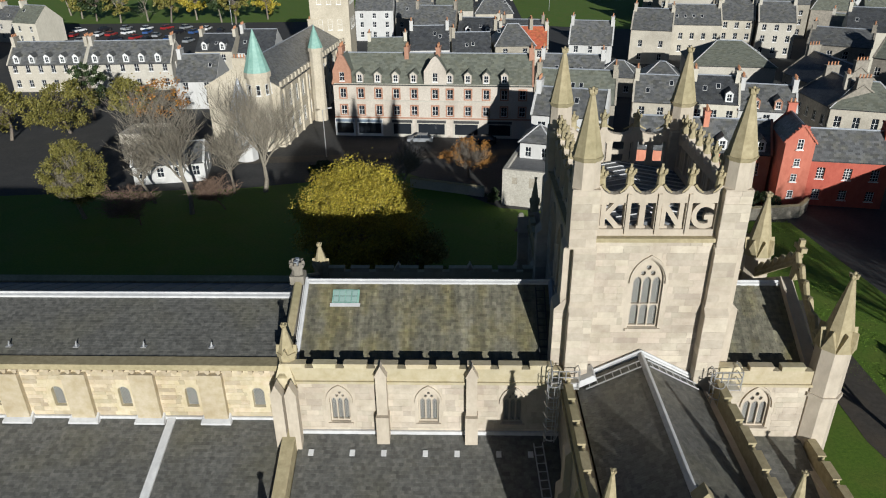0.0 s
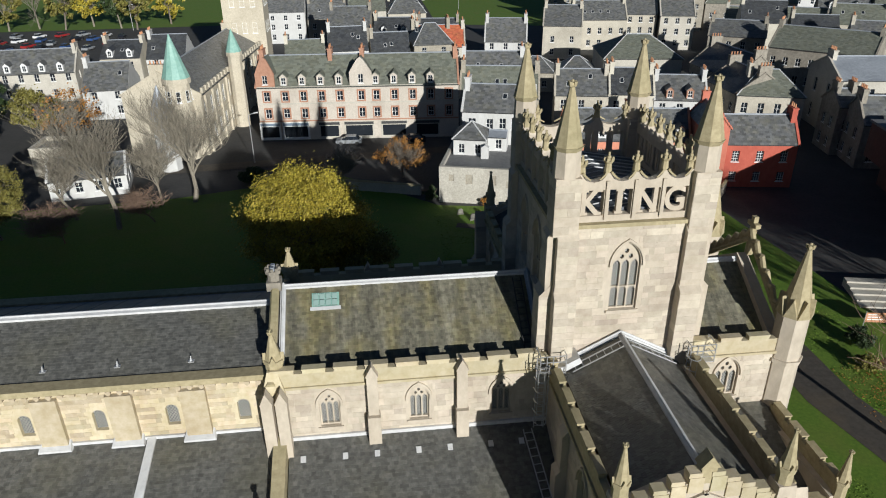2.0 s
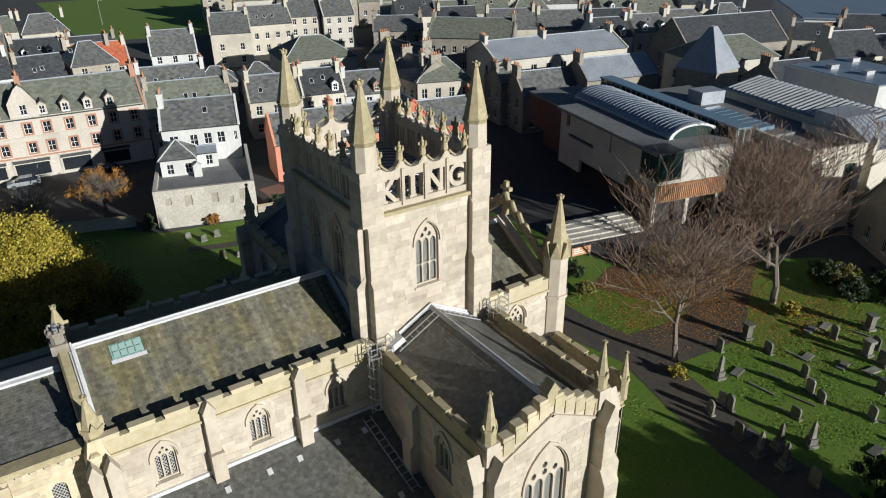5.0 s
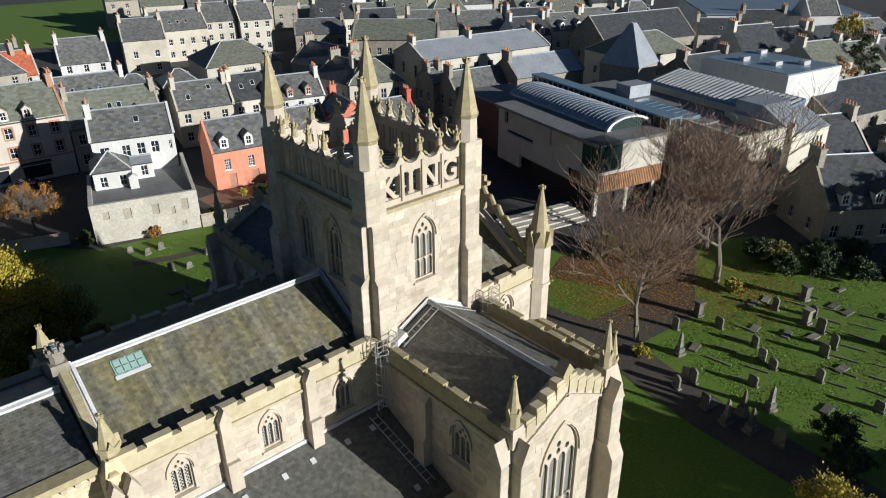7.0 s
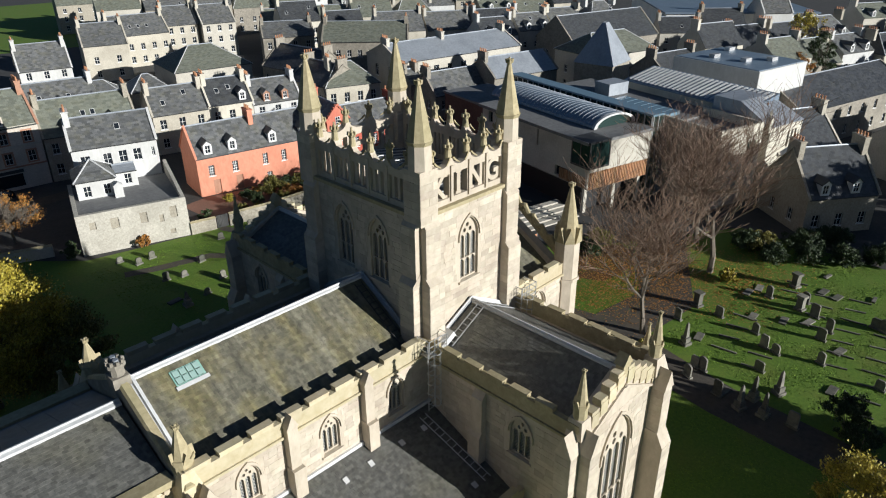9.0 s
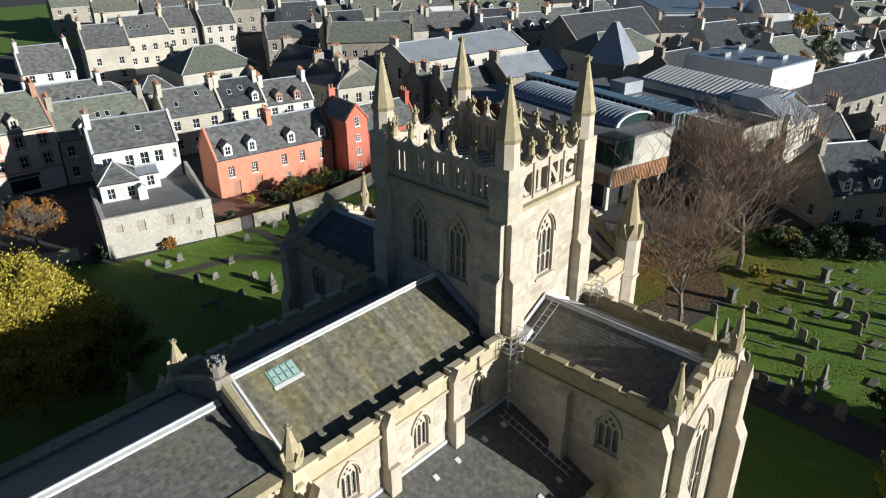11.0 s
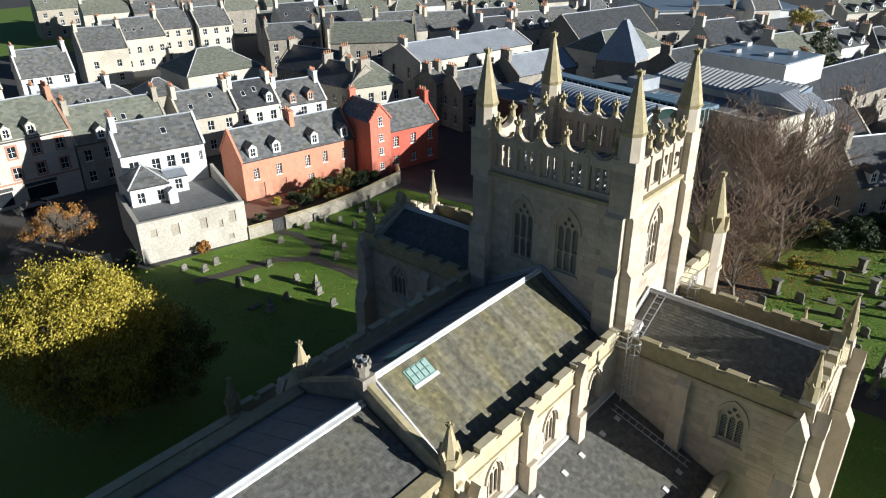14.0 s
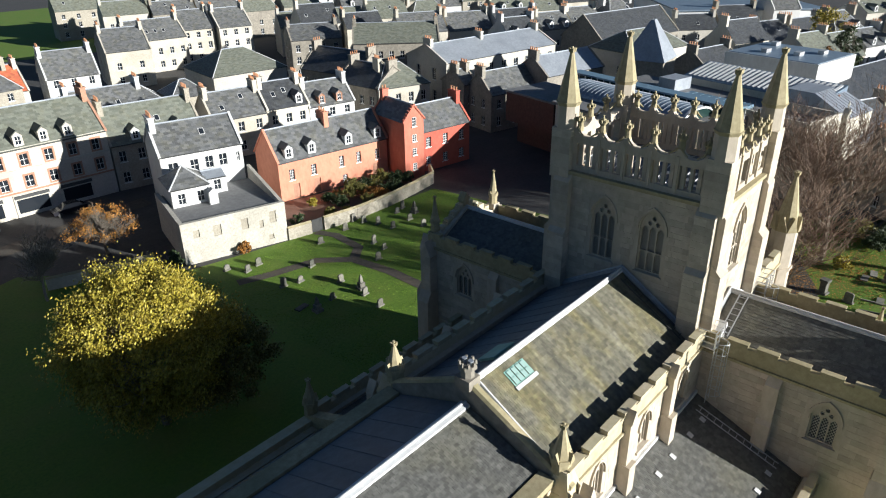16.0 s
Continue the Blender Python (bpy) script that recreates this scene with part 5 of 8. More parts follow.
def house(label, A, B, depth, eave, rise, wall_mat=None, roof_mat=None, cols=4, rows=((1.0, 1.5), (4.0, 1.5)), hip=0.0, trim=None,
          chimneys=(0, 1), dormers=(), skylights=(), win=(0.95, None), panes=(2, 2), flat=False, end_windows=True, skew=True, pots=4,
          name="town_house", wins=None, group="town houses", base=0.0, seed=0, dormer_mat=None, doors=(), chim_mat=None, gutter=True):
    """A house with its front running from A to B; the ridge is parallel to the front."""
    wall_mat, roof_mat = wall_mat or M_BUFF, roof_mat or M_SLATE2
    A, B = Vector((*A, 0)), Vector((*B, 0))
    L = (B - A).length
    yaw = math.degrees(math.atan2(B.y - A.y, B.x - A.x))
    th = empty(name, label, "house", A.x, A.y, base, yaw, group)
    ridge = eave + rise
    wins = wins if wins is not None else [((i + 0.5) * L / cols, z, win[0], h) for z, h in rows for i in range(cols)]
    bm = bmesh.new()
    holes = [rect(u - w / 2, u + w / 2, z, z + h) for u, z, w, h in wins] + [rect(u - 0.5, u + 0.5, 0.05, 2.1) for u in doors]
    top = eave + (0.5 if flat else 0)
    slab(bm, [rect(0, L, 0, top)] + holes, (0, 0, 0), (1, 0, 0), (0, -1, 0), 0.3)
    part("wall", bm, wall_mat, th)
    bm = bmesh.new()
    slab(bm, [rect(0, L, 0, top)], (L, depth, 0), (-1, 0, 0), (0, 1, 0), 0.3)
    part("wall", bm, wall_mat, th)
    ends = []
    for o, du, nr in (((0, depth, 0), (0, -1, 0), (-1, 0, 0)), ((L, 0, 0), (0, 1, 0), (1, 0, 0))):
        out = rect(0.3, depth - 0.3, 0, top)
        if not flat and hip <= 0:
            out = [(0.3, 0), (depth - 0.3, 0), (depth - 0.3, eave + rise * 0.3 / (depth / 2) - 0.05), (depth / 2, ridge - 0.05), (0.3, eave + rise * 0.3 / (depth / 2) - 0.05)]
        eh = []
        if end_windows and depth > 5:
            for z, h in rows:
                for k in (0.3, 0.7):
                    eh.append((depth * k, z, win[0] * 0.9, h))
        bm = bmesh.new()
        slab(bm, [out] + [rect(u - w / 2, u + w / 2, z, z + h) for u, z, w, h in eh], o, du, nr, 0.3)
        part("wall", bm, wall_mat, th)
        ends.append((o, du, nr, eh))
    for u, z, w, h in wins:
        add_window(th, pose(u, 0.15, z), w, h, *panes, trim=trim)
    for u in doors:
        bm = bmesh.new()
        slab(bm, [rect(u - 0.5, u + 0.5, 0.05, 2.1)], (0, 0.14, 0), (1, 0, 0), (0, -1, 0), 0.06)
        part("door", bm, M_REDSTONE, th, "dark timber door")
    for o, du, nr, eh in ends:
        for u, z, w, h in eh:
            p = Vector(o) + u * Vector(du) - 0.15 * Vector(nr)
            add_window(th, pose(p.x, p.y, z, 0, 0, -90 if nr[0] < 0 else 90), w, h, *panes)
    if flat:
        bm = bmesh.new()
        box(bm, 0.3, L - 0.3, 0.3, depth - 0.3, eave - 0.3, eave)
        part("roof", bm, roof_mat, th)
        bm = bmesh.new()
        for x0, x1, y0, y1 in ((-0.06, L + 0.06, -0.06, 0.34), (-0.06, L + 0.06, depth - 0.34, depth + 0.06), (-0.06, 0.34, 0.35, depth - 0.35), (L - 0.34, L + 0.06, 0.35, depth - 0.35)):
            box(bm, x0, x1, y0, y1, top + 0.003, top + 0.12)
        part("coping", bm, M_PALE, th)
    else:
        ov = 0.22
        ez = eave - ov * rise / (depth / 2)
        hp = hip if hip > 0 else 0.0
        xo = 0.0 if hip > 0 else 0.02
        xo = -ov if hip > 0 else xo
        m = depth / 2
        slope(th, (xo, -ov, ez), (L - xo, -ov, ez), (L - hp - max(xo, 0), m, ridge), (hp + max(xo, 0), m, ridge), roof_mat, seed + 1)
        slope(th, (L - xo, depth + ov, ez), (xo, depth + ov, ez), (hp + max(xo, 0), m, ridge), (L - hp - max(xo, 0), m, ridge), roof_mat, seed + 2)
        if hip > 0:
            slope(th, (xo, depth + ov, ez), (xo, -ov, ez), (hp, m, ridge), (hp, m, ridge), roof_mat, seed + 3)
            slope(th, (L - xo, -ov, ez), (L - xo, depth + ov, ez), (L - hp, m, ridge), (L - hp, m, ridge), roof_mat, seed + 4)
            for p, q in (((xo, -ov, ez), (hp, m, ridge)), ((xo, depth + ov, ez), (hp, m, ridge)), ((L - xo, -ov, ez), (L - hp, m, ridge)), ((L - xo, depth + ov, ez), (L - hp, m, ridge))):
                bm = bmesh.new()
                rod(bm, p, q, 0.1, 5)
                part("hip_flashing", bm, M_LEADW, th)
        elif skew:
            for x in (0.0, L):
                for s in (0, 1):
                    ye = -ov if s == 0 else depth + ov
                    bm = bmesh.new()
                    x0, x1 = x - 0.16, x + 0.16
                    hexa(bm, [(x0, ye, ez - 0.05), (x1, ye, ez - 0.05), (x1, m, ridge - 0.05), (x0, m, ridge - 0.05),
                              (x0, ye, ez + 0.2), (x1, ye, ez + 0.2), (x1, m, ridge + 0.2), (x0, m, ridge + 0.2)])
                    part("skew_coping", recalc(bm), chim_mat or wall_mat, th)
        bm = bmesh.new()
        rod(bm, (hp, m, ridge + 0.03), (L - hp, m, ridge + 0.03), 0.12, 6)
        part("ridge", bm, M_LEAD, th)
        if gutter:
            bm = bmesh.new()
            rod(bm, (0, -ov - 0.06, ez - 0.02), (L, -ov - 0.06, ez - 0.02), 0.07, 5)
            part("gutter", bm, M_DARKIRON, th)
        for c in chimneys:
            chimney(th, max(0.36, min(L - 0.36, c * L)), m, ridge - 1.2, ridge + 0.95, 0.7, min(2.2, depth * 0.3), pots, chim_mat or wall_mat)
        for u in dormers:
            dz, dw, dh = eave + 0.15, 1.15, 1.35
            yb = (dz + dh + 0.55 - eave) * m / rise
            y0 = max(0.05, (dz - eave) * m / rise - 0.35)
            bm = bmesh.new()
            slab(bm, [[(-dw / 2, 0), (dw / 2, 0), (dw / 2, dh), (0, dh + 0.55), (-dw / 2, dh)], rect(-0.36, 0.36, 0.15, 1.25)], (0, 0, 0), (1, 0, 0), (0, -1, 0), 0.15)
            for s in (-1, 1):
                x0, x1 = sorted((s * dw / 2, s * (dw / 2 - 0.12)))
                prism(bm, [(0.151, 0), (0.151, dh), (max(0.3, dh * m / rise), dh)], "x", x0, x1)
            d = part("dormer", recalc(bm), dormer_mat or wall_mat, th, "gabled roof dormer")
            d.location = (u, y0, dz)
            add_window(d, pose(0, 0.06, 0.15), 0.72, 1.1, 2, 2)
            bm = bmesh.new()
            for s in (-1, 1):
                hexa(bm, [(0, -0.15, dh + 0.5), (s * (dw / 2 + 0.15), -0.15, dh - 0.1), (s * (dw / 2 + 0.15), yb, dh - 0.1), (0, yb, dh + 0.5),
                          (0, -0.15, dh + 0.66), (s * (dw / 2 + 0.15), -0.15, dh + 0.02), (s * (dw / 2 + 0.15), yb, dh + 0.02), (0, yb, dh + 0.66)])
            part("dormer_roof", recalc(bm), roof_mat, d)
        for u, t in skylights:
            y = m * t
            z = eave + rise * t
            an = math.degrees(math.atan2(rise, m))
            bm = bmesh.new()
            box(bm, -0.34, 0.34, -0.48, 0.48, 0.0, 0.08)
            s = part("skylight", bm, M_LEADW, th)
            s.matrix_basis = pose(u, y, z, an, 0, 0)
            bm = bmesh.new()
            box(bm, -0.27, 0.27, -0.41, 0.41, 0.081, 0.095)
            part("pane", bm, M_GLASS, s)
    return th


# the long tenement with shops, red sandstone dressings and dormers
def along(A, B, u, v=0.0):
    d = (Vector((*B, 0)) - Vector((*A, 0))).normalized()
    n = Vector((-d.y, d.x, 0))
    p = Vector((*A, 0)) + u * d + v * n
    return (p.x, p.y)


TA, TB = (-21.2, 114.4), (11.4, 112.1)
tl = 32.7
tw = [(1.6 + 2.95 * i + (0.5 if i in (5,) else 0), z, 0.95, 1.5) for z in (3.7, 6.5) for i in range(11)]
ten = house("long grey stone tenement with red sandstone dressings, shops and dormers", TA, TB, 10, 8.9, 4.0, M_PINK, M_SLATEG, wins=tw, trim=M_REDSTONE,
            chimneys=(0.02, 0.36, 0.52, 1), dormers=[4.5 + 2.95 * i for i in range(9) if i not in (4,)], pots=6, name="tenement", end_windows=False,
            dormer_mat=M_PINK, chim_mat=M_REDSTONE, seed=3)
for u, w in ((1.6, 3.4), (5.8, 4.4), (11.3, 3.6), (16.2, 5.0), (22, 4.4), (27.5, 4.2)):
    bm = bmesh.new()
    slab(bm, [rect(u - w / 2 + 0.0, u + w / 2, 0.05, 3.0), rect(u - w / 2 + 0.3, u + w / 2 - 0.3, 0.5, 2.3)], (0, -0.12, 0), (1, 0, 0), (0, -1, 0), 0.11)
    s = part("shopfront", bm, M_WHITE if u < 10 else M_PALE, ten, "painted timber shopfront")
    bm = bmesh.new()
    slab(bm, [rect(u - w / 2 + 0.3, u + w / 2 - 0.3, 0.5, 2.3)], (0, -0.05, 0), (1, 0, 0), (0, -1, 0), 0.04)
    part("pane", bm, M_GLASS, s)
    bm = bmesh.new()
    slab(bm, [rect(u - w / 2 + 0.1, u + w / 2 - 0.1, 2.45, 2.9)], (0, -0.16, 0), (1, 0, 0), (0, -1, 0), 0.035)
    part("fascia", bm, M_BLUEROOF if u < 10 else M_DARKIRON, s)
for z in (3.15, 6.0, 8.7):
    bm = bmesh.new()
    slab(bm, [rect(0, tl, z, z + 0.2)], (0, -0.13, 0), (1, 0, 0), (0, -1, 0), 0.125)
    part("string_course", bm, M_REDSTONE if z < 4 else M_PALE, ten)
for u, w, h in ((1.6, 3.0, 13.6), (16.9, 3.6, 13.4)):
    bm = bmesh.new()
    slab(bm, [[(u - w / 2, 8.92), (u + w / 2, 8.92), (u + w / 2, 11.0), (u + 0.5, h - 0.4), (u, h), (u - 0.5, h - 0.4), (u - w / 2, 11.0)], rect(u - 0.4, u + 0.4, 9.3, 10.7)], (0, -0.14, 0), (1, 0, 0), (0, -1, 0), 0.5)
    g = part("wall_gable", bm, M_PINK if u > 5 else M_REDSTONE, ten, "shaped sandstone gable")
    add_window(g, pose(u, -0.02, 9.3), 0.8, 1.4, 2, 2)
    bm = bmesh.new()
    for s in (-1, 1):
        hexa(bm, [(u, 0.3, h - 0.6), (u + s * w / 2, 0.3, 10.6), (u + s * w / 2, 3.4, 10.6), (u, 5.2, h - 0.6), (u, 0.3, h - 0.4), (u + s * w / 2, 0.3, 10.8), (u + s * w / 2, 3.4, 10.8), (u, 5.2, h - 0.4)])
    part("gable_roof", recalc(bm), M_SLATEG, ten)

B_ = house
B_("grey stone house with mossy slate roof and dormer windows", (11.6, 112.0), (24.2, 109.5), 9, 6.6, 4.2, M_RUBBLE, M_SLATEG, cols=5, dormers=(3.5, 9.5), skylights=((6, 0.5), (7.3, 0.5)), dormer_mat=M_WHITE, seed=11)
B_("grey stone house with plain slate roof", (27.6, 112.3), (36.2, 110.4), 8, 6.4, 3.4, M_BUFF, M_SLATE2, cols=3, skylights=((2.2, 0.4), (5.8, 0.7)), seed=12)
B_("cream rendered house with dark slate roof", (36.3, 110.4), (43.3, 108.8), 8, 6.7, 3.4, M_CREAM, M_SLATED, cols=3, dormers=(5.6,), skylights=((2.0, 0.5), (4.0, 0.6)), dormer_mat=M_WHITE, seed=13)
B_("white house with two broad brown-framed dormers", (43.4, 108.8), (51.5, 106.8), 7.5, 5.9, 3.2, M_HARL, M_SLATE2, cols=3, rows=((1.0, 1.3), (3.9, 1.3)), dormers=(2.4, 5.6), dormer_mat=M_REDSTONE, seed=14)
B_("hip-roofed stone hall with parapet wall", (44.5, 138.5), (60, 136.2), 14, 6.5, 3.6, M_PALE, M_SLATEG, hip=5.5, cols=1, rows=(), chimneys=(), seed=15, end_windows=False)
B_("low rubble stone outbuilding with hipped slate roof", (27, 141), (34.5, 139), 8, 4.0, 2.4, M_RUBBLE, M_SLATE2, hip=3, cols=2, rows=((1, 1.2),), chimneys=(), seed=16)
B_("low grey stone outbuilding with hipped slate roof", (35.5, 138.5), (42.5, 137), 8, 4.2, 2.4, M_RUBBLE, M_SLATE2, hip=3, cols=2, rows=((1, 1.2),), chimneys=(), seed=17)
B_("white gabled house with blue slate roof", (24.5, 165), (34, 163), 9, 6.0, 4.5, M_HARL, M_SLATE2, cols=3, seed=18)
B_("crow-stepped grey stone house with slate roof", (40, 172), (49, 169.5), 12, 8.0, 4.0, M_BUFF, M_SLATE2, cols=2, seed=19)
B_("long stone house with rooflights", (50.5, 182), (64, 180), 11, 7.6, 4.0, M_BUFF, M_SLATE2, cols=5, skylights=((3, 0.4), (5, 0.4), (7, 0.4), (9, 0.4)), seed=20)
B_("tall buff stone terrace house", (64.2, 182.5), (72, 180.5), 11, 8.6, 4.0, M_BUFF, M_SLATE2, cols=3, rows=((1, 1.5), (3.8, 1.5), (6.5, 1.4)), seed=21)
B_("tall buff stone terrace house", (72.2, 178.5), (80.5, 176.5), 11, 8.6, 4.0, M_PALE, M_SLATE2, cols=3, rows=((1, 1.5), (3.8, 1.5), (6.5, 1.4)), seed=22)
B_("grey stone house with slate mansard", (70, 147), (80, 141.5), 11, 9.0, 2.6, M_DARKSTONE, M_SLATE2, cols=4, rows=((1, 1.5), (3.8, 1.5), (6.4, 1.5)), seed=23)
B_("long dark slate-roofed warehouse", (58.5, 129.5), (60, 115), 9, 7.2, 3.6, M_DARKSTONE, M_SLATED, cols=6, seed=24)
B_("hip-roofed grey stone villa with tall windows", (55.5, 104.8), (65, 101.6), 9, 7.2, 3.2, M_BUFF, M_SLATEG, hip=3.6, cols=4, rows=((0.8, 1.7), (4.2, 1.7)), chimneys=(0.2,), seed=25)
B_("dark stone rear wing with many chimneys", (55.2, 115.5), (55.6, 105.5), 9, 7.2, 3.0, M_DARKSTONE, M_SLATED, cols=4, seed=26)
B_("long dark slate-roofed block", (76.5, 134), (90, 121), 12, 8.8, 3.4, M_DARKSTONE, M_SLATEG, cols=8, rows=((2.0, 1.6), (5.5, 1.5)), seed=27)
B_("pale classical stone hall with lead roof", (71.5, 103.2), (101, 98.4), 12, 9.2, 2.6, M_PALE, M_LEAD, cols=9, rows=((1.2, 2.4), (5.6, 2.2)), chimneys=(0.02, 0.45, 0.98), trim=M_PALE, seed=28, win=(1.2, None))
B_("grey stone house with slate roof beside the library", (66, 88.5), (77, 86.2), 7, 6.6, 3.2, M_DARKSTONE, M_SLATE2, cols=3, chimneys=(0,), seed=29)

# white harled house with hipped annex on a walled podium
PA, PB = (5.2, 84.2), (16.6, 80.9)
pl = 11.87
pod = empty("walled_yard", "rubble stone walled yard with flat grey roof and small windows", "outbuilding", *PA, 0, -16.14)
pw = [(1.6, 3.0, 0.7, 0.9), (3.9, 2.7, 0.9, 1.3), (7.0, 2.7, 0.8, 1.3), (8.9, 2.4, 0.5, 0.9), (10.3, 2.7, 0.8, 1.4), (9.9, 0.7, 0.6, 0.6)]
bm = bmesh.new()
slab(bm, [rect(0, pl, 0, 4.9)] + [rect(u - w / 2, u + w / 2, z, z + h) for u, z, w, h in pw], (0, 0, 0), (1, 0, 0), (0, -1, 0), 0.5)
slab(bm, [rect(0, 10.9, 0, 4.9)], (0, 10.9 + 0.5, 0), (0, -1, 0), (-1, 0, 0), 0.45)
slab(bm, [[(0, 0), (10.9, 0), (10.9, 6.2), (0, 4.9)]], (pl, 0.5, 0), (0, 1, 0), (1, 0, 0), 0.4)
part("wall", bm, M_LIME, pod)
for u, z, w, h in pw:
    bm = bmesh.new()
    slab(bm, [rect(u - w / 2, u + w / 2, z, z + h)], (0, 0.1, 0), (1, 0, 0), (0, -1, 0), 0.1)
    part("blocked_window", bm, M_RUBBLE, pod, "blocked window with grey stone infill")
bm = bmesh.new()
box(bm, 0.45, pl - 0.4, 0.5, 11.3, 4.2, 4.45)
part("flat_roof", bm, M_FLATROOF, pod, "worn grey felt roof with pale patches")
wh = house("white harled house with grey slate roof", along(PA, PB, 1.3, 11.4), along(PA, PB, 11.2, 11.4), 7.4, 9.2, 2.9, M_HARL, M_SLATE2,
           wins=[(1.4, 6.6, 1.1, 1.5), (3.9, 6.6, 0.95, 1.5), (5.7, 6.7, 0.95, 1.5), (7.4, 6.7, 0.95, 1.5), (9.3, 6.9, 0.4, 1.2)], chimneys=(0,), skylights=((5.8, 0.55),), end_windows=False, skew=True, seed=30)
ann = house("small white annex with hipped slate roof", along(PA, PB, 0.9, 6.2), along(PA, PB, 5.2, 6.2), 5.0, 6.8, 1.7, M_HARL, M_SLATE2, hip=2.1,
            wins=[(1.1, 4.7, 0.8, 1.3), (3.3, 4.7, 0.8, 1.3)], chimneys=(), end_windows=False, skew=False, seed=31, name="house_annex")
house("small white porch with flat roof", along(PA, PB, 5.3, 8.4), along(PA, PB, 7.9, 8.4), 2.9, 6.5, 0.5, M_HARL, M_LEAD, wins=[(1.5, 4.8, 0.8, 1.3)], chimneys=(), end_windows=False, skew=False, seed=32, name="house_annex")
bm = bmesh.new()
box(bm, -0.5, 0.5, -0.4, 0.4, 0, 1.5)
prism(bm, [(-0.55, 1.5), (0.55, 1.5), (0, 1.9)], "y", -0.45, 0.45)
px = along(PA, PB, 5.3, 5.4)
hut = obj("roof_vent_housing", recalc(bm), M_HARL)
hut.matrix_world = pose(*px, 4.45, 0, 0, -16)
tagged(hut, "white boxy roof vent housing on felt roof", "vent")

# red and orange harled house with crow-stepped stair tower
RA, RB = (23.4, 91.0), (40.4, 88.0)
red1 = house("terracotta harled long house with slate roof and dormers", RA, RB, 6.6, 5.6, 3.5, M_ORANGE, M_SLATE2,
             wins=[(1.9, 2.7, 0.8, 1.5), (5.2, 2.7, 0.8, 1.5), (9.6, 2.8, 0.75, 1.6), (12.4, 2.8, 0.75, 1.6), (10.0, 0.5, 0.8, 1.1), (15.6, 2.6, 0.8, 1.6)],
             doors=(2.4, 5.6, 15.2), dormers=(1.8, 5.2, 11.0, 15.8), chimneys=(0.52,), pots=3, panes=(3, 4), end_windows=False, dormer_mat=M_WHITE, seed=33, name="long_house")
sta = along(RA, RB, 15.3, -2.6)
tower2 = house("salmon red harled stair tower with crow-stepped gable", along(RA, RB, 21.0, -4.0), along(RA, RB, 21.0, 3.4), 3.4, 8.6, 2.0, M_SALMON, M_SLATE2, wins=[], rows=(), chimneys=(1,), pots=2, seed=34, end_windows=False, name="stair_tower")
for k, zz in enumerate((1.2, 3.4, 5.4, 7.6)):
    p = along(RA, RB, 19.3, -4.05)
    add_window(tower2, tower2.matrix_world.inverted() @ pose(p[0], p[1], zz, 0, 0, -10), 0.7, 1.0 if k < 3 else 1.3, 2, 3)
for s in (-1, 1):
    for i in range(6):
        bm = bmesh.new()
        box(bm, -0.14, 0.14, -0.2, 0.2, 0, 0.42)
        st = part("crow_step", bm, M_SALMON, tower2)
        p = along(RA, RB, 19.3 + s * (1.62 - 0.29 * i), -3.85)
        st.matrix_basis = tower2.matrix_world.inverted() @ pose(p[0], p[1], 8.45 + 0.36 * i, 0, 0, -10)
red3 = house("deep red harled wing with slate roof", along(RA, RB, 21.05, -3.0), along(RA, RB, 30.5, -3.0), 6.4, 6.2, 3.0, M_RED, M_SLATE2, cols=3,
             rows=((0.9, 1.3), (3.6, 1.5)), chimneys=(1,), pots=3, panes=(3, 4), seed=35, end_windows=False, name="long_house")

# garden wall between the churchyard and the red house
def garden_wall(label, pts, h, t, material, name="garden_wall"):
    th = empty(name, label, "wall")
    for (x0, y0), (x1, y1) in zip(pts, pts[1:]):
        d = Vector((x1 - x0, y1 - y0, 0))
        L = d.length
        bm = bmesh.new()
        box(bm, 0, L, -t / 2, t / 2, 0, h)
        w = part("wall", bm, material, th)
        w.matrix_basis = pose(x0, y0, 0, 0, 0, math.degrees(math.atan2(d.y, d.x)))
        bm = bmesh.new()
        prism(bm, [(-t / 2 - 0.06, h + 0.003), (t / 2 + 0.06, h + 0.003), (0, h + 0.2)], "x", 0, L)
        part("coping", recalc(bm), M_LICHEN, w)
    return th


garden_wall("low rubble stone churchyard wall", [(16.6, 80.9), (19.6, 80.3)], 1.5, 0.45, M_RUBBLE)
garden_wall("low rubble stone churchyard wall with pale coping", [(21.2, 79.9), (26, 79.2), (32, 79.1), (37, 79.6), (41.5, 80.2), (43.5, 82.5)], 1.6, 0.45, M_RUBBLE)
garden_wall("low pale stone wall across the dark lawn", [(-7, 90.5), (3, 87)], 1.3, 0.5, M_PALE)
bm = bmesh.new()
for i in range(8):
    box(bm, -0.72 + 0.18 * i, -0.56 + 0.18 * i, -0.03, 0.03, 0.05, 1.7)
box(bm, -0.76, 0.72, 0.031, 0.07, 0.4, 0.52)
box(bm, -0.76, 0.72, 0.031, 0.07, 1.3, 1.42)
gate = obj("garden_gate", bm, M_DARKIRON)
gate.matrix_world = pose(20.4, 80.1, 0, 0, 0, -8)
tagged(gate, "dark boarded gate in the churchyard wall", "gate")


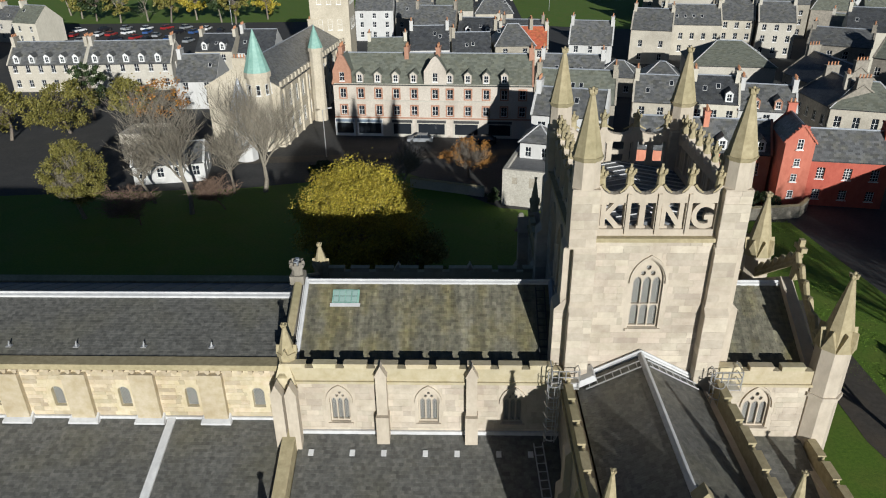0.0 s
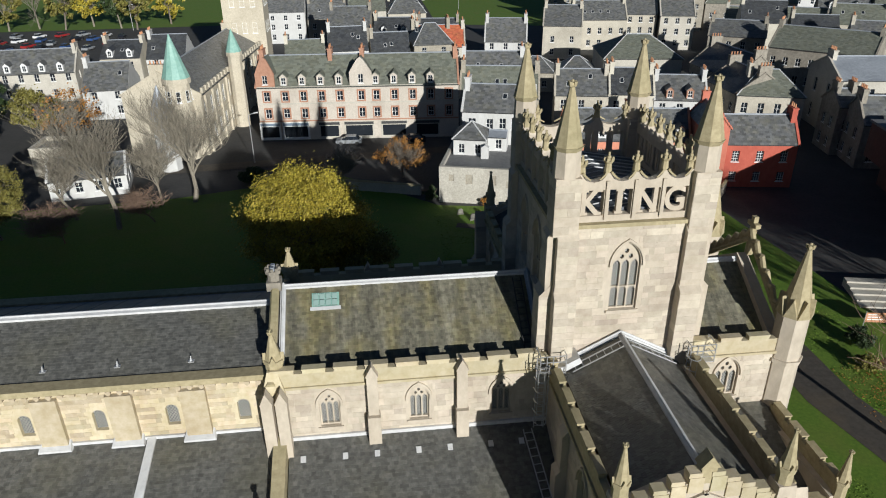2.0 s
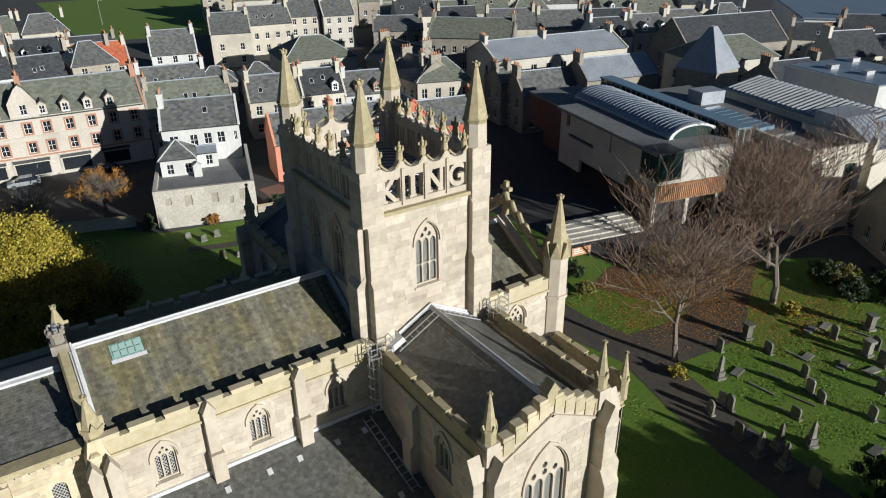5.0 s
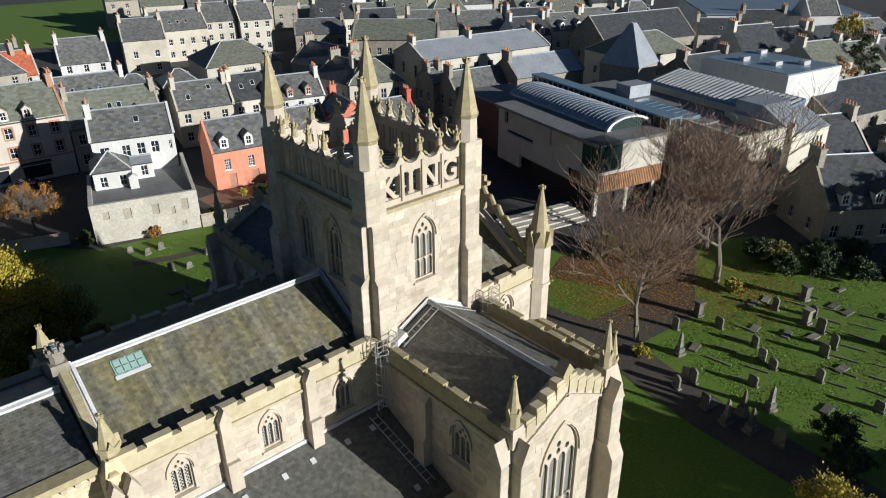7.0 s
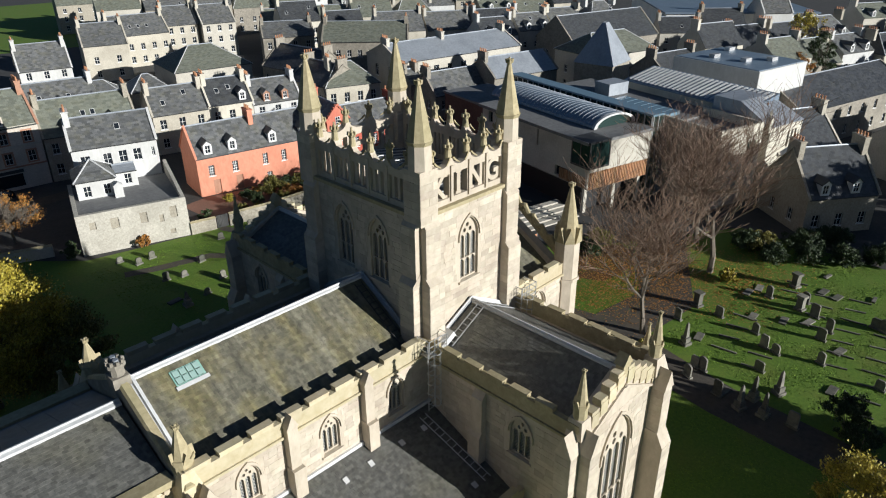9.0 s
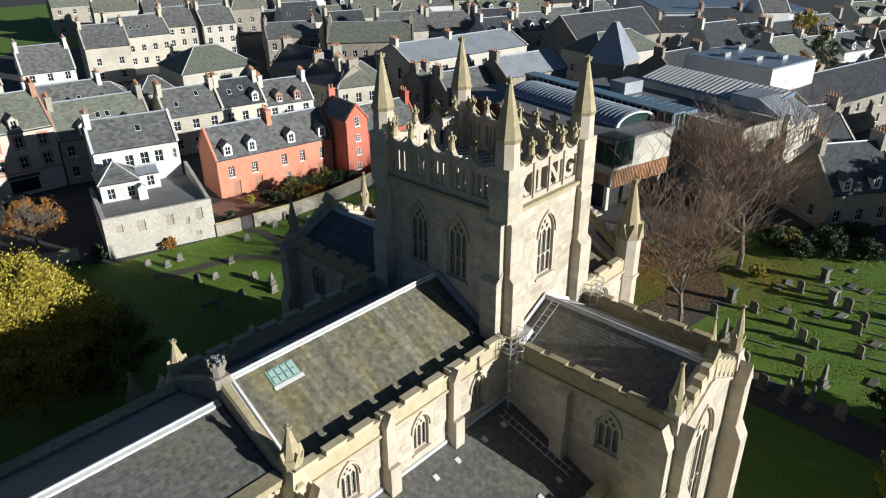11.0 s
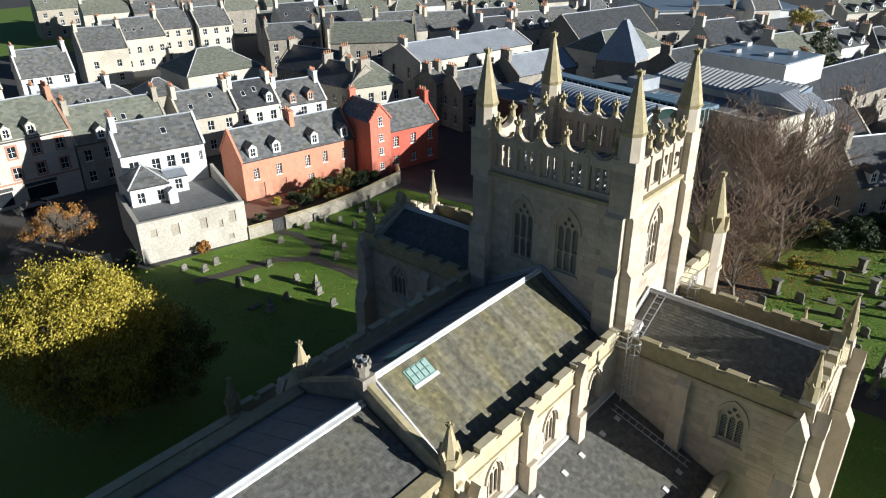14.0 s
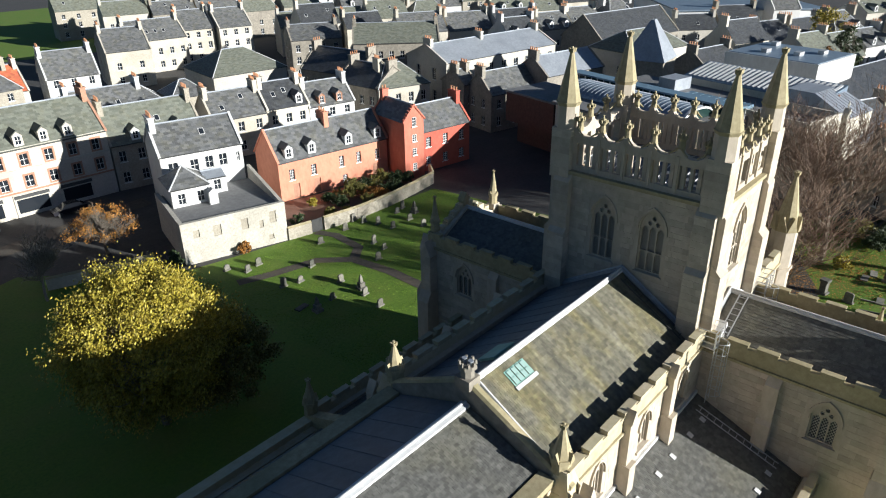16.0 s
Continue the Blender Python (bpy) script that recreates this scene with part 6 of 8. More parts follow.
# ---------------------------------------------------------------- library and museum
lib = empty("library_museum", "modern museum with pale panels, barrel-vaulted metal roof and larch slats", "museum", 53.3, 49.45, 0, -12.6)
# plain black block: the shade under the upper floor is in its colour
bm = bmesh.new()
box(bm, 1.4, 10.6, 2.2, 21.5, 0, 4.2)
part("ground_floor", bm, M_DARK, lib, "recessed glazed ground floor coloured black for its shade")
bm = bmesh.new()
slab(bm, [[(0, 2.0), (5.5, 2.0), (5.5, 3.9), (22, 3.9), (22, 9.4), (0, 9.4)], rect(1.5, 2.4, 7.6, 9.2), rect(2.2, 8.5, 6.3, 6.75), rect(12.2, 12.5, 7.0, 9.2), rect(16.0, 18.5, 4.1, 5.4)], (0, 22.0, 0), (0, -1, 0), (-1, 0, 0), 0.4)
part("panel_wall", bm, M_PALE, lib, "pale stone panel wall with slot windows")
bm = bmesh.new()
box(bm, 0.41, 0.5, 0.4, 21.9, 4.0, 9.3)
part("slot_glass", bm, M_GLASS, lib)
bm = bmesh.new()
slab(bm, [rect(0.01, 10.6, 5.9, 9.6)], (0, 0, 0), (1, 0, 0), (0, -1, 0), 0.4)
slab(bm, [rect(0, 22, 3.9, 9.6)], (10.6, 0.41, 0), (0, 1, 0), (1, 0, 0), 0.4)
part("end_wall", bm, M_PALE, lib, "pale rendered end wall")
for i in range(36):
    bm = bmesh.new()
    box(bm, 0.2 + 0.285 * i, 0.36 + 0.285 * i, -0.06, 0.1, 3.7, 5.85)
    part("timber_slat", bm, M_TIMBER, lib)
for i in range(16):
    bm = bmesh.new()
    box(bm, -0.08, 0.06, 0.4 + 0.3 * i, 0.58 + 0.3 * i, 3.9, 5.3)
    part("timber_slat", bm, M_TIMBER, lib)
bm = bmesh.new()
box(bm, 0.3, 10.5, 0.12, 21.8, 3.6, 3.88)
part("soffit", bm, M_DARKSTONE, lib)
for x, y in ((9.7, 0.6), (1.2, 1.5), (5.4, 0.8)):
    bm = bmesh.new()
    box(bm, x - 0.25, x + 0.25, y - 0.2, y + 0.2, 0, 3.6)
    part("column", bm, M_PALE, lib)
bm = bmesh.new()
box(bm, -0.7, 10.8, -0.3, 22.2, 9.62, 10.0)
part("roof_deck", bm, M_FLATROOF, lib, "dark flat roof with broad edge")
# glazed corner box
bm = bmesh.new()
box(bm, -0.5, 2.9, -0.6, 2.7, 6.6, 6.82)
cb = part("corner_window", bm, M_DARKIRON, lib, "dark framed projecting corner window")
bm = bmesh.new()
box(bm, -0.5, 2.9, -0.6, 2.7, 9.8, 10.02)
part("lintel", bm, M_DARKIRON, cb)
for x, y in ((-0.5, -0.6), (2.76, -0.6), (-0.5, 2.56), (1.1, -0.6), (-0.5, 1.0)):
    bm = bmesh.new()
    box(bm, x, x + 0.14, y, y + 0.14, 6.821, 9.799)
    part("post", bm, M_DARKIRON, cb)
bm = bmesh.new()
box(bm, -0.36, 2.8, -0.52, -0.48, 6.83, 9.79)
part("pane", bm, M_GREENGLASS, cb)
bm = bmesh.new()
box(bm, -0.42, -0.38, -0.46, 2.6, 6.83, 9.79)
part("pane", bm, M_GREENGLASS, cb)
# barrel vault
VR = [(7.3 + 3.5 * math.cos(math.pi * i / 14), 10.05 + 1.5 * math.sin(math.pi * i / 14)) for i in range(15)]
bm = bmesh.new()
prism(bm, VR, "y", 3.6, 25.0)
vault = part("barrel_vault", recalc(bm), M_BLUEROOF, lib, "blue-grey ribbed metal barrel vault")
for i in range(27):
    bm = bmesh.new()
    y = 3.8 + i * 0.78
    for a, b in zip(VR, VR[1:]):
        rod(bm, (a[0], y, a[1] + 0.03), (b[0], y, b[1] + 0.02), 0.04, 4)
    part("rib", bm, M_LEAD, vault)
bm = bmesh.new()
prism(bm, [(7.3 + (u - 7.3) * 1.05, 10 + (v - 10) * 1.05) for u, v in VR] + [(7.3 + (u - 7.3) * 0.9, 10 + (v - 10) * 0.9) for u, v in VR[::-1]], "y", 3.2, 3.6)
part("vault_rim", recalc(bm), M_LEADW, vault)
bm = bmesh.new()
prism(bm, [(7.3 + (u - 7.3) * 0.9, 10 + (v - 10) * 0.9) for u, v in VR], "y", 3.4, 3.58)
part("vault_glass", recalc(bm), M_GREENGLASS, vault)
# tall glazed link along the far side
bm = bmesh.new()
box(bm, 11.2, 13.4, 0.5, 30, 11.1, 11.35)
link = part("link_roof", bm, M_BLUEGLASS, lib, "pale blue glass roof of the tall link")
bm = bmesh.new()
box(bm, 11.3, 13.3, 0.6, 29.9, 0, 11.09)
part("link_glazing", bm, M_GREENGLASS, link)
for i in range(24):
    bm = bmesh.new()
    box(bm, 11.16, 11.3, 0.6 + 1.25 * i, 0.72 + 1.25 * i, 6, 11.09)
    part("mullion", bm, M_STEEL, link)
for i in range(3):
    bm = bmesh.new()
    box(bm, 11.3 + 0.94 * i, 11.42 + 0.94 * i, 0.46, 0.6, 0, 11.09)
    part("mullion", bm, M_STEEL, link)
bm = bmesh.new()
box(bm, 13.5, 25, 1, 26, 0, 9.6)
part("rear_block", bm, M_FLATROOF, lib, "flat-roofed rear block")
for i in range(8):
    bm = bmesh.new()
    hexa(bm, [(14.5, 3 + 1.3 * i, 9.61), (19.5, 3 + 1.3 * i, 9.61), (19.5, 4.1 + 1.3 * i, 9.61), (14.5, 4.1 + 1.3 * i, 9.61),
              (14.5, 3 + 1.3 * i, 9.9), (19.5, 3 + 1.3 * i, 10.1), (19.5, 4.1 + 1.3 * i, 10.1), (14.5, 4.1 + 1.3 * i, 9.9)])
    part("rooflight", bm, M_BLUEGLASS, lib)
bm = bmesh.new()
box(bm, 18.5, 22.5, 15.5, 18.5, 9.61, 11.4)
part("plant_box", bm, M_LEAD, lib)
bm = bmesh.new()
box(bm, 2.0, 10.5, 24.3, 35, 4.0, 8.6)
box(bm, 4.5, 10.3, 26.3, 34.8, 0, 3.99)
part("brick_wing", bm, M_BRICK, lib, "red-brown brick wing with shade in its colour")
bm = bmesh.new()
box(bm, 1.8, 10.7, 24.1, 35.2, 8.603, 8.9)
part("wing_roof", bm, M_FLATROOF, lib)

# long glass-roofed reading hall and cream gable tower
hall = empty("reading_hall", "cream stone hall with long sawtooth glass roof", "hall", 66.3, 39.2, 0, -14)
bm = bmesh.new()
slab(bm, [rect(0, 8.2, 0, 10.4), rect(5.4, 7.2, 3.4, 8.2)], (0, 0, 0), (1, 0, 0), (0, -1, 0), 0.4)
slab(bm, [rect(0, 9, 0, 10.4)], (8.2, 0.4, 0), (0, 1, 0), (1, 0, 0), 0.4)
slab(bm, [rect(0, 12, 0, 10.4)], (0, 12.4, 0), (0, -1, 0), (-1, 0, 0), 0.4)
part("wall", bm, M_CREAM, hall, "plain pale wall panel")
bm = bmesh.new()
box(bm, 5.4, 7.2, 0.2, 0.25, 3.4, 8.2)
part("window", bm, M_GREENGLASS, hall, "tall narrow window")
bm = bmesh.new()
box(bm, 0.4, 7.8, 0.4, 12, 9.0, 9.3)
part("roof", bm, M_FLATROOF, hall)
gt = empty("gable_tower", "cream stone library tower with steep lead roof", "tower", 75.1, 36.6, 0, -10.7)
gw7 = 7.4
slots = [(4.3 + 0.8 * i, z) for i in range(3) for z in (2.6, 6.2)]
bm = bmesh.new()
slab(bm, [rect(0, gw7, 0, 9.5)] + [rect(u, u + 0.45, z, z + 2.3) for u, z in slots], (0, 0, 0), (1, 0, 0), (0, -1, 0), 0.4)
slab(bm, [rect(0.4, 9, 0, 9.5)], (gw7, 0, 0), (0, 1, 0), (1, 0, 0), 0.4)
slab(bm, [rect(0, 8.6, 0, 9.5)], (0, 9.0, 0), (0, -1, 0), (-1, 0, 0), 0.4)
part("wall", bm, M_CREAM, gt)
for u, z in slots:
    bm = bmesh.new()
    box(bm, u, u + 0.45, 0.2, 0.24, z, z + 2.3)
    part("window", bm, M_GLASS, gt)
bm = bmesh.new()
hexa(bm, [(-0.1, -0.15, 9.5), (gw7 + 0.1, -0.15, 9.5), (gw7 + 0.1, 9, 9.5), (-0.1, 9, 9.5), (0.2, 5.0, 12.0), (gw7 - 0.6, 5.0, 12.0), (gw7 - 0.6, 9, 12.0), (0.2, 9, 12.0)])
lr = part("roof", recalc(bm), M_LEAD, gt, "steep pale lead roof")
for i in range(1, 9):
    t = i / 9
    bm = bmesh.new()
    rod(bm, (-0.1 + t * (gw7 + 0.2), -0.15, 9.52), (0.2 + t * (gw7 - 0.8), 5.0, 12.02), 0.04)
    part("lead_roll", bm, M_LEAD, lr)
bm = bmesh.new()
box(bm, -0.55, -0.05, -0.1, 0.5, 9.0, 10.3)
prism(bm, [(-0.65, 10.3), (0.05, 10.3), (-0.3, 11.0)], "y", -0.2, 0.6)
box(bm, -0.36, -0.24, 0.14, 0.26, 10.9, 11.9)
box(bm, -0.6, 0.0, 0.14, 0.26, 11.35, 11.5)
part("gable_cross", recalc(bm), M_CREAM, gt, "stone cross on the gable end")
gl = empty("glass_roof_hall", "long hall with rows of slanted glass rooflights", "hall", 76.9, 40.6, 0, -13)
bm = bmesh.new()
box(bm, 0, 6, 0, 22, 0, 10.6)
part("wall", bm, M_CREAM, gl)
bm = bmesh.new()
hexa(bm, [(-0.2, -0.2, 10.61), (6.2, -0.2, 10.61), (6.2, 22.2, 10.61), (-0.2, 22.2, 10.61), (-0.2, -0.2, 10.8), (6.2, -0.2, 12.2), (6.2, 22.2, 12.2), (-0.2, 22.2, 10.8)])
gr = part("roof", recalc(bm), M_BLUEROOF, gl)
for i in range(26):
    bm = bmesh.new()
    y = 0.2 + i * 0.84
    hexa(bm, [(0.2, y, 10.8), (5.8, y, 12.0), (5.8, y + 0.35, 12.0), (0.2, y + 0.35, 10.8), (0.2, y, 10.98), (5.8, y, 12.18), (5.8, y + 0.35, 12.26), (0.2, y + 0.35, 11.06)])
    part("rooflight", recalc(bm), M_LEADW, gr)
big = empty("flat_roofed_hall", "large pale hall with flat blue-grey roof", "hall", 91.0, 45.2, 0, -10)
bm = bmesh.new()
box(bm, 0, 13, 0, 15.5, 0, 12.9)
part("wall", bm, M_HARL, big)
bm = bmesh.new()
box(bm, 0.3, 12.7, 0.3, 15.2, 12.903, 13.0)
part("roof", bm, M_BLUEROOF, big)
for x, y in ((3, 10), (8, 3), (10, 12), (4, 5)):
    bm = bmesh.new()
    box(bm, x, x + 1.6, y, y + 1.0, 13.003, 13.6)
    part("roof_unit", bm, M_STEEL, big)

# slate pyramid over a dark hall
pyr = empty("pyramid_roof_hall", "dark stone hall with tall slate pyramid roof", "hall", 92.8, 73.4, 0, 8)
bm = bmesh.new()
box(bm, -3.6, 3.6, -3.6, 3.6, 0, 10.6)
part("wall", bm, M_DARKSTONE, pyr)
for k in range(4):
    a0, a1 = k * math.pi / 2 + math.pi / 4, (k + 1) * math.pi / 2 + math.pi / 4
    p0, p1 = [(3.8 * 1.41 * math.cos(a), 3.8 * 1.41 * math.sin(a), 10.5) for a in (a0, a1)]
    q0, q1 = [(0.9 * math.cos(a), 0.4 * math.sin(a), 17.1) for a in (a0, a1)]
    slope(pyr, p0, p1, q1, q0, M_LEAD, 70 + k)

# ---------------------------------------------------------------- more town
B_("dark stone cottage with slate roof", (86, 45.5), (92, 43), 8, 5.5, 3.2, M_BUFF, M_SLATE2, cols=3, seed=41)
# first villa below: dark slate puts the shade on its roof into the colour
B_("stone villa with gabled dormers and shade-darkened slates", (66.6, 27.9), (74.1, 22.6), 9, 4.8, 4.6, M_RUBBLE, M_SLATED, cols=3, rows=((1, 1.5),), dormers=(2, 6), dormer_mat=M_WHITE, seed=42)
B_("dark stone villa with slate roof", (78, 36), (88, 31.5), 9, 5.6, 4.2, M_BUFF, M_SLATED, cols=4, seed=43)
B_("long dark slate-roofed works building", (97, 40), (128, 33), 12, 6.5, 3.5, M_DARKSTONE, M_SLATED, cols=8, seed=44, chimneys=())
B_("stone church hall with dark slate roof", (117, 96), (143, 90), 13, 7.5, 5.2, M_DARKSTONE, M_SLATED, cols=6, rows=((2.0, 3.0),), seed=45, chimneys=())
B_("buff stone building with grey mansard roof", (104, 82), (121, 78), 12, 8.4, 3.4, M_PALE, M_SLATEG, hip=4, cols=5, seed=46, chimneys=())
B_("dark slate-roofed stone house with chimneys", (104, 66.5), (115, 64), 9, 7.0, 3.2, M_DARKSTONE, M_SLATED, cols=4, seed=47)
B_("white house with slate roof", (178, 79), (184, 74), 9, 9.5, 4.0, M_HARL, M_SLATE2, cols=3, seed=48)
B_("grey stone house with slate roof", (66, 94.5), (69, 94), 6, 7.5, 2.0, M_DARKSTONE, M_SLATE2, cols=1, seed=49)
B_("slate-roofed dark hall behind the museum", (76, 84), (90, 81), 8, 8.6, 2.8, M_DARKSTONE, M_LEAD, cols=4, seed=50, chimneys=(0,))

shed = empty("blue_roofed_warehouse", "distant warehouse with wide blue metal roof", "warehouse", 165.7, 100.1, 0, -48)
bm = bmesh.new()
box(bm, 0, 40, 0, 45, 0, 8.6)
part("wall", bm, M_WHITE, shed)
bm = bmesh.new()
box(bm, -0.5, 40.5, -0.5, 45.5, 8.603, 9.0)
part("roof", bm, M_BLUEROOF, shed)

# far roofs: streets of houses filling in towards the distance
TINTS = [(M_BUFF, "buff stone"), (M_PALE, "pale stone"), (M_DARKSTONE, "dark stone"), (M_RUBBLE, "grey rubble"), (M_HARL, "white harled"), (M_CREAM, "cream rendered")]
ROOFS = [(M_SLATE2, "grey slate"), (M_SLATED, "dark slate"), (M_SLATEG, "greenish slate")]


def street(x0, y0, x1, y1, n, seed, eave=6.5, gap=0.6, hip_every=4, depth=9.0):
    rnd = random.Random(seed)
    d = Vector((x1 - x0, y1 - y0, 0))
    L = d.length / n
    d.normalize()
    for i in range(n):
        wm, wl = rnd.choice(TINTS)
        rm, rl = rnd.choice(ROOFS)
        a = Vector((x0, y0, 0)) + d * (i * L)
        b = a + d * (L - gap)
        nn = Vector((-d.y, d.x, 0)) * rnd.uniform(-1.5, 1.5)
        e = eave + rnd.uniform(-1.2, 1.6)
        floors = ((1.0, 1.5), (3.7, 1.4)) if e < 8 else ((1.0, 1.5), (3.7, 1.5), (6.2, 1.3))
        kind = rnd.random()
        house(wl + " house with " + rl + " roof", (a + nn)[:2], (b + nn)[:2], depth + rnd.uniform(-1, 2), e, rnd.uniform(2.8, 4.4), wm, rm, cols=max(2, int(L / 3.3)), rows=floors,
              hip=(3.0 if i % hip_every == 3 and L > 8 else 0.0), skylights=[(rnd.uniform(1, L - 2), rnd.uniform(0.3, 0.7)) for _ in range(rnd.randint(0, 2))],
              dormers=[u for u in (L * 0.25, L * 0.7) if kind < 0.3], dormer_mat=M_WHITE, chimneys=(0, 1) if kind < 0.7 else (0,), seed=seed * 31 + i, end_windows=False, skew=False, gutter=False)


street(14, 128, 26, 126, 1, 101, 6)
street(86, 172, 128, 150, 4, 102, 8)
street(84, 160, 104, 152, 2, 103, 8.5)
street(98, 140, 132, 122, 3, 104, 8)
street(112, 118, 150, 104, 4, 105, 8)
street(128, 72, 170, 56, 4, 106, 7)
street(126, 55, 175, 38, 5, 107, 6.5)
street(60, 214, 120, 196, 5, 108, 8.5)
street(118, 184, 165, 160, 4, 109, 8)
street(140, 144, 172, 128, 3, 110, 8)
street(150, 93, 166, 77, 2, 111, 6.5)
street(60, 245, 150, 225, 7, 112, 9)
street(155, 215, 215, 185, 5, 113, 8)
street(200, 62, 255, 32, 5, 114, 7)
street(190, 45, 240, 15, 5, 115, 7)
street(135, 30, 190, 5, 5, 116, 6.5)
street(92, 22, 120, 10, 3, 117, 6)
street(-20, 150, 16, 152, 4, 118, 7)
street(-12, 176, 20, 172, 3, 119, 7)
street(-30, 205, 15, 205, 4, 120, 7)
B_("long buff stone row with slate roof and white dormers", (-95, 145.5), (-79, 146), 9, 5.8, 3.8, M_BUFF, M_SLATE2, cols=6, dormers=(2, 5.2, 8.4, 11.6, 14.4), dormer_mat=M_WHITE, seed=121)
B_("long buff stone row with slate roof and broad dormers", (-78.6, 146), (-61, 147), 9, 5.8, 3.8, M_PALE, M_SLATE2, cols=6, dormers=(2, 5.2, 8.4, 11.6, 15), dormer_mat=M_WHITE, seed=132)
street(-54.5, 131, -46, 131.5, 1, 122, 5.8)
street(-60, 160, -42, 160, 2, 123, 6)
street(-150, 178, -120, 172, 3, 124, 6)
street(-135, 205, -118, 200, 2, 125, 6)
B_("slate-roofed house with red tiled patch", (8, 160), (19, 159), 10, 6, 4, M_PALE, M_REDTILE, cols=3, seed=126)

# gothic wing with turret along the side street
gw = house("long pale gothic town hall wing with crenellated front", (-28.5, 108), (-24.5, 148), 12, 9.6, 3.4, M_TOWN, M_SLATE2, cols=12, rows=((1.5, 2.4), (5.8, 2.6)), seed=130, name="town_hall", group="",
           win=(1.3, None), panes=(2, 3), end_windows=False)
gw["category"] = "town hall"
for i in range(22):
    bm = bmesh.new()
    box(bm, 0.3 + 1.82 * i, 1.4 + 1.82 * i, -0.35, 0.05, 9.7, 10.5)
    part("merlon", bm, M_TOWN, gw)
for i in range(10):
    bm = bmesh.new()
    box(bm, 1.45 + 4 * i, 1.95 + 4 * i, -0.32, -0.003, 0, 9.15)
    part("buttress", bm, M_TOWN, gw)
for z in (4.8, 9.2):
    bm = bmesh.new()
    box(bm, 0, 40, -0.16, -0.003, z, z + 0.25)
    part("string_course", bm, M_TOWN, gw)
tur = empty("town_hall_turret", "round stone turret with green copper spire", "turret", -31.5, 107.5)
bm = bmesh.new()
tapered(bm, 0, 0, 0, 12.0, 1.9, 1.8, 12)
tapered(bm, 0, 0, 11.6, 12.4, 2.1, 2.1, 12)
part("wall", bm, M_TOWN, tur)
bm = bmesh.new()
tapered(bm, 0, 0, 12.4, 18.6, 2.05, 0.08, 12)
part("spire", bm, M_COPPER, tur)
for k in range(8):
    a = k * math.pi / 4 + 0.2
    add_window(tur, pose(1.84 * math.cos(a), 1.84 * math.sin(a), 9.0, 0, 0, math.degrees(a) + 90), 0.6, 1.6, 1, 2)
tt = empty("town_hall_tower", "square pale stone clock tower shaft", "tower", -27, 152)
bm = bmesh.new()
box(bm, -4, 4, -4, 4, 0, 26)
part("wall", bm, M_TOWN, tt)
for z in (12, 17, 22):
    for i in range(3):
        add_window(tt, pose(-2 + 2 * i, -4.02, z), 0.9, 2.0, 1, 2)
        add_window(tt, pose(4.02, -2 + 2 * i, z, 0, 0, 90), 0.9, 2.0, 1, 2)
tur2 = empty("town_hall_turret", "small stone turret with green copper spire", "turret", -25.6, 124)
bm = bmesh.new()
tapered(bm, 0, 0, 0, 12.6, 1.25, 1.2, 10)
tapered(bm, 0, 0, 12.3, 12.9, 1.4, 1.4, 10)
part("wall", bm, M_TOWN, tur2)
bm = bmesh.new()
tapered(bm, 0, 0, 12.9, 16.6, 1.35, 0.06, 10)
part("spire", bm, M_COPPER, tur2)
house("flat-roofed buff stone outbuilding with mossy parapet", (-52.2, 101.6), (-45.8, 101.6), 6, 3.6, 0.5, M_BUFF, M_FLATROOF, cols=2, rows=(), chimneys=(), flat=True, end_windows=False, seed=133, name="outbuilding")
lodge = house("low white lodge with grey roof behind bare trees", (-46, 91), (-36.5, 93), 7, 2.9, 2.0, M_HARL, M_SLATE2, cols=4, rows=((0.9, 1.4),), seed=131, chimneys=())
tw2 = empty("lodge_turret", "grey stone turret with pale pointed roof", "turret", -33, 102)
bm = bmesh.new()
tapered(bm, 0, 0, 0, 8, 1.7, 1.5, 8)
part("wall", bm, M_HARL, tw2)
bm = bmesh.new()
tapered(bm, 0, 0, 8, 12.5, 1.8, 0.1, 8)
part("roof", bm, M_LEAD, tw2)


# ---------------------------------------------------------------- trees
def tube(verts, faces, a, b, ra, rb, n=5):
    q = (b - a).to_track_quat("Z", "Y")
    s = len(verts)
    for p, r in ((a, ra), (b, rb)):
        for i in range(n):
            t = 2 * math.pi * i / n
            verts.append(tuple(p + q @ Vector((r * math.cos(t), r * math.sin(t), 0))))
    for i in range(n):
        j = (i + 1) % n
        faces.append((s + i, s + j, s + n + j, s + n + i))


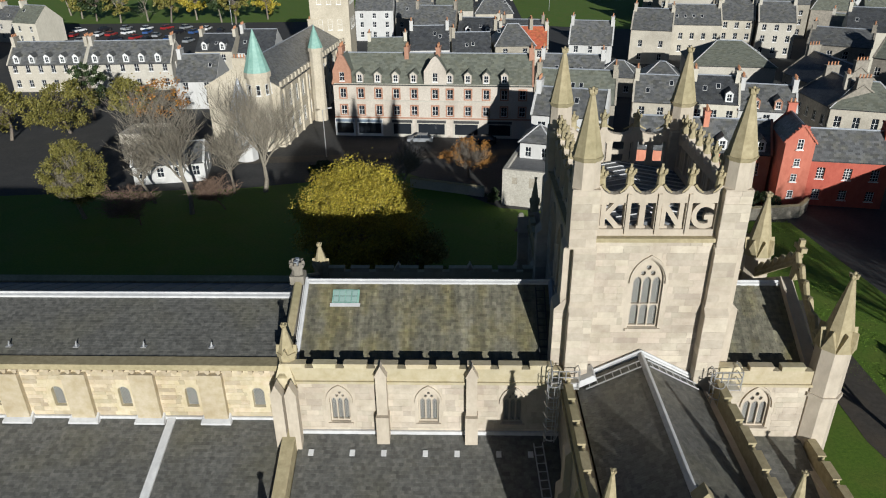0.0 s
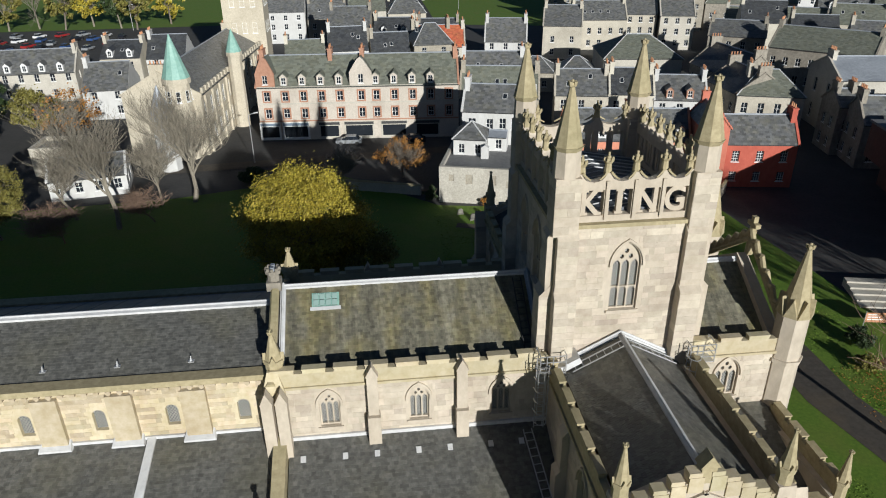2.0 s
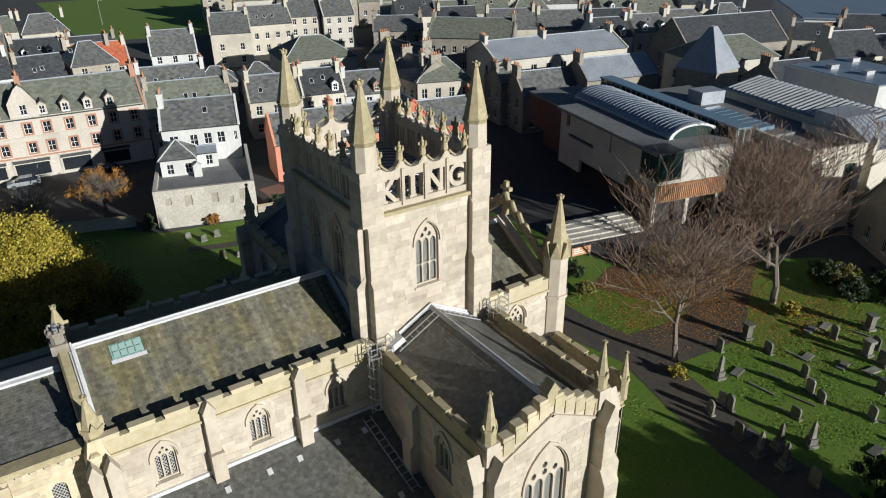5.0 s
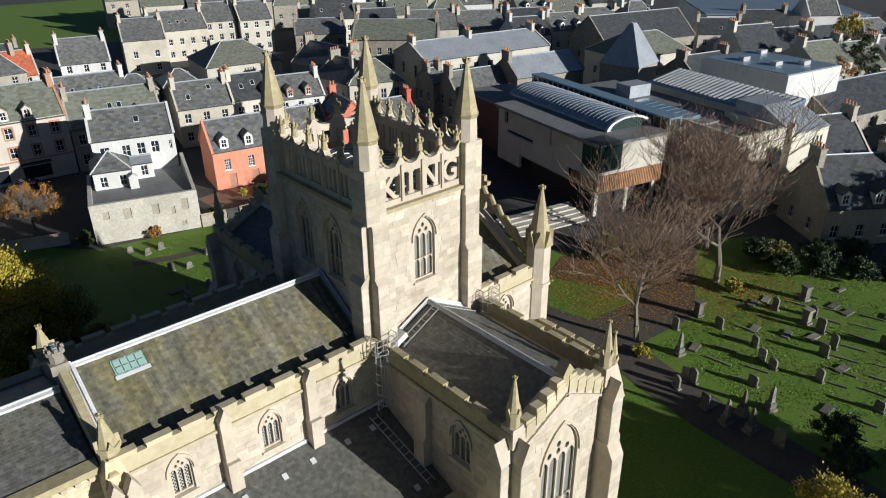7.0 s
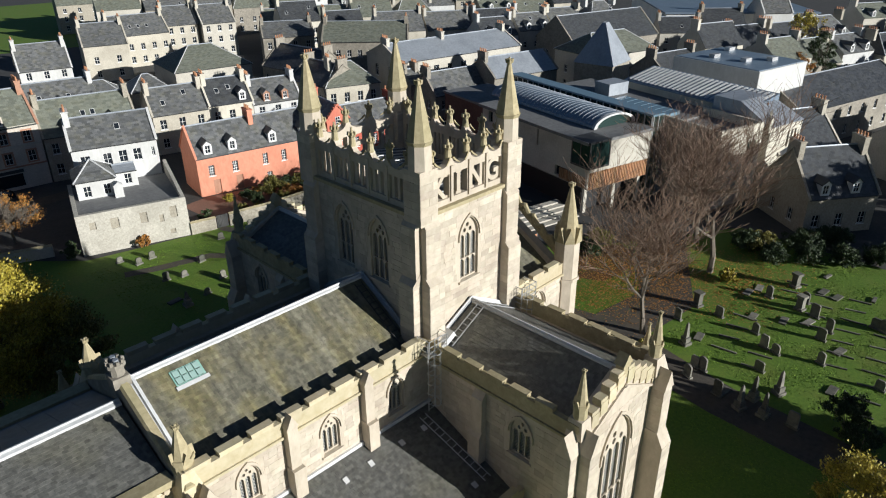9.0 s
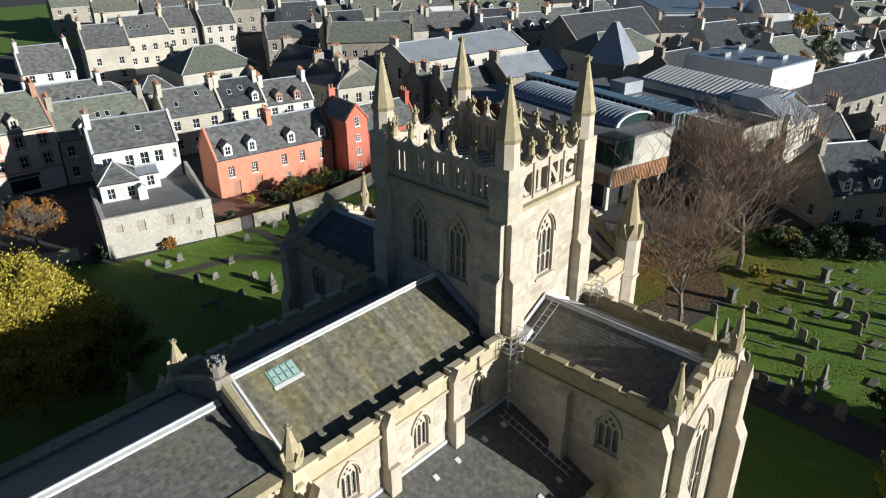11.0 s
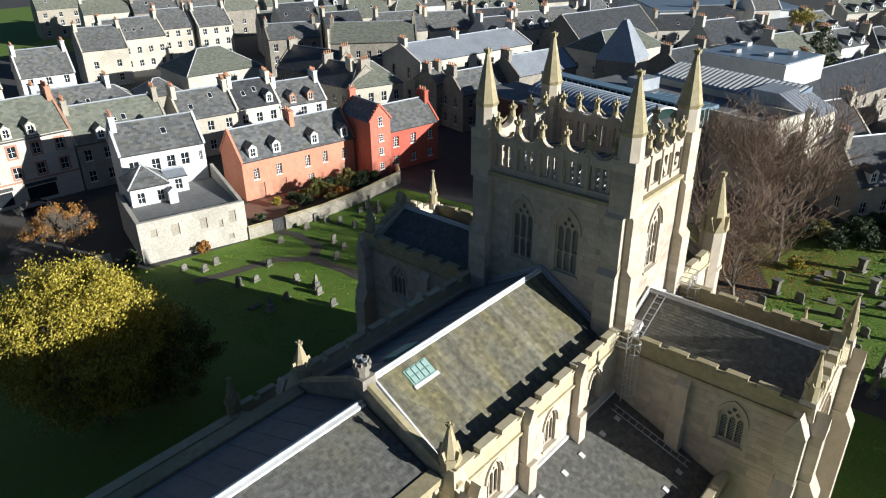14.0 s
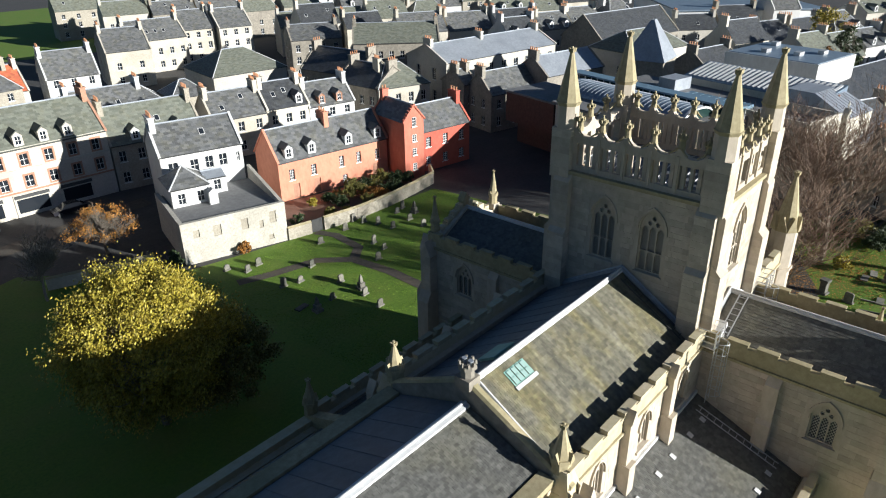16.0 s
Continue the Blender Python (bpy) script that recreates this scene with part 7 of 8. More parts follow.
def grow(rnd, V, F, TV, TF, tips, p, d, length, r, level, spread, most, k3=(1, 1)):
    """One limb of three bends, and the limbs that leave it; young wood turns upwards."""
    steps = 3
    thin = 0.022 if level < 4 else (0.016 if level < 5 else 0.011)
    for k in range(steps):
        d2 = (d + Vector((rnd.gauss(0, 0.14), rnd.gauss(0, 0.14), rnd.gauss(0.07, 0.08)))).normalized()
        q = p + d2 * length / steps
        r2 = max(thin, r * (0.84 if k < steps - 1 else 0.72))
        P, Q = (Vector((v.x * k3[0], v.y * k3[0], v.z * k3[1])) for v in (p, q))
        tube(*((V, F) if level < 3 else (TV, TF)), P, Q, r, r2, 6 if level < 2 else (4 if level < 4 else 3))
        p, d, r = q, d2, r2
        if level >= 2:
            tips.append(p.copy())
        if level < most and k >= (1 if level == 0 else 0):
            for _ in range((3, 2, 2, rnd.randint(1, 2), rnd.randint(0, 1))[level]):
                ax = Vector((rnd.gauss(0, 1), rnd.gauss(0, 1), rnd.gauss(0, 0.4))).normalized()
                nd = (d * (1 - spread) + ax * spread + Vector((0, 0, 0.2))).normalized()
                grow(rnd, V, F, TV, TF, tips, p, nd, length * rnd.uniform(0.55, 0.85), max(thin, r * 0.6), level + 1, spread, most, k3)


def leaves(rnd, n, centre, radii, size, clumps=70, shell=0.62):
    V, F = [], []
    c = Vector(centre)
    cl = []
    for _ in range(clumps):
        u = Vector((rnd.gauss(0, 1), rnd.gauss(0, 1), rnd.gauss(0, 1))).normalized()
        k = rnd.uniform(shell, 1.0)
        f = k * (1 - 0.3 * max(0.0, u.z))
        cl.append((Vector((u.x * radii[0] * f, u.y * radii[1] * f, u.z * radii[2] * k)), rnd.uniform(0.09, 0.19) * min(radii[0], radii[1])))
    for _ in range(n):
        o, r = rnd.choice(cl)
        p = c + o + Vector((rnd.gauss(0, 1), rnd.gauss(0, 1), rnd.gauss(0, 0.8))) * r * 0.56
        if p.z < 0.3:
            continue
        a = Vector((rnd.gauss(0, 1), rnd.gauss(0, 1), rnd.gauss(0, 1))).normalized()
        b = a.orthogonal().normalized()
        e = a.cross(b)
        s = size * rnd.uniform(0.6, 1.3)
        i = len(V)
        V += [tuple(p - b * s), tuple(p - e * s * 0.55), tuple(p + b * s), tuple(p + e * s * 0.55)]
        F.append((i, i + 1, i + 2, i + 3))
    return V, F


def tree(label, x, y, h, r, leaf=None, n=0, seed=1, bark=None, trunk=0.22, most=4, spread=0.55, size=0.2, crown=None, name="tree", clumps=70, first=0.32):
    """A tree that branches; leaf None leaves it bare."""
    rnd = random.Random(seed)
    th = empty(name, label, "tree", x, y, 0, 0, "trees")
    V, F, TV, TF, tips = [], [], [], [], []
    reach = r * 0.5 if leaf else r
    grow(rnd, V, F, TV, TF, tips, Vector((0, 0, -0.05)), Vector((0, 0, 1)), h * first, trunk, 0, spread, most)
    top = sorted(t.z for t in tips)[int(len(tips) * 0.97)]
    wide = sorted(math.hypot(t.x, t.y) for t in tips)[int(len(tips) * 0.86)]
    rnd = random.Random(seed)
    V, F, TV, TF = [], [], [], []
    grow(rnd, V, F, TV, TF, tips, Vector((0, 0, -0.05)), Vector((0, 0, 1)), h * first, trunk, 0, spread, most, (reach / wide, (0.74 if leaf else 1.0) * h / top))
    pyobj("trunk", V, F, bark or M_BARK, th)
    if TV:
        tagged(pyobj("twigs", TV, TF, bark if leaf or bark == M_BARKL else M_TWIG, th, "fine bare twigs"), kind="stuff")
    if leaf:
        cz, rad = crown or (h * 0.58, (r, r, h * 0.42))
        LV, LF = leaves(rnd, n, (0, 0, cz), rad, size, clumps)
        tagged(pyobj("crown", LV, LF, leaf, th, "broken crown of small leaves"), kind="stuff")
    return th


tree("broad lime tree in bright yellow autumn leaf", -9.9, 61.8, 14.6, 6.6, M_YLEAF, 110000, 5, M_BARK, 0.4, 4, crown=(8.0, (6.2, 6.2, 6.0)), clumps=330, size=0.1)
# added tree: its darker leaves stand in for the lime's shaded lower crown
tree("olive-leaved tree added as the yellow lime's shaded skirt", -5.4, 60.5, 8.5, 4.4, M_GLEAF, 40000, 6, M_BARK, 0.3, 3, crown=(4.4, (4.2, 4.2, 3.6)), clumps=110, size=0.1)
tree("thinning russet-leaved cherry tree", 1.0, 94, 7.0, 4.6, M_OLEAF, 4500, 7, M_BARK, 0.2, 5, crown=(3.6, (4.2, 3.6, 2.2)), clumps=60, size=0.09)
tree("small bare pale tree", -8.0, 88.2, 6.5, 3.0, None, 0, 8, M_BARKL, 0.16, 4, 0.48, first=0.25)
tree("tall bare tree beside the path", 35, 30.6, 14, 6.0, None, 0, 9, M_BARK, 0.28, 5, 0.44, first=0.27)
tree("tall bare tree with dense brown twigs", 50.5, 31.5, 18, 7.0, None, 0, 10, M_BARK, 0.34, 5, 0.42, first=0.24)
tree("bare tree with dense brown twigs", 56.5, 36, 15, 6.0, None, 0, 11, M_BARK, 0.3, 5, 0.44, first=0.25)
tree("tall bare pale ash tree", -34.4, 81.0, 14.5, 4.8, None, 0, 13, M_BARKL, 0.34, 5, 0.4, first=0.27)
tree("bare pale tree beside the street", -26.9, 88.6, 14.5, 4.6, None, 0, 14, M_BARKL, 0.34, 5, 0.4, first=0.3)
tree("bare pale tree beside the street", -31, 88, 9, 3.0, None, 0, 15, M_BARKL, 0.2, 4, 0.45, first=0.26)
tree("low bare reddish thicket", -39.5, 77.5, 4.2, 3.4, None, 0, 16, M_TWIG, 0.1, 5, 0.55, first=0.25)
tree("bare pale ash tree among thicket", -40.5, 84.5, 10, 3.2, None, 0, 34, M_BARKL, 0.22, 4, 0.42, first=0.27)
tree("low bare reddish thicket on dark lawn", -30.5, 82.5, 4.0, 3.0, None, 0, 35, M_TWIG, 0.1, 5, 0.55, first=0.25)
tree("olive-leaved tree turning brown", -47.5, 79.5, 10.5, 4.6, M_GLEAF, 26000, 17, M_BARKL, 0.28, 4, crown=(6.4, (3.6, 3.6, 4.2)), clumps=110, size=0.11)
tree("olive-leaved tree on rough grass", -76, 112, 9, 6, M_GLEAF, 7000, 18, M_BARK, 0.3, 3, clumps=60)
tree("olive-leaved tree on rough grass", -68, 116, 9, 6, M_GLEAF, 7000, 19, M_BARK, 0.3, 3, clumps=60)
tree("dark evergreen tree among house roofs", -68, 125, 11, 3.6, M_DLEAF, 7000, 20, M_BARK, 0.3, 3, clumps=60)
tree("yellowing tree beside the car park houses", -60, 124, 8, 4.6, M_GLEAF, 6000, 21, M_BARK, 0.26, 3, clumps=50)
tree("half-bare brown tree before stone houses", -53, 120, 9, 5.2, M_OLEAF, 1200, 22, M_BARKL, 0.28, 4, clumps=50)
tree("olive-leaved tree on rough grass", -82, 104, 8, 7, M_GLEAF, 7000, 23, M_BARK, 0.3, 3, clumps=60)
tree("dark evergreen tree among house roofs", 139, 52, 13, 4.2, M_DLEAF, 5000, 24, M_BARK, 0.35, 3, crown=(6.8, (3.6, 3.6, 6.4)), clumps=80)
tree("orange autumn tree between slate roofs", 133, 53, 9, 3.6, M_OLEAF, 2600, 25, M_BARK, 0.3, 3, clumps=50)
tree("yellow-green autumn tree between slate roofs", 148, 58, 15, 5.5, M_YLEAF, 3600, 26, M_BARK, 0.3, 3, clumps=60)
tree("olive-yellow leaved churchyard tree", 22.3, 8.6, 6.6, 3.8, M_YLEAF, 30000, 31, M_BARK, 0.3, 3, crown=(4.0, (3.5, 3.5, 2.6)), clumps=90, size=0.08)
# unseen evergreens added out of view to throw shade over the path and the villa garden
for i, (x, y, h, r) in enumerate(((17, -12, 10, 4), (22.5, -13, 11, 4.2), (28, -12, 11.6, 4.3), (33.5, -12, 12, 4.3), (38.8, -12, 12, 4.3), (30.5, -17, 13.5, 4.5), (36.5, -18, 14, 4.5), (84, 2, 14, 5), (74.5, 3.5, 14.5, 5), (79.5, 2.5, 15, 5.2), (92, 8, 14, 5), (79, -6, 14, 5))):
    tree("unseen dark evergreen tree added to cast shade", x, y, h, r, M_DLEAF, 7000, 400 + i, M_BARK, 0.35, 3, crown=(h * 0.54, (r * 0.9, r * 0.9, h * 0.42)), clumps=90, size=0.34)
for i, (x, y) in enumerate(((-124, 244), (-114, 240), (-106, 243), (-97, 240), (-90, 245), (-80, 240), (-74, 236), (-140, 258), (-132, 250), (-66, 246))):
    lf = (M_DLEAF, M_GLEAF, None, M_GLEAF, M_YLEAF)[i % 5]
    tree("park tree at the car park edge", x, y, 15 + i % 4, 5.5, lf, 3200 if lf else 0, 200 + i, M_BARKL if i % 3 else M_BARK, 0.32, 3 if lf else 4, clumps=60, size=0.4)


def shrub(label, x, y, h, r, leaf, n, seed, name="shrub"):
    rnd = random.Random(seed)
    th = empty(name, label, "shrub", x, y, 0, 0, "shrubs")
    V, F = leaves(rnd, n, (0, 0, h * 0.5), (r, r, h * 0.5), 0.1, int(16 + 24 * r), 0.3)
    tagged(pyobj("foliage", V, F, leaf, th), kind="stuff")
    TV, TF = [], []
    for _ in range(7):
        t = Vector((rnd.gauss(0, 0.5) * r, rnd.gauss(0, 0.5) * r, h * rnd.uniform(0.6, 0.95)))
        tube(TV, TF, Vector((0, 0, -0.03)), t, 0.04, 0.012, 4)
    pyobj("stems", TV, TF, M_BARK, th)
    return th


for i, (x, y, h, r, m) in enumerate(((25, 86.6, 1.3, 0.9, M_YLEAF), (29.0, 86.2, 1.2, 0.9, M_OLEAF), (32.2, 84.4, 1.5, 1.2, M_GLEAF), (34.6, 83.2, 1.3, 1.2, M_DLEAF), (26.2, 81.4, 1.2, 0.9, M_YLEAF), (37.4, 86.2, 1.9, 1.3, M_GLEAF), (39.6, 83.4, 1.6, 1.3, M_DLEAF), (27.8, 86.4, 1.4, 1.2, M_DLEAF), (30.8, 85.6, 2.8, 1.9, M_GLEAF), (33.6, 86, 1.8, 1.4, M_DLEAF), (35.4, 85.6, 1.6, 1.4, M_GLEAF),
                                     (27.6, 84.2, 1.5, 1.3, M_DLEAF), (19.6, 82.6, 2.0, 1.1, M_DLEAF), (38.2, 84.6, 1.7, 1.6, M_DLEAF), (29.7, 81.2, 1.9, 1.2, M_GLEAF), (32.5, 82.6, 1.4, 1.8, M_OLEAF),
                                     (36, 82.4, 1.6, 1.6, M_DLEAF), (24.5, 82.5, 1.2, 1.0, M_GLEAF), (49.8, 29.2, 1.6, 1.1, M_YLEAF), (33.6, 12.8, 3.4, 1.9, M_DLEAF), (31.8, 11.2, 2.6, 1.5, M_DLEAF), (57.5, 27.4, 2.3, 1.8, M_DLEAF), (59.8, 24.6, 2.2, 1.8, M_DLEAF), (62, 21.8, 2.4, 2.0, M_DLEAF), (64.5, 19, 2.4, 2.0, M_DLEAF), (58.9, 31.2, 2.2, 1.9, M_DLEAF), (36.6, 43.4, 1.4, 1.2, M_GLEAF), (38.5, 46.8, 1.6, 1.4, M_DLEAF), (63, 26.5, 2.4, 2.2, M_DLEAF), (66.6, 24.4, 2.2, 2.2, M_DLEAF), (60, 30, 2.0, 2.0, M_GLEAF), (48.3, 44, 1.8, 1.8, M_GLEAF), (45.5, 43.5, 1.5, 1.6, M_DLEAF),
                                     (4.2, 84.8, 2.0, 1.2, M_DLEAF), (11.2, 81.8, 1.5, 0.9, M_OLEAF), (33.4, 29.0, 1.0, 0.9, M_YLEAF), (-20, 95, 2.2, 2.4, M_DLEAF), (-16, 93, 2.0, 2.2, M_GLEAF))):
    shrub("garden shrub with " + {M_YLEAF: "yellow-green", M_DLEAF: "dark green", M_GLEAF: "olive", M_OLEAF: "russet"}[m] + " leaves", x, y, h, r, m, int(1700 * r * r + 1500), 300 + i)


# ---------------------------------------------------------------- gravestones
def headstone(x, y, h, w, kind, turn, seed):
    rnd = random.Random(seed)
    th = empty("gravestone", {0: "weathered round-topped gravestone on grass", 1: "weathered square gravestone on grass", 2: "tall stone obelisk grave marker on plinth", 3: "low mossy ledger stone in the grass", 4: "short stone pillar monument"}[kind],
               "gravestone", x, y, 0.02, turn, "gravestones")
    bm = bmesh.new()
    if kind in (0, 1):
        box(bm, -w / 2 - 0.1, w / 2 + 0.1, -0.17, 0.17, -0.02, 0.18)
        part("base", bm, M_GRAVE, th)
        bm = bmesh.new()
        pts = [(-w / 2, 0.181), (w / 2, 0.181)]
        if kind == 0:
            pts += [(w / 2 * math.cos(math.pi * i / 8), h - w * 0.35 + w * 0.35 * math.sin(math.pi * i / 8)) for i in range(9)]
        else:
            pts += [(w / 2, h - 0.15), (w / 2 - 0.12, h), (-w / 2 + 0.12, h), (-w / 2, h - 0.15)]
        prism(bm, pts, "y", -0.08, 0.08)
        part("stone", recalc(bm), M_GRAVE, th)
    elif kind == 2:
        box(bm, -0.42, 0.42, -0.42, 0.42, -0.02, 0.3)
        box(bm, -0.3, 0.3, -0.3, 0.3, 0.301, 0.8)
        part("base", bm, M_GRAVE, th)
        bm = bmesh.new()
        tapered(bm, 0, 0, 0.801, h - 0.25, 0.27, 0.16, 4, math.pi / 4)
        tapered(bm, 0, 0, h - 0.25, h, 0.16, 0.02, 4, math.pi / 4)
        part("stone", bm, M_GRAVE, th)
    elif kind == 4:
        box(bm, -0.45, 0.45, -0.4, 0.4, -0.02, 0.25)
        part("base", bm, M_GRAVE, th)
        bm = bmesh.new()
        box(bm, -0.32, 0.32, -0.28, 0.28, 0.251, h - 0.25)
        box(bm, -0.42, 0.42, -0.38, 0.38, h - 0.25, h)
        part("stone", bm, M_GRAVE, th)
    else:
        box(bm, -0.7, 0.7, -0.33, 0.33, -0.02, 0.14)
        part("stone", bm, M_GRAVE, th)


def tufts(name, x0, x1, y0, y1, n, seed, label):
    rnd = np.random.default_rng(seed)
    px, py = rnd.uniform(x0, x1, n), rnd.uniform(y0, y1, n)
    h, w, a = rnd.uniform(0.015, 0.05, n), rnd.uniform(0.05, 0.12, n), rnd.uniform(0, 3.14, n)
    keep = (np.sin(px * 0.9 + 2 * np.sin(py * 0.7)) + np.sin(py * 1.3 + px * 0.4) + rnd.normal(0, 0.9, n)) > -0.4
    V, F = [], []
    for x, y, hh, ww, aa in zip(px[keep], py[keep], h[keep], w[keep], a[keep]):
        c, s = math.cos(aa) * ww, math.sin(aa) * ww
        i = len(V)
        V += [(x - c, y - s, 0.025), (x + c, y + s, 0.025), (x + 0.5 * s, y - 0.5 * c, 0.03 + hh)]
        F.append((i, i + 1, i + 2))
    tagged(pyobj(name, V, F, M_BLADE), label, "grass", kind="stuff")


tufts("grass", 34.2, 63, 8, 29, 42000, 1, "uneven tufts of mown churchyard grass")
tufts("grass", 20.0, 40, 46, 79, 26000, 2, "uneven tufts of mown churchyard grass")
tufts("grass", 4.0, 17.5, 50, 80, 18000, 3, "uneven tufts of mown churchyard grass")
tufts("grass", 15, 28.5, 4, 32, 16000, 4, "uneven tufts of shaded churchyard grass")
tufts("grass", 34, 48, 33, 44, 12000, 5, "uneven tufts of thin grass under trees")


def fallen_leaves(x0, x1, y0, y1, n, seed, material, label):
    rnd = random.Random(seed)
    V, F = [], []
    for _ in range(n):
        x, y, s, a = rnd.triangular(x0, x1), rnd.triangular(y0, y1), rnd.uniform(0.05, 0.12), rnd.uniform(0, 6.28)
        c, d = s * math.cos(a), s * math.sin(a)
        i = len(V)
        z = rnd.uniform(0.06, 0.1)
        V += [(x - c, y - d, z), (x + d * 0.6, y - c * 0.6, z + 0.02), (x + c, y + d, z), (x - d * 0.6, y + c * 0.6, z + 0.03)]
        F.append((i, i + 1, i + 2, i + 3))
    tagged(pyobj("fallen_leaves", V, F, material), label, "leaves", kind="stuff")


fallen_leaves(33, 58, 29, 46, 9000, 8, M_OLEAF, "scattered brown leaves under the bare trees")
fallen_leaves(40, 62, 22, 34, 2600, 9, M_OLEAF, "scattered brown leaves among the gravestones")
for i in range(26):
    bm = bmesh.new()
    box(bm, -0.07, 0.07, -0.9 - 0.2 * (i % 3), 0.9, -0.02, 0.14)
    k = obj("grave_kerb", bm, M_GRAVE)
    k.matrix_world = pose(36.2 + (i * 5.3) % 19, 12.5 + (i * 3.7) % 14.5, 0.03, 0, 0, 5 * math.sin(i) + 12)
    tagged(k, "low mossy stone kerb round a grave", "kerb", "grave kerbs")

SE = ((43.0, 29.2), (39.4, 29.4), (36.0, 26.9), (42.6, 26.8), (49.5, 24.8), (49.2, 21.7), (50.9, 21.8), (48.7, 20.2), (42.1, 23.1), (40.3, 21.6), (40.1, 20.5), (45.1, 18.4), (46.9, 18.3), (33.4, 24.7),
      (33.4, 24.0), (36.6, 20.5), (41.2, 17.1), (31.0, 21.6), (30.6, 19.6), (32.5, 19.3), (34.6, 18.1), (31.0, 17.9), (53.5, 23.7), (50.5, 15.4), (50.3, 14.7), (40.7, 12.4), (31.7, 24.5), (31.2, 15.8))
for i, (x, y) in enumerate(SE):
    kind = 2 if i in (2, 18, 20, 21, 19) else (4 if i in (0, 22, 5) else i % 2)
    headstone(x, y, 2.3 if kind == 2 else (1.6 if kind == 4 else 1.0 + 0.12 * (i * 7 % 5)), 0.7 + 0.05 * (i % 4), kind, 8 * math.sin(i * 3.1) + 75, i)
for i, (x, y) in enumerate(((37.9, 15.1), (46.0, 22.0), (47.3, 20.2), (44.7, 24.4), (49.0, 26.7), (44.2, 16.5), (37.9, 26.5), (31.8, 21.4), (54.3, 21.2), (50.6, 26.2), (54.0, 19.8), (52, 12), (56, 17), (58, 22), (47, 11), (36, 10))):
    headstone(x, y, 0.2, 1, 3 if i < 11 else i % 2, 10 * math.sin(i * 2.3), 60 + i)
for i, (x, y) in enumerate(((7.4, 79.8), (8.7, 77.8), (10.4, 78.2), (9.1, 72.1), (10.9, 71.6), (13.9, 73.4), (13.6, 68.3), (14.0, 65.6), (10.7, 66.3), (13.4, 64.4), (19.8, 69.0), (8.2, 65.6), (7.6, 67.3), (12.8, 61.6),
                            (22.8, 77.8), (26.5, 75.9), (22.1, 70.4), (30.0, 73.8), (29.7, 71.2), (32.1, 77.1), (32.0, 74.9), (18.4, 77.2), (25.8, 77.7), (25.2, 79.0), (30.6, 76.6), (30.1, 69.8), (26.9, 73.7), (22.4, 72.4))):
    kind = 3 if i in (12,) else (2 if i in (7, 20, 11) else i % 2)
    headstone(x, y, 1.7 if kind == 2 else 0.75 + 0.1 * (i % 4), 0.65, kind, 10 * math.sin(i * 1.7), 90 + i)


# ---------------------------------------------------------------- cars
def car(x, y, rz, paint, label):
    th = empty("car", label, "car", x, y, 0.02, rz, "parked cars")
    bm = bmesh.new()
    prism(bm, [(-2.1, 0.35), (2.05, 0.35), (2.1, 0.75), (1.2, 0.92), (-1.9, 0.95), (-2.12, 0.8)], "y", -0.85, 0.85)
    body = part("body", recalc(bm), paint, th)
    bm = bmesh.new()
    hexa(bm, [(-1.75, -0.8, 0.93), (1.1, -0.8, 0.9), (1.1, 0.8, 0.9), (-1.75, 0.8, 0.93), (-1.2, -0.62, 1.42), (0.35, -0.62, 1.42), (0.35, 0.62, 1.42), (-1.2, 0.62, 1.42)])
    part("windows", bm, M_GLASS, body)
    bm = bmesh.new()
    box(bm, -1.22, 0.37, -0.63, 0.63, 1.42, 1.47)
    part("roof", bm, paint, body)
    for sx in (-1.3, 1.3):
        for sy in (-0.78, 0.78):
            bm = bmesh.new()
            prism(bm, [(sx + 0.32 * math.cos(t * math.pi / 6), 0.32 + 0.32 * math.sin(t * math.pi / 6)) for t in range(12)], "y", sy - 0.1, sy + 0.1)
            part("wheel", recalc(bm), M_DARKIRON, th)


PAINT = [glassy("silver_paint", (0.5, 0.52, 0.54), 0.25, 0.5), glassy("white_car_paint", (0.75, 0.75, 0.75), 0.25), glassy("black_car_paint", (0.02, 0.02, 0.025), 0.2), glassy("blue_car_paint", (0.05, 0.1, 0.25), 0.2), glassy("red_car_paint", (0.3, 0.03, 0.03), 0.2)]
PN = ["silver", "white", "black", "blue", "dark red"]
for i, (x, y) in enumerate(((-109.8, 204.5), (-104.3, 199.9), (-109.2, 213.9), (-105.6, 214.4), (-101.0, 207.0), (-101.8, 217.6), (-95.8, 208.7), (-91.3, 205.7), (-90.9, 212.3), (-85.0, 206.5), (-86.2, 218.1), (-87.1, 226.5), (-81.4, 217.9), (-79.6, 224.0), (-116.6, 213.2),
                            (-96, 218), (-99, 225), (-93, 226), (-112, 224), (-106, 226), (-75, 210), (-74, 220), (-78, 203), (-97, 201), (-119, 222))):
    k = (i * 3 + i // 5) % 5
    car(x, y, 80 + 15 * math.sin(i), PAINT[k], PN[k] + " car parked in the car park")
car(-6.8, 110.4, 176, PAINT[0], "silver hatchback parked at the kerb")
car(3.5, 109.6, 176, PAINT[2], "black car parked before the shops")


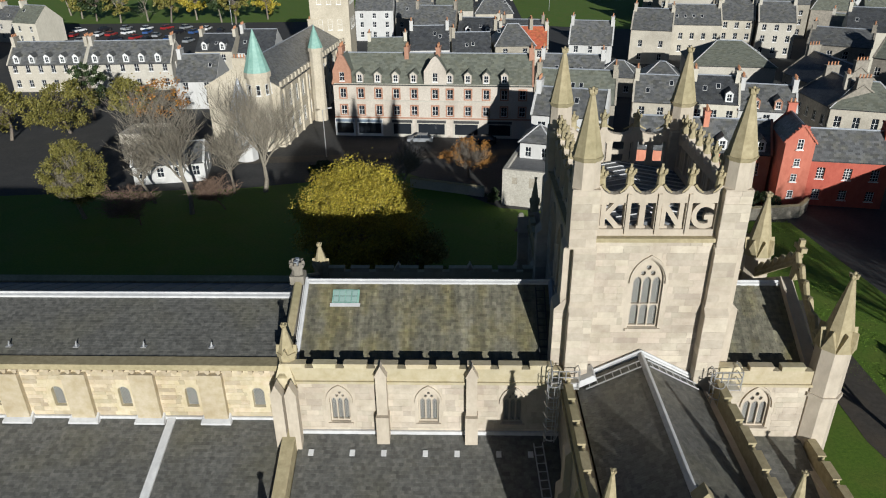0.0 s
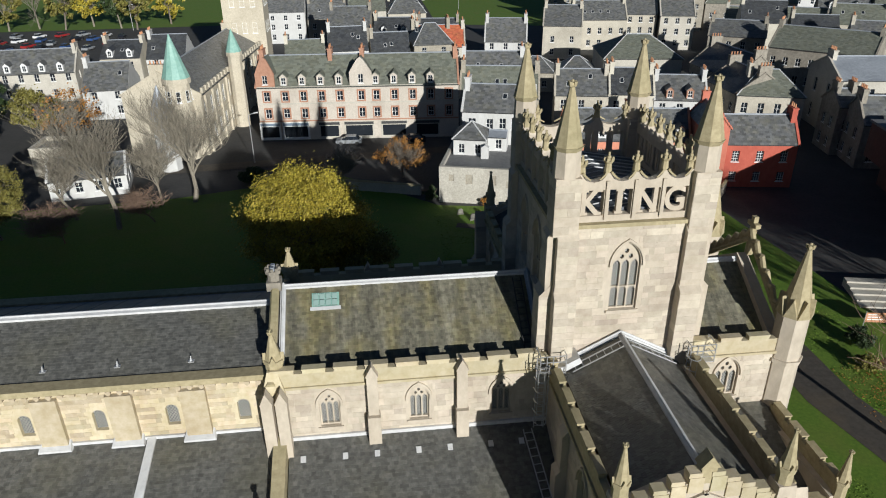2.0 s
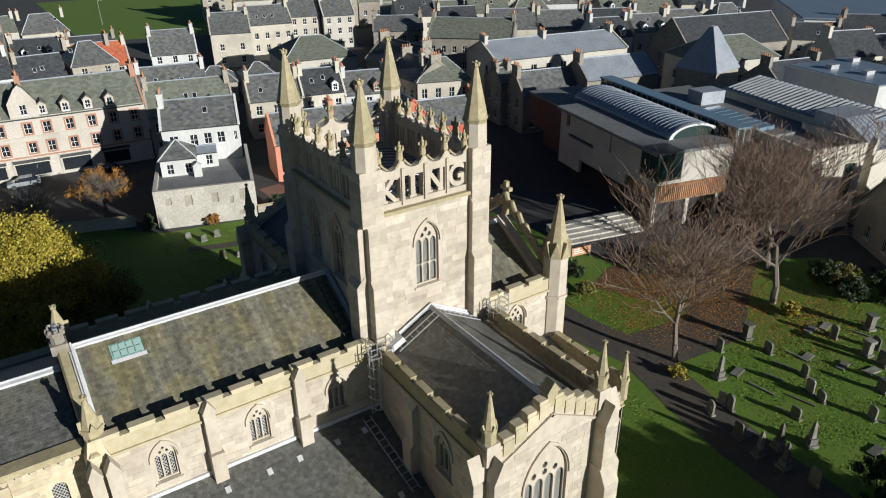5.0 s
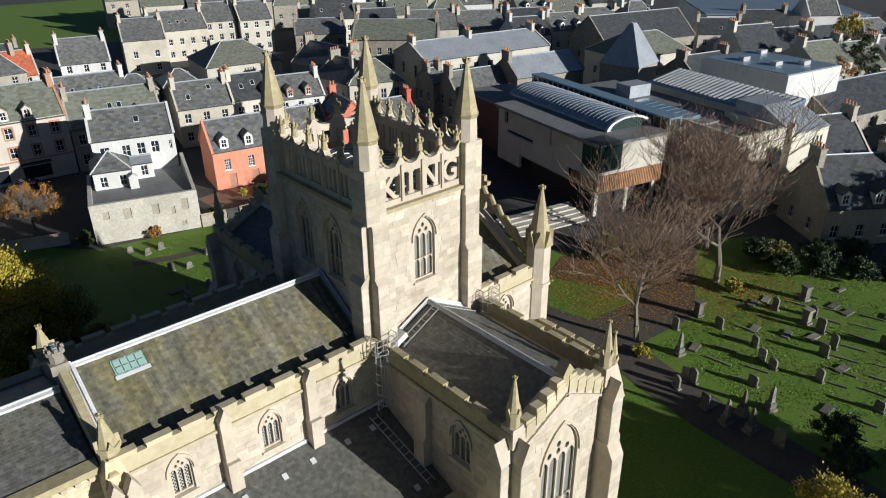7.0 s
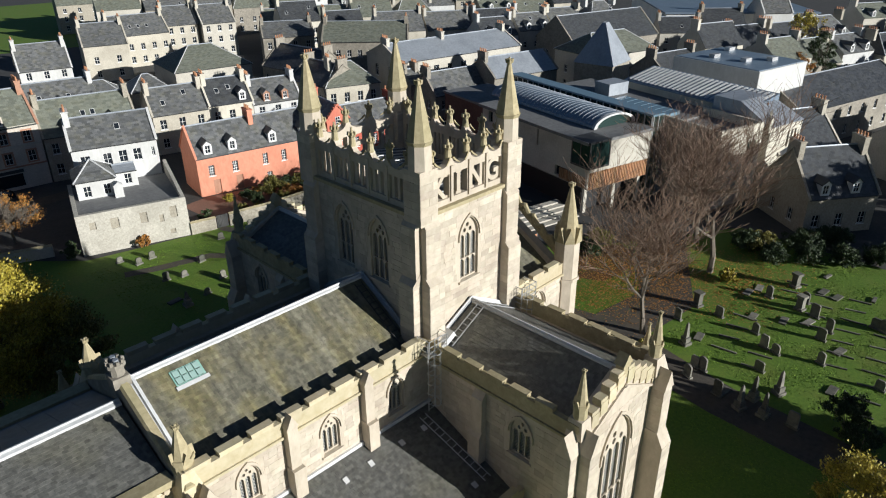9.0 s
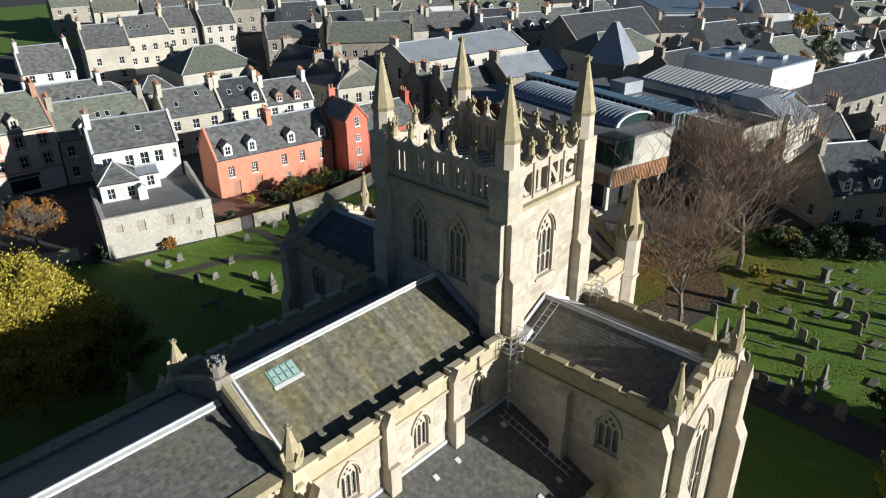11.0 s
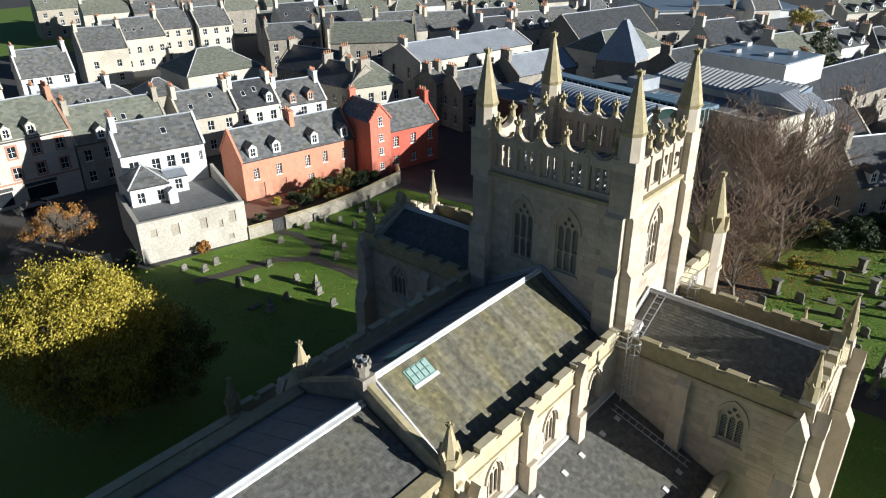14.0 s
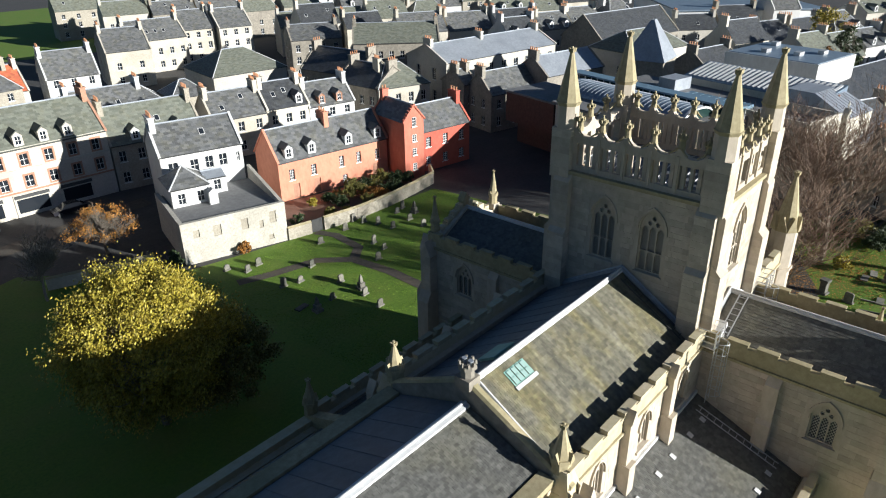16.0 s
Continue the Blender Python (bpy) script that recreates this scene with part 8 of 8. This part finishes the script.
# ---------------------------------------------------------------- roof access, ladders, sign, lamps
def access_platform(x, y, z, label):
    th = empty("access_platform", label, "platform", x, y, z, 0, "roof access platforms")
    bm = bmesh.new()
    box(bm, -0.65, 0.65, -0.45, 0.45, 0, 0.05)
    part("deck", bm, M_STEEL, th)
    bm = bmesh.new()
    for h in (0.35, 0.7, 1.05):
        for a, b in (((-0.65, -0.45), (0.65, -0.45)), ((0.65, -0.45), (0.65, 0.45)), ((-0.65, 0.45), (-0.65, -0.45))):
            rod(bm, (*a, h), (*b, h), 0.028)
    part("handrail", bm, M_STEEL, th)
    for px, py in ((-0.65, -0.45), (0, -0.45), (0.65, -0.45), (0.65, 0.45), (-0.65, 0.45)):
        bm = bmesh.new()
        rod(bm, (px, py, 0.0), (px, py, 1.08), 0.03)
        part("post", bm, M_STEEL, th)
    bm = bmesh.new()
    for sx in (-0.25, 0.25):
        rod(bm, (-0.6 + sx, -0.55, -3.2), (-0.6 + sx, -0.55, 1.1), 0.03)
    for i in range(13):
        rod(bm, (-0.85, -0.55, -3.1 + 0.3 * i), (-0.35, -0.55, -3.1 + 0.3 * i), 0.018)
    lad = part("ladder", bm, M_STEEL, th, "galvanised caged ladder")
    for i in range(6):
        bm = bmesh.new()
        zz = -2.6 + 0.65 * i
        prev = None
        for k in range(9):
            t = math.pi * k / 8
            p = (-0.6 - 0.36 * math.cos(t), -0.55 - 0.62 * math.sin(t), zz)
            if prev:
                rod(bm, prev, p, 0.025, 4)
            prev = p
        part("cage_hoop", bm, M_STEEL, lad)
    bm = bmesh.new()
    for k in (2, 4, 6):
        t = math.pi * k / 8
        rod(bm, (-0.6 - 0.36 * math.cos(t), -0.55 - 0.62 * math.sin(t), -2.6), (-0.6 - 0.36 * math.cos(t), -0.55 - 0.62 * math.sin(t), 0.65), 0.02, 4)
    part("cage_strap", bm, M_STEEL, lad)


access_platform(5.0, 27.7, 14.35, "galvanised steel platform with caged ladder at tower corner")
access_platform(12.7, 27.7, 14.35, "galvanised steel platform with railings at tower corner")


def roof_ladder(a, b, label, w=0.45, material=None):
    a, b = Vector(a), Vector(b)
    th = empty("roof_ladder", label, "ladder")
    s = (b - a).normalized().cross(Vector((0, 0, 1))).normalized() * w / 2
    for k in (-1, 1):
        bm = bmesh.new()
        rod(bm, a + k * s, b + k * s, 0.035)
        part("rail", bm, material or M_STEEL, th)
    n = int((b - a).length / 0.4)
    for i in range(n):
        bm = bmesh.new()
        p = a.lerp(b, (i + 0.5) / n)
        rod(bm, p - s, p + s, 0.025)
        part("rung", bm, material or M_STEEL, th)


roof_ladder((4.2, 28.9, 14.55), (4.2, 32.7, 16.9), "dark iron roof ladder on choir slates", material=M_DARKIRON)
roof_ladder((6.0, 27.4, 14.45), (8.5, 27.4, 15.8), "pale steel roof ladder on transept slates")
roof_ladder((11.4, 27.5, 14.4), (8.9, 27.5, 15.75), "pale steel roof ladder on transept slates")
roof_ladder((3.9, 27.4, 10.85), (4.3, 23.0, 9.05), "pale steel roof ladder on aisle slates")
bm = bmesh.new()
box(bm, -0.6, 0.6, -0.45, 0.45, 0, 0.35)
hb = obj("roof_hatch", bm, M_LEADW)
hb.matrix_world = pose(6.0, 27.85, 14.5, 0, -28, 0)
tagged(hb, "pale metal roof hatch beside the tower", "hatch")
bm = bmesh.new()
box(bm, -0.35, 0.35, -0.3, 0.3, 0, 0.6)
hb = obj("roof_hatch", bm, M_LEAD)
hb.matrix_world = pose(-7.9, 22.5, 8.7)
tagged(hb, "grey metal hatch on the aisle roof", "hatch")

bn = empty("banner", "orange and white fabric banner on railings", "banner", 41.8, 49.2, 0, -10)
for x in (-1.2, 1.2):
    bm = bmesh.new()
    rod(bm, (x, 0, -0.02), (x, 0, 1.6), 0.04)
    part("post", bm, M_STEEL, bn)
bm = bmesh.new()
box(bm, -1.2, 1.2, -0.02, 0.02, 0.5, 1.5)
part("cloth", bm, M_TERRA, bn, "orange cloth with pale bars")
for i in range(3):
    bm = bmesh.new()
    box(bm, -1.0, -0.2 + 0.3 * i, -0.03, -0.021, 1.25 - 0.25 * i, 1.35 - 0.25 * i)
    part("bar", bm, M_WHITE, bn)
for i in range(5):
    bm = bmesh.new()
    box(bm, 0, 11, 0.9 * i, 0.9 * i + 0.85, 0, 0.18 * (i + 1))
    st = obj("terrace_step", bm, M_PALE)
    st.matrix_world = pose(42.5, 52.5, 0, 0, 0, -12.6)
    tagged(st, "long pale stone terrace step in garden", "step", "terrace steps")


def street_lamp(x, y, rz):
    th = empty("street_lamp", "tall grey street lamp post", "street lamp", x, y, 0, rz, "street lamps")
    bm = bmesh.new()
    tapered(bm, 0, 0, 0, 7.5, 0.09, 0.05, 8)
    part("pole", bm, M_STEEL, th)
    bm = bmesh.new()
    rod(bm, (0, 0, 7.45), (0.9, 0, 7.7), 0.04)
    part("arm", bm, M_STEEL, th)
    bm = bmesh.new()
    box(bm, 0.8, 1.4, -0.12, 0.12, 7.64, 7.78)
    part("lantern", bm, M_LEADW, th)


street_lamp(-21, 103, 20)
street_lamp(-75, 235, 0)
street_lamp(31, 262, 0)
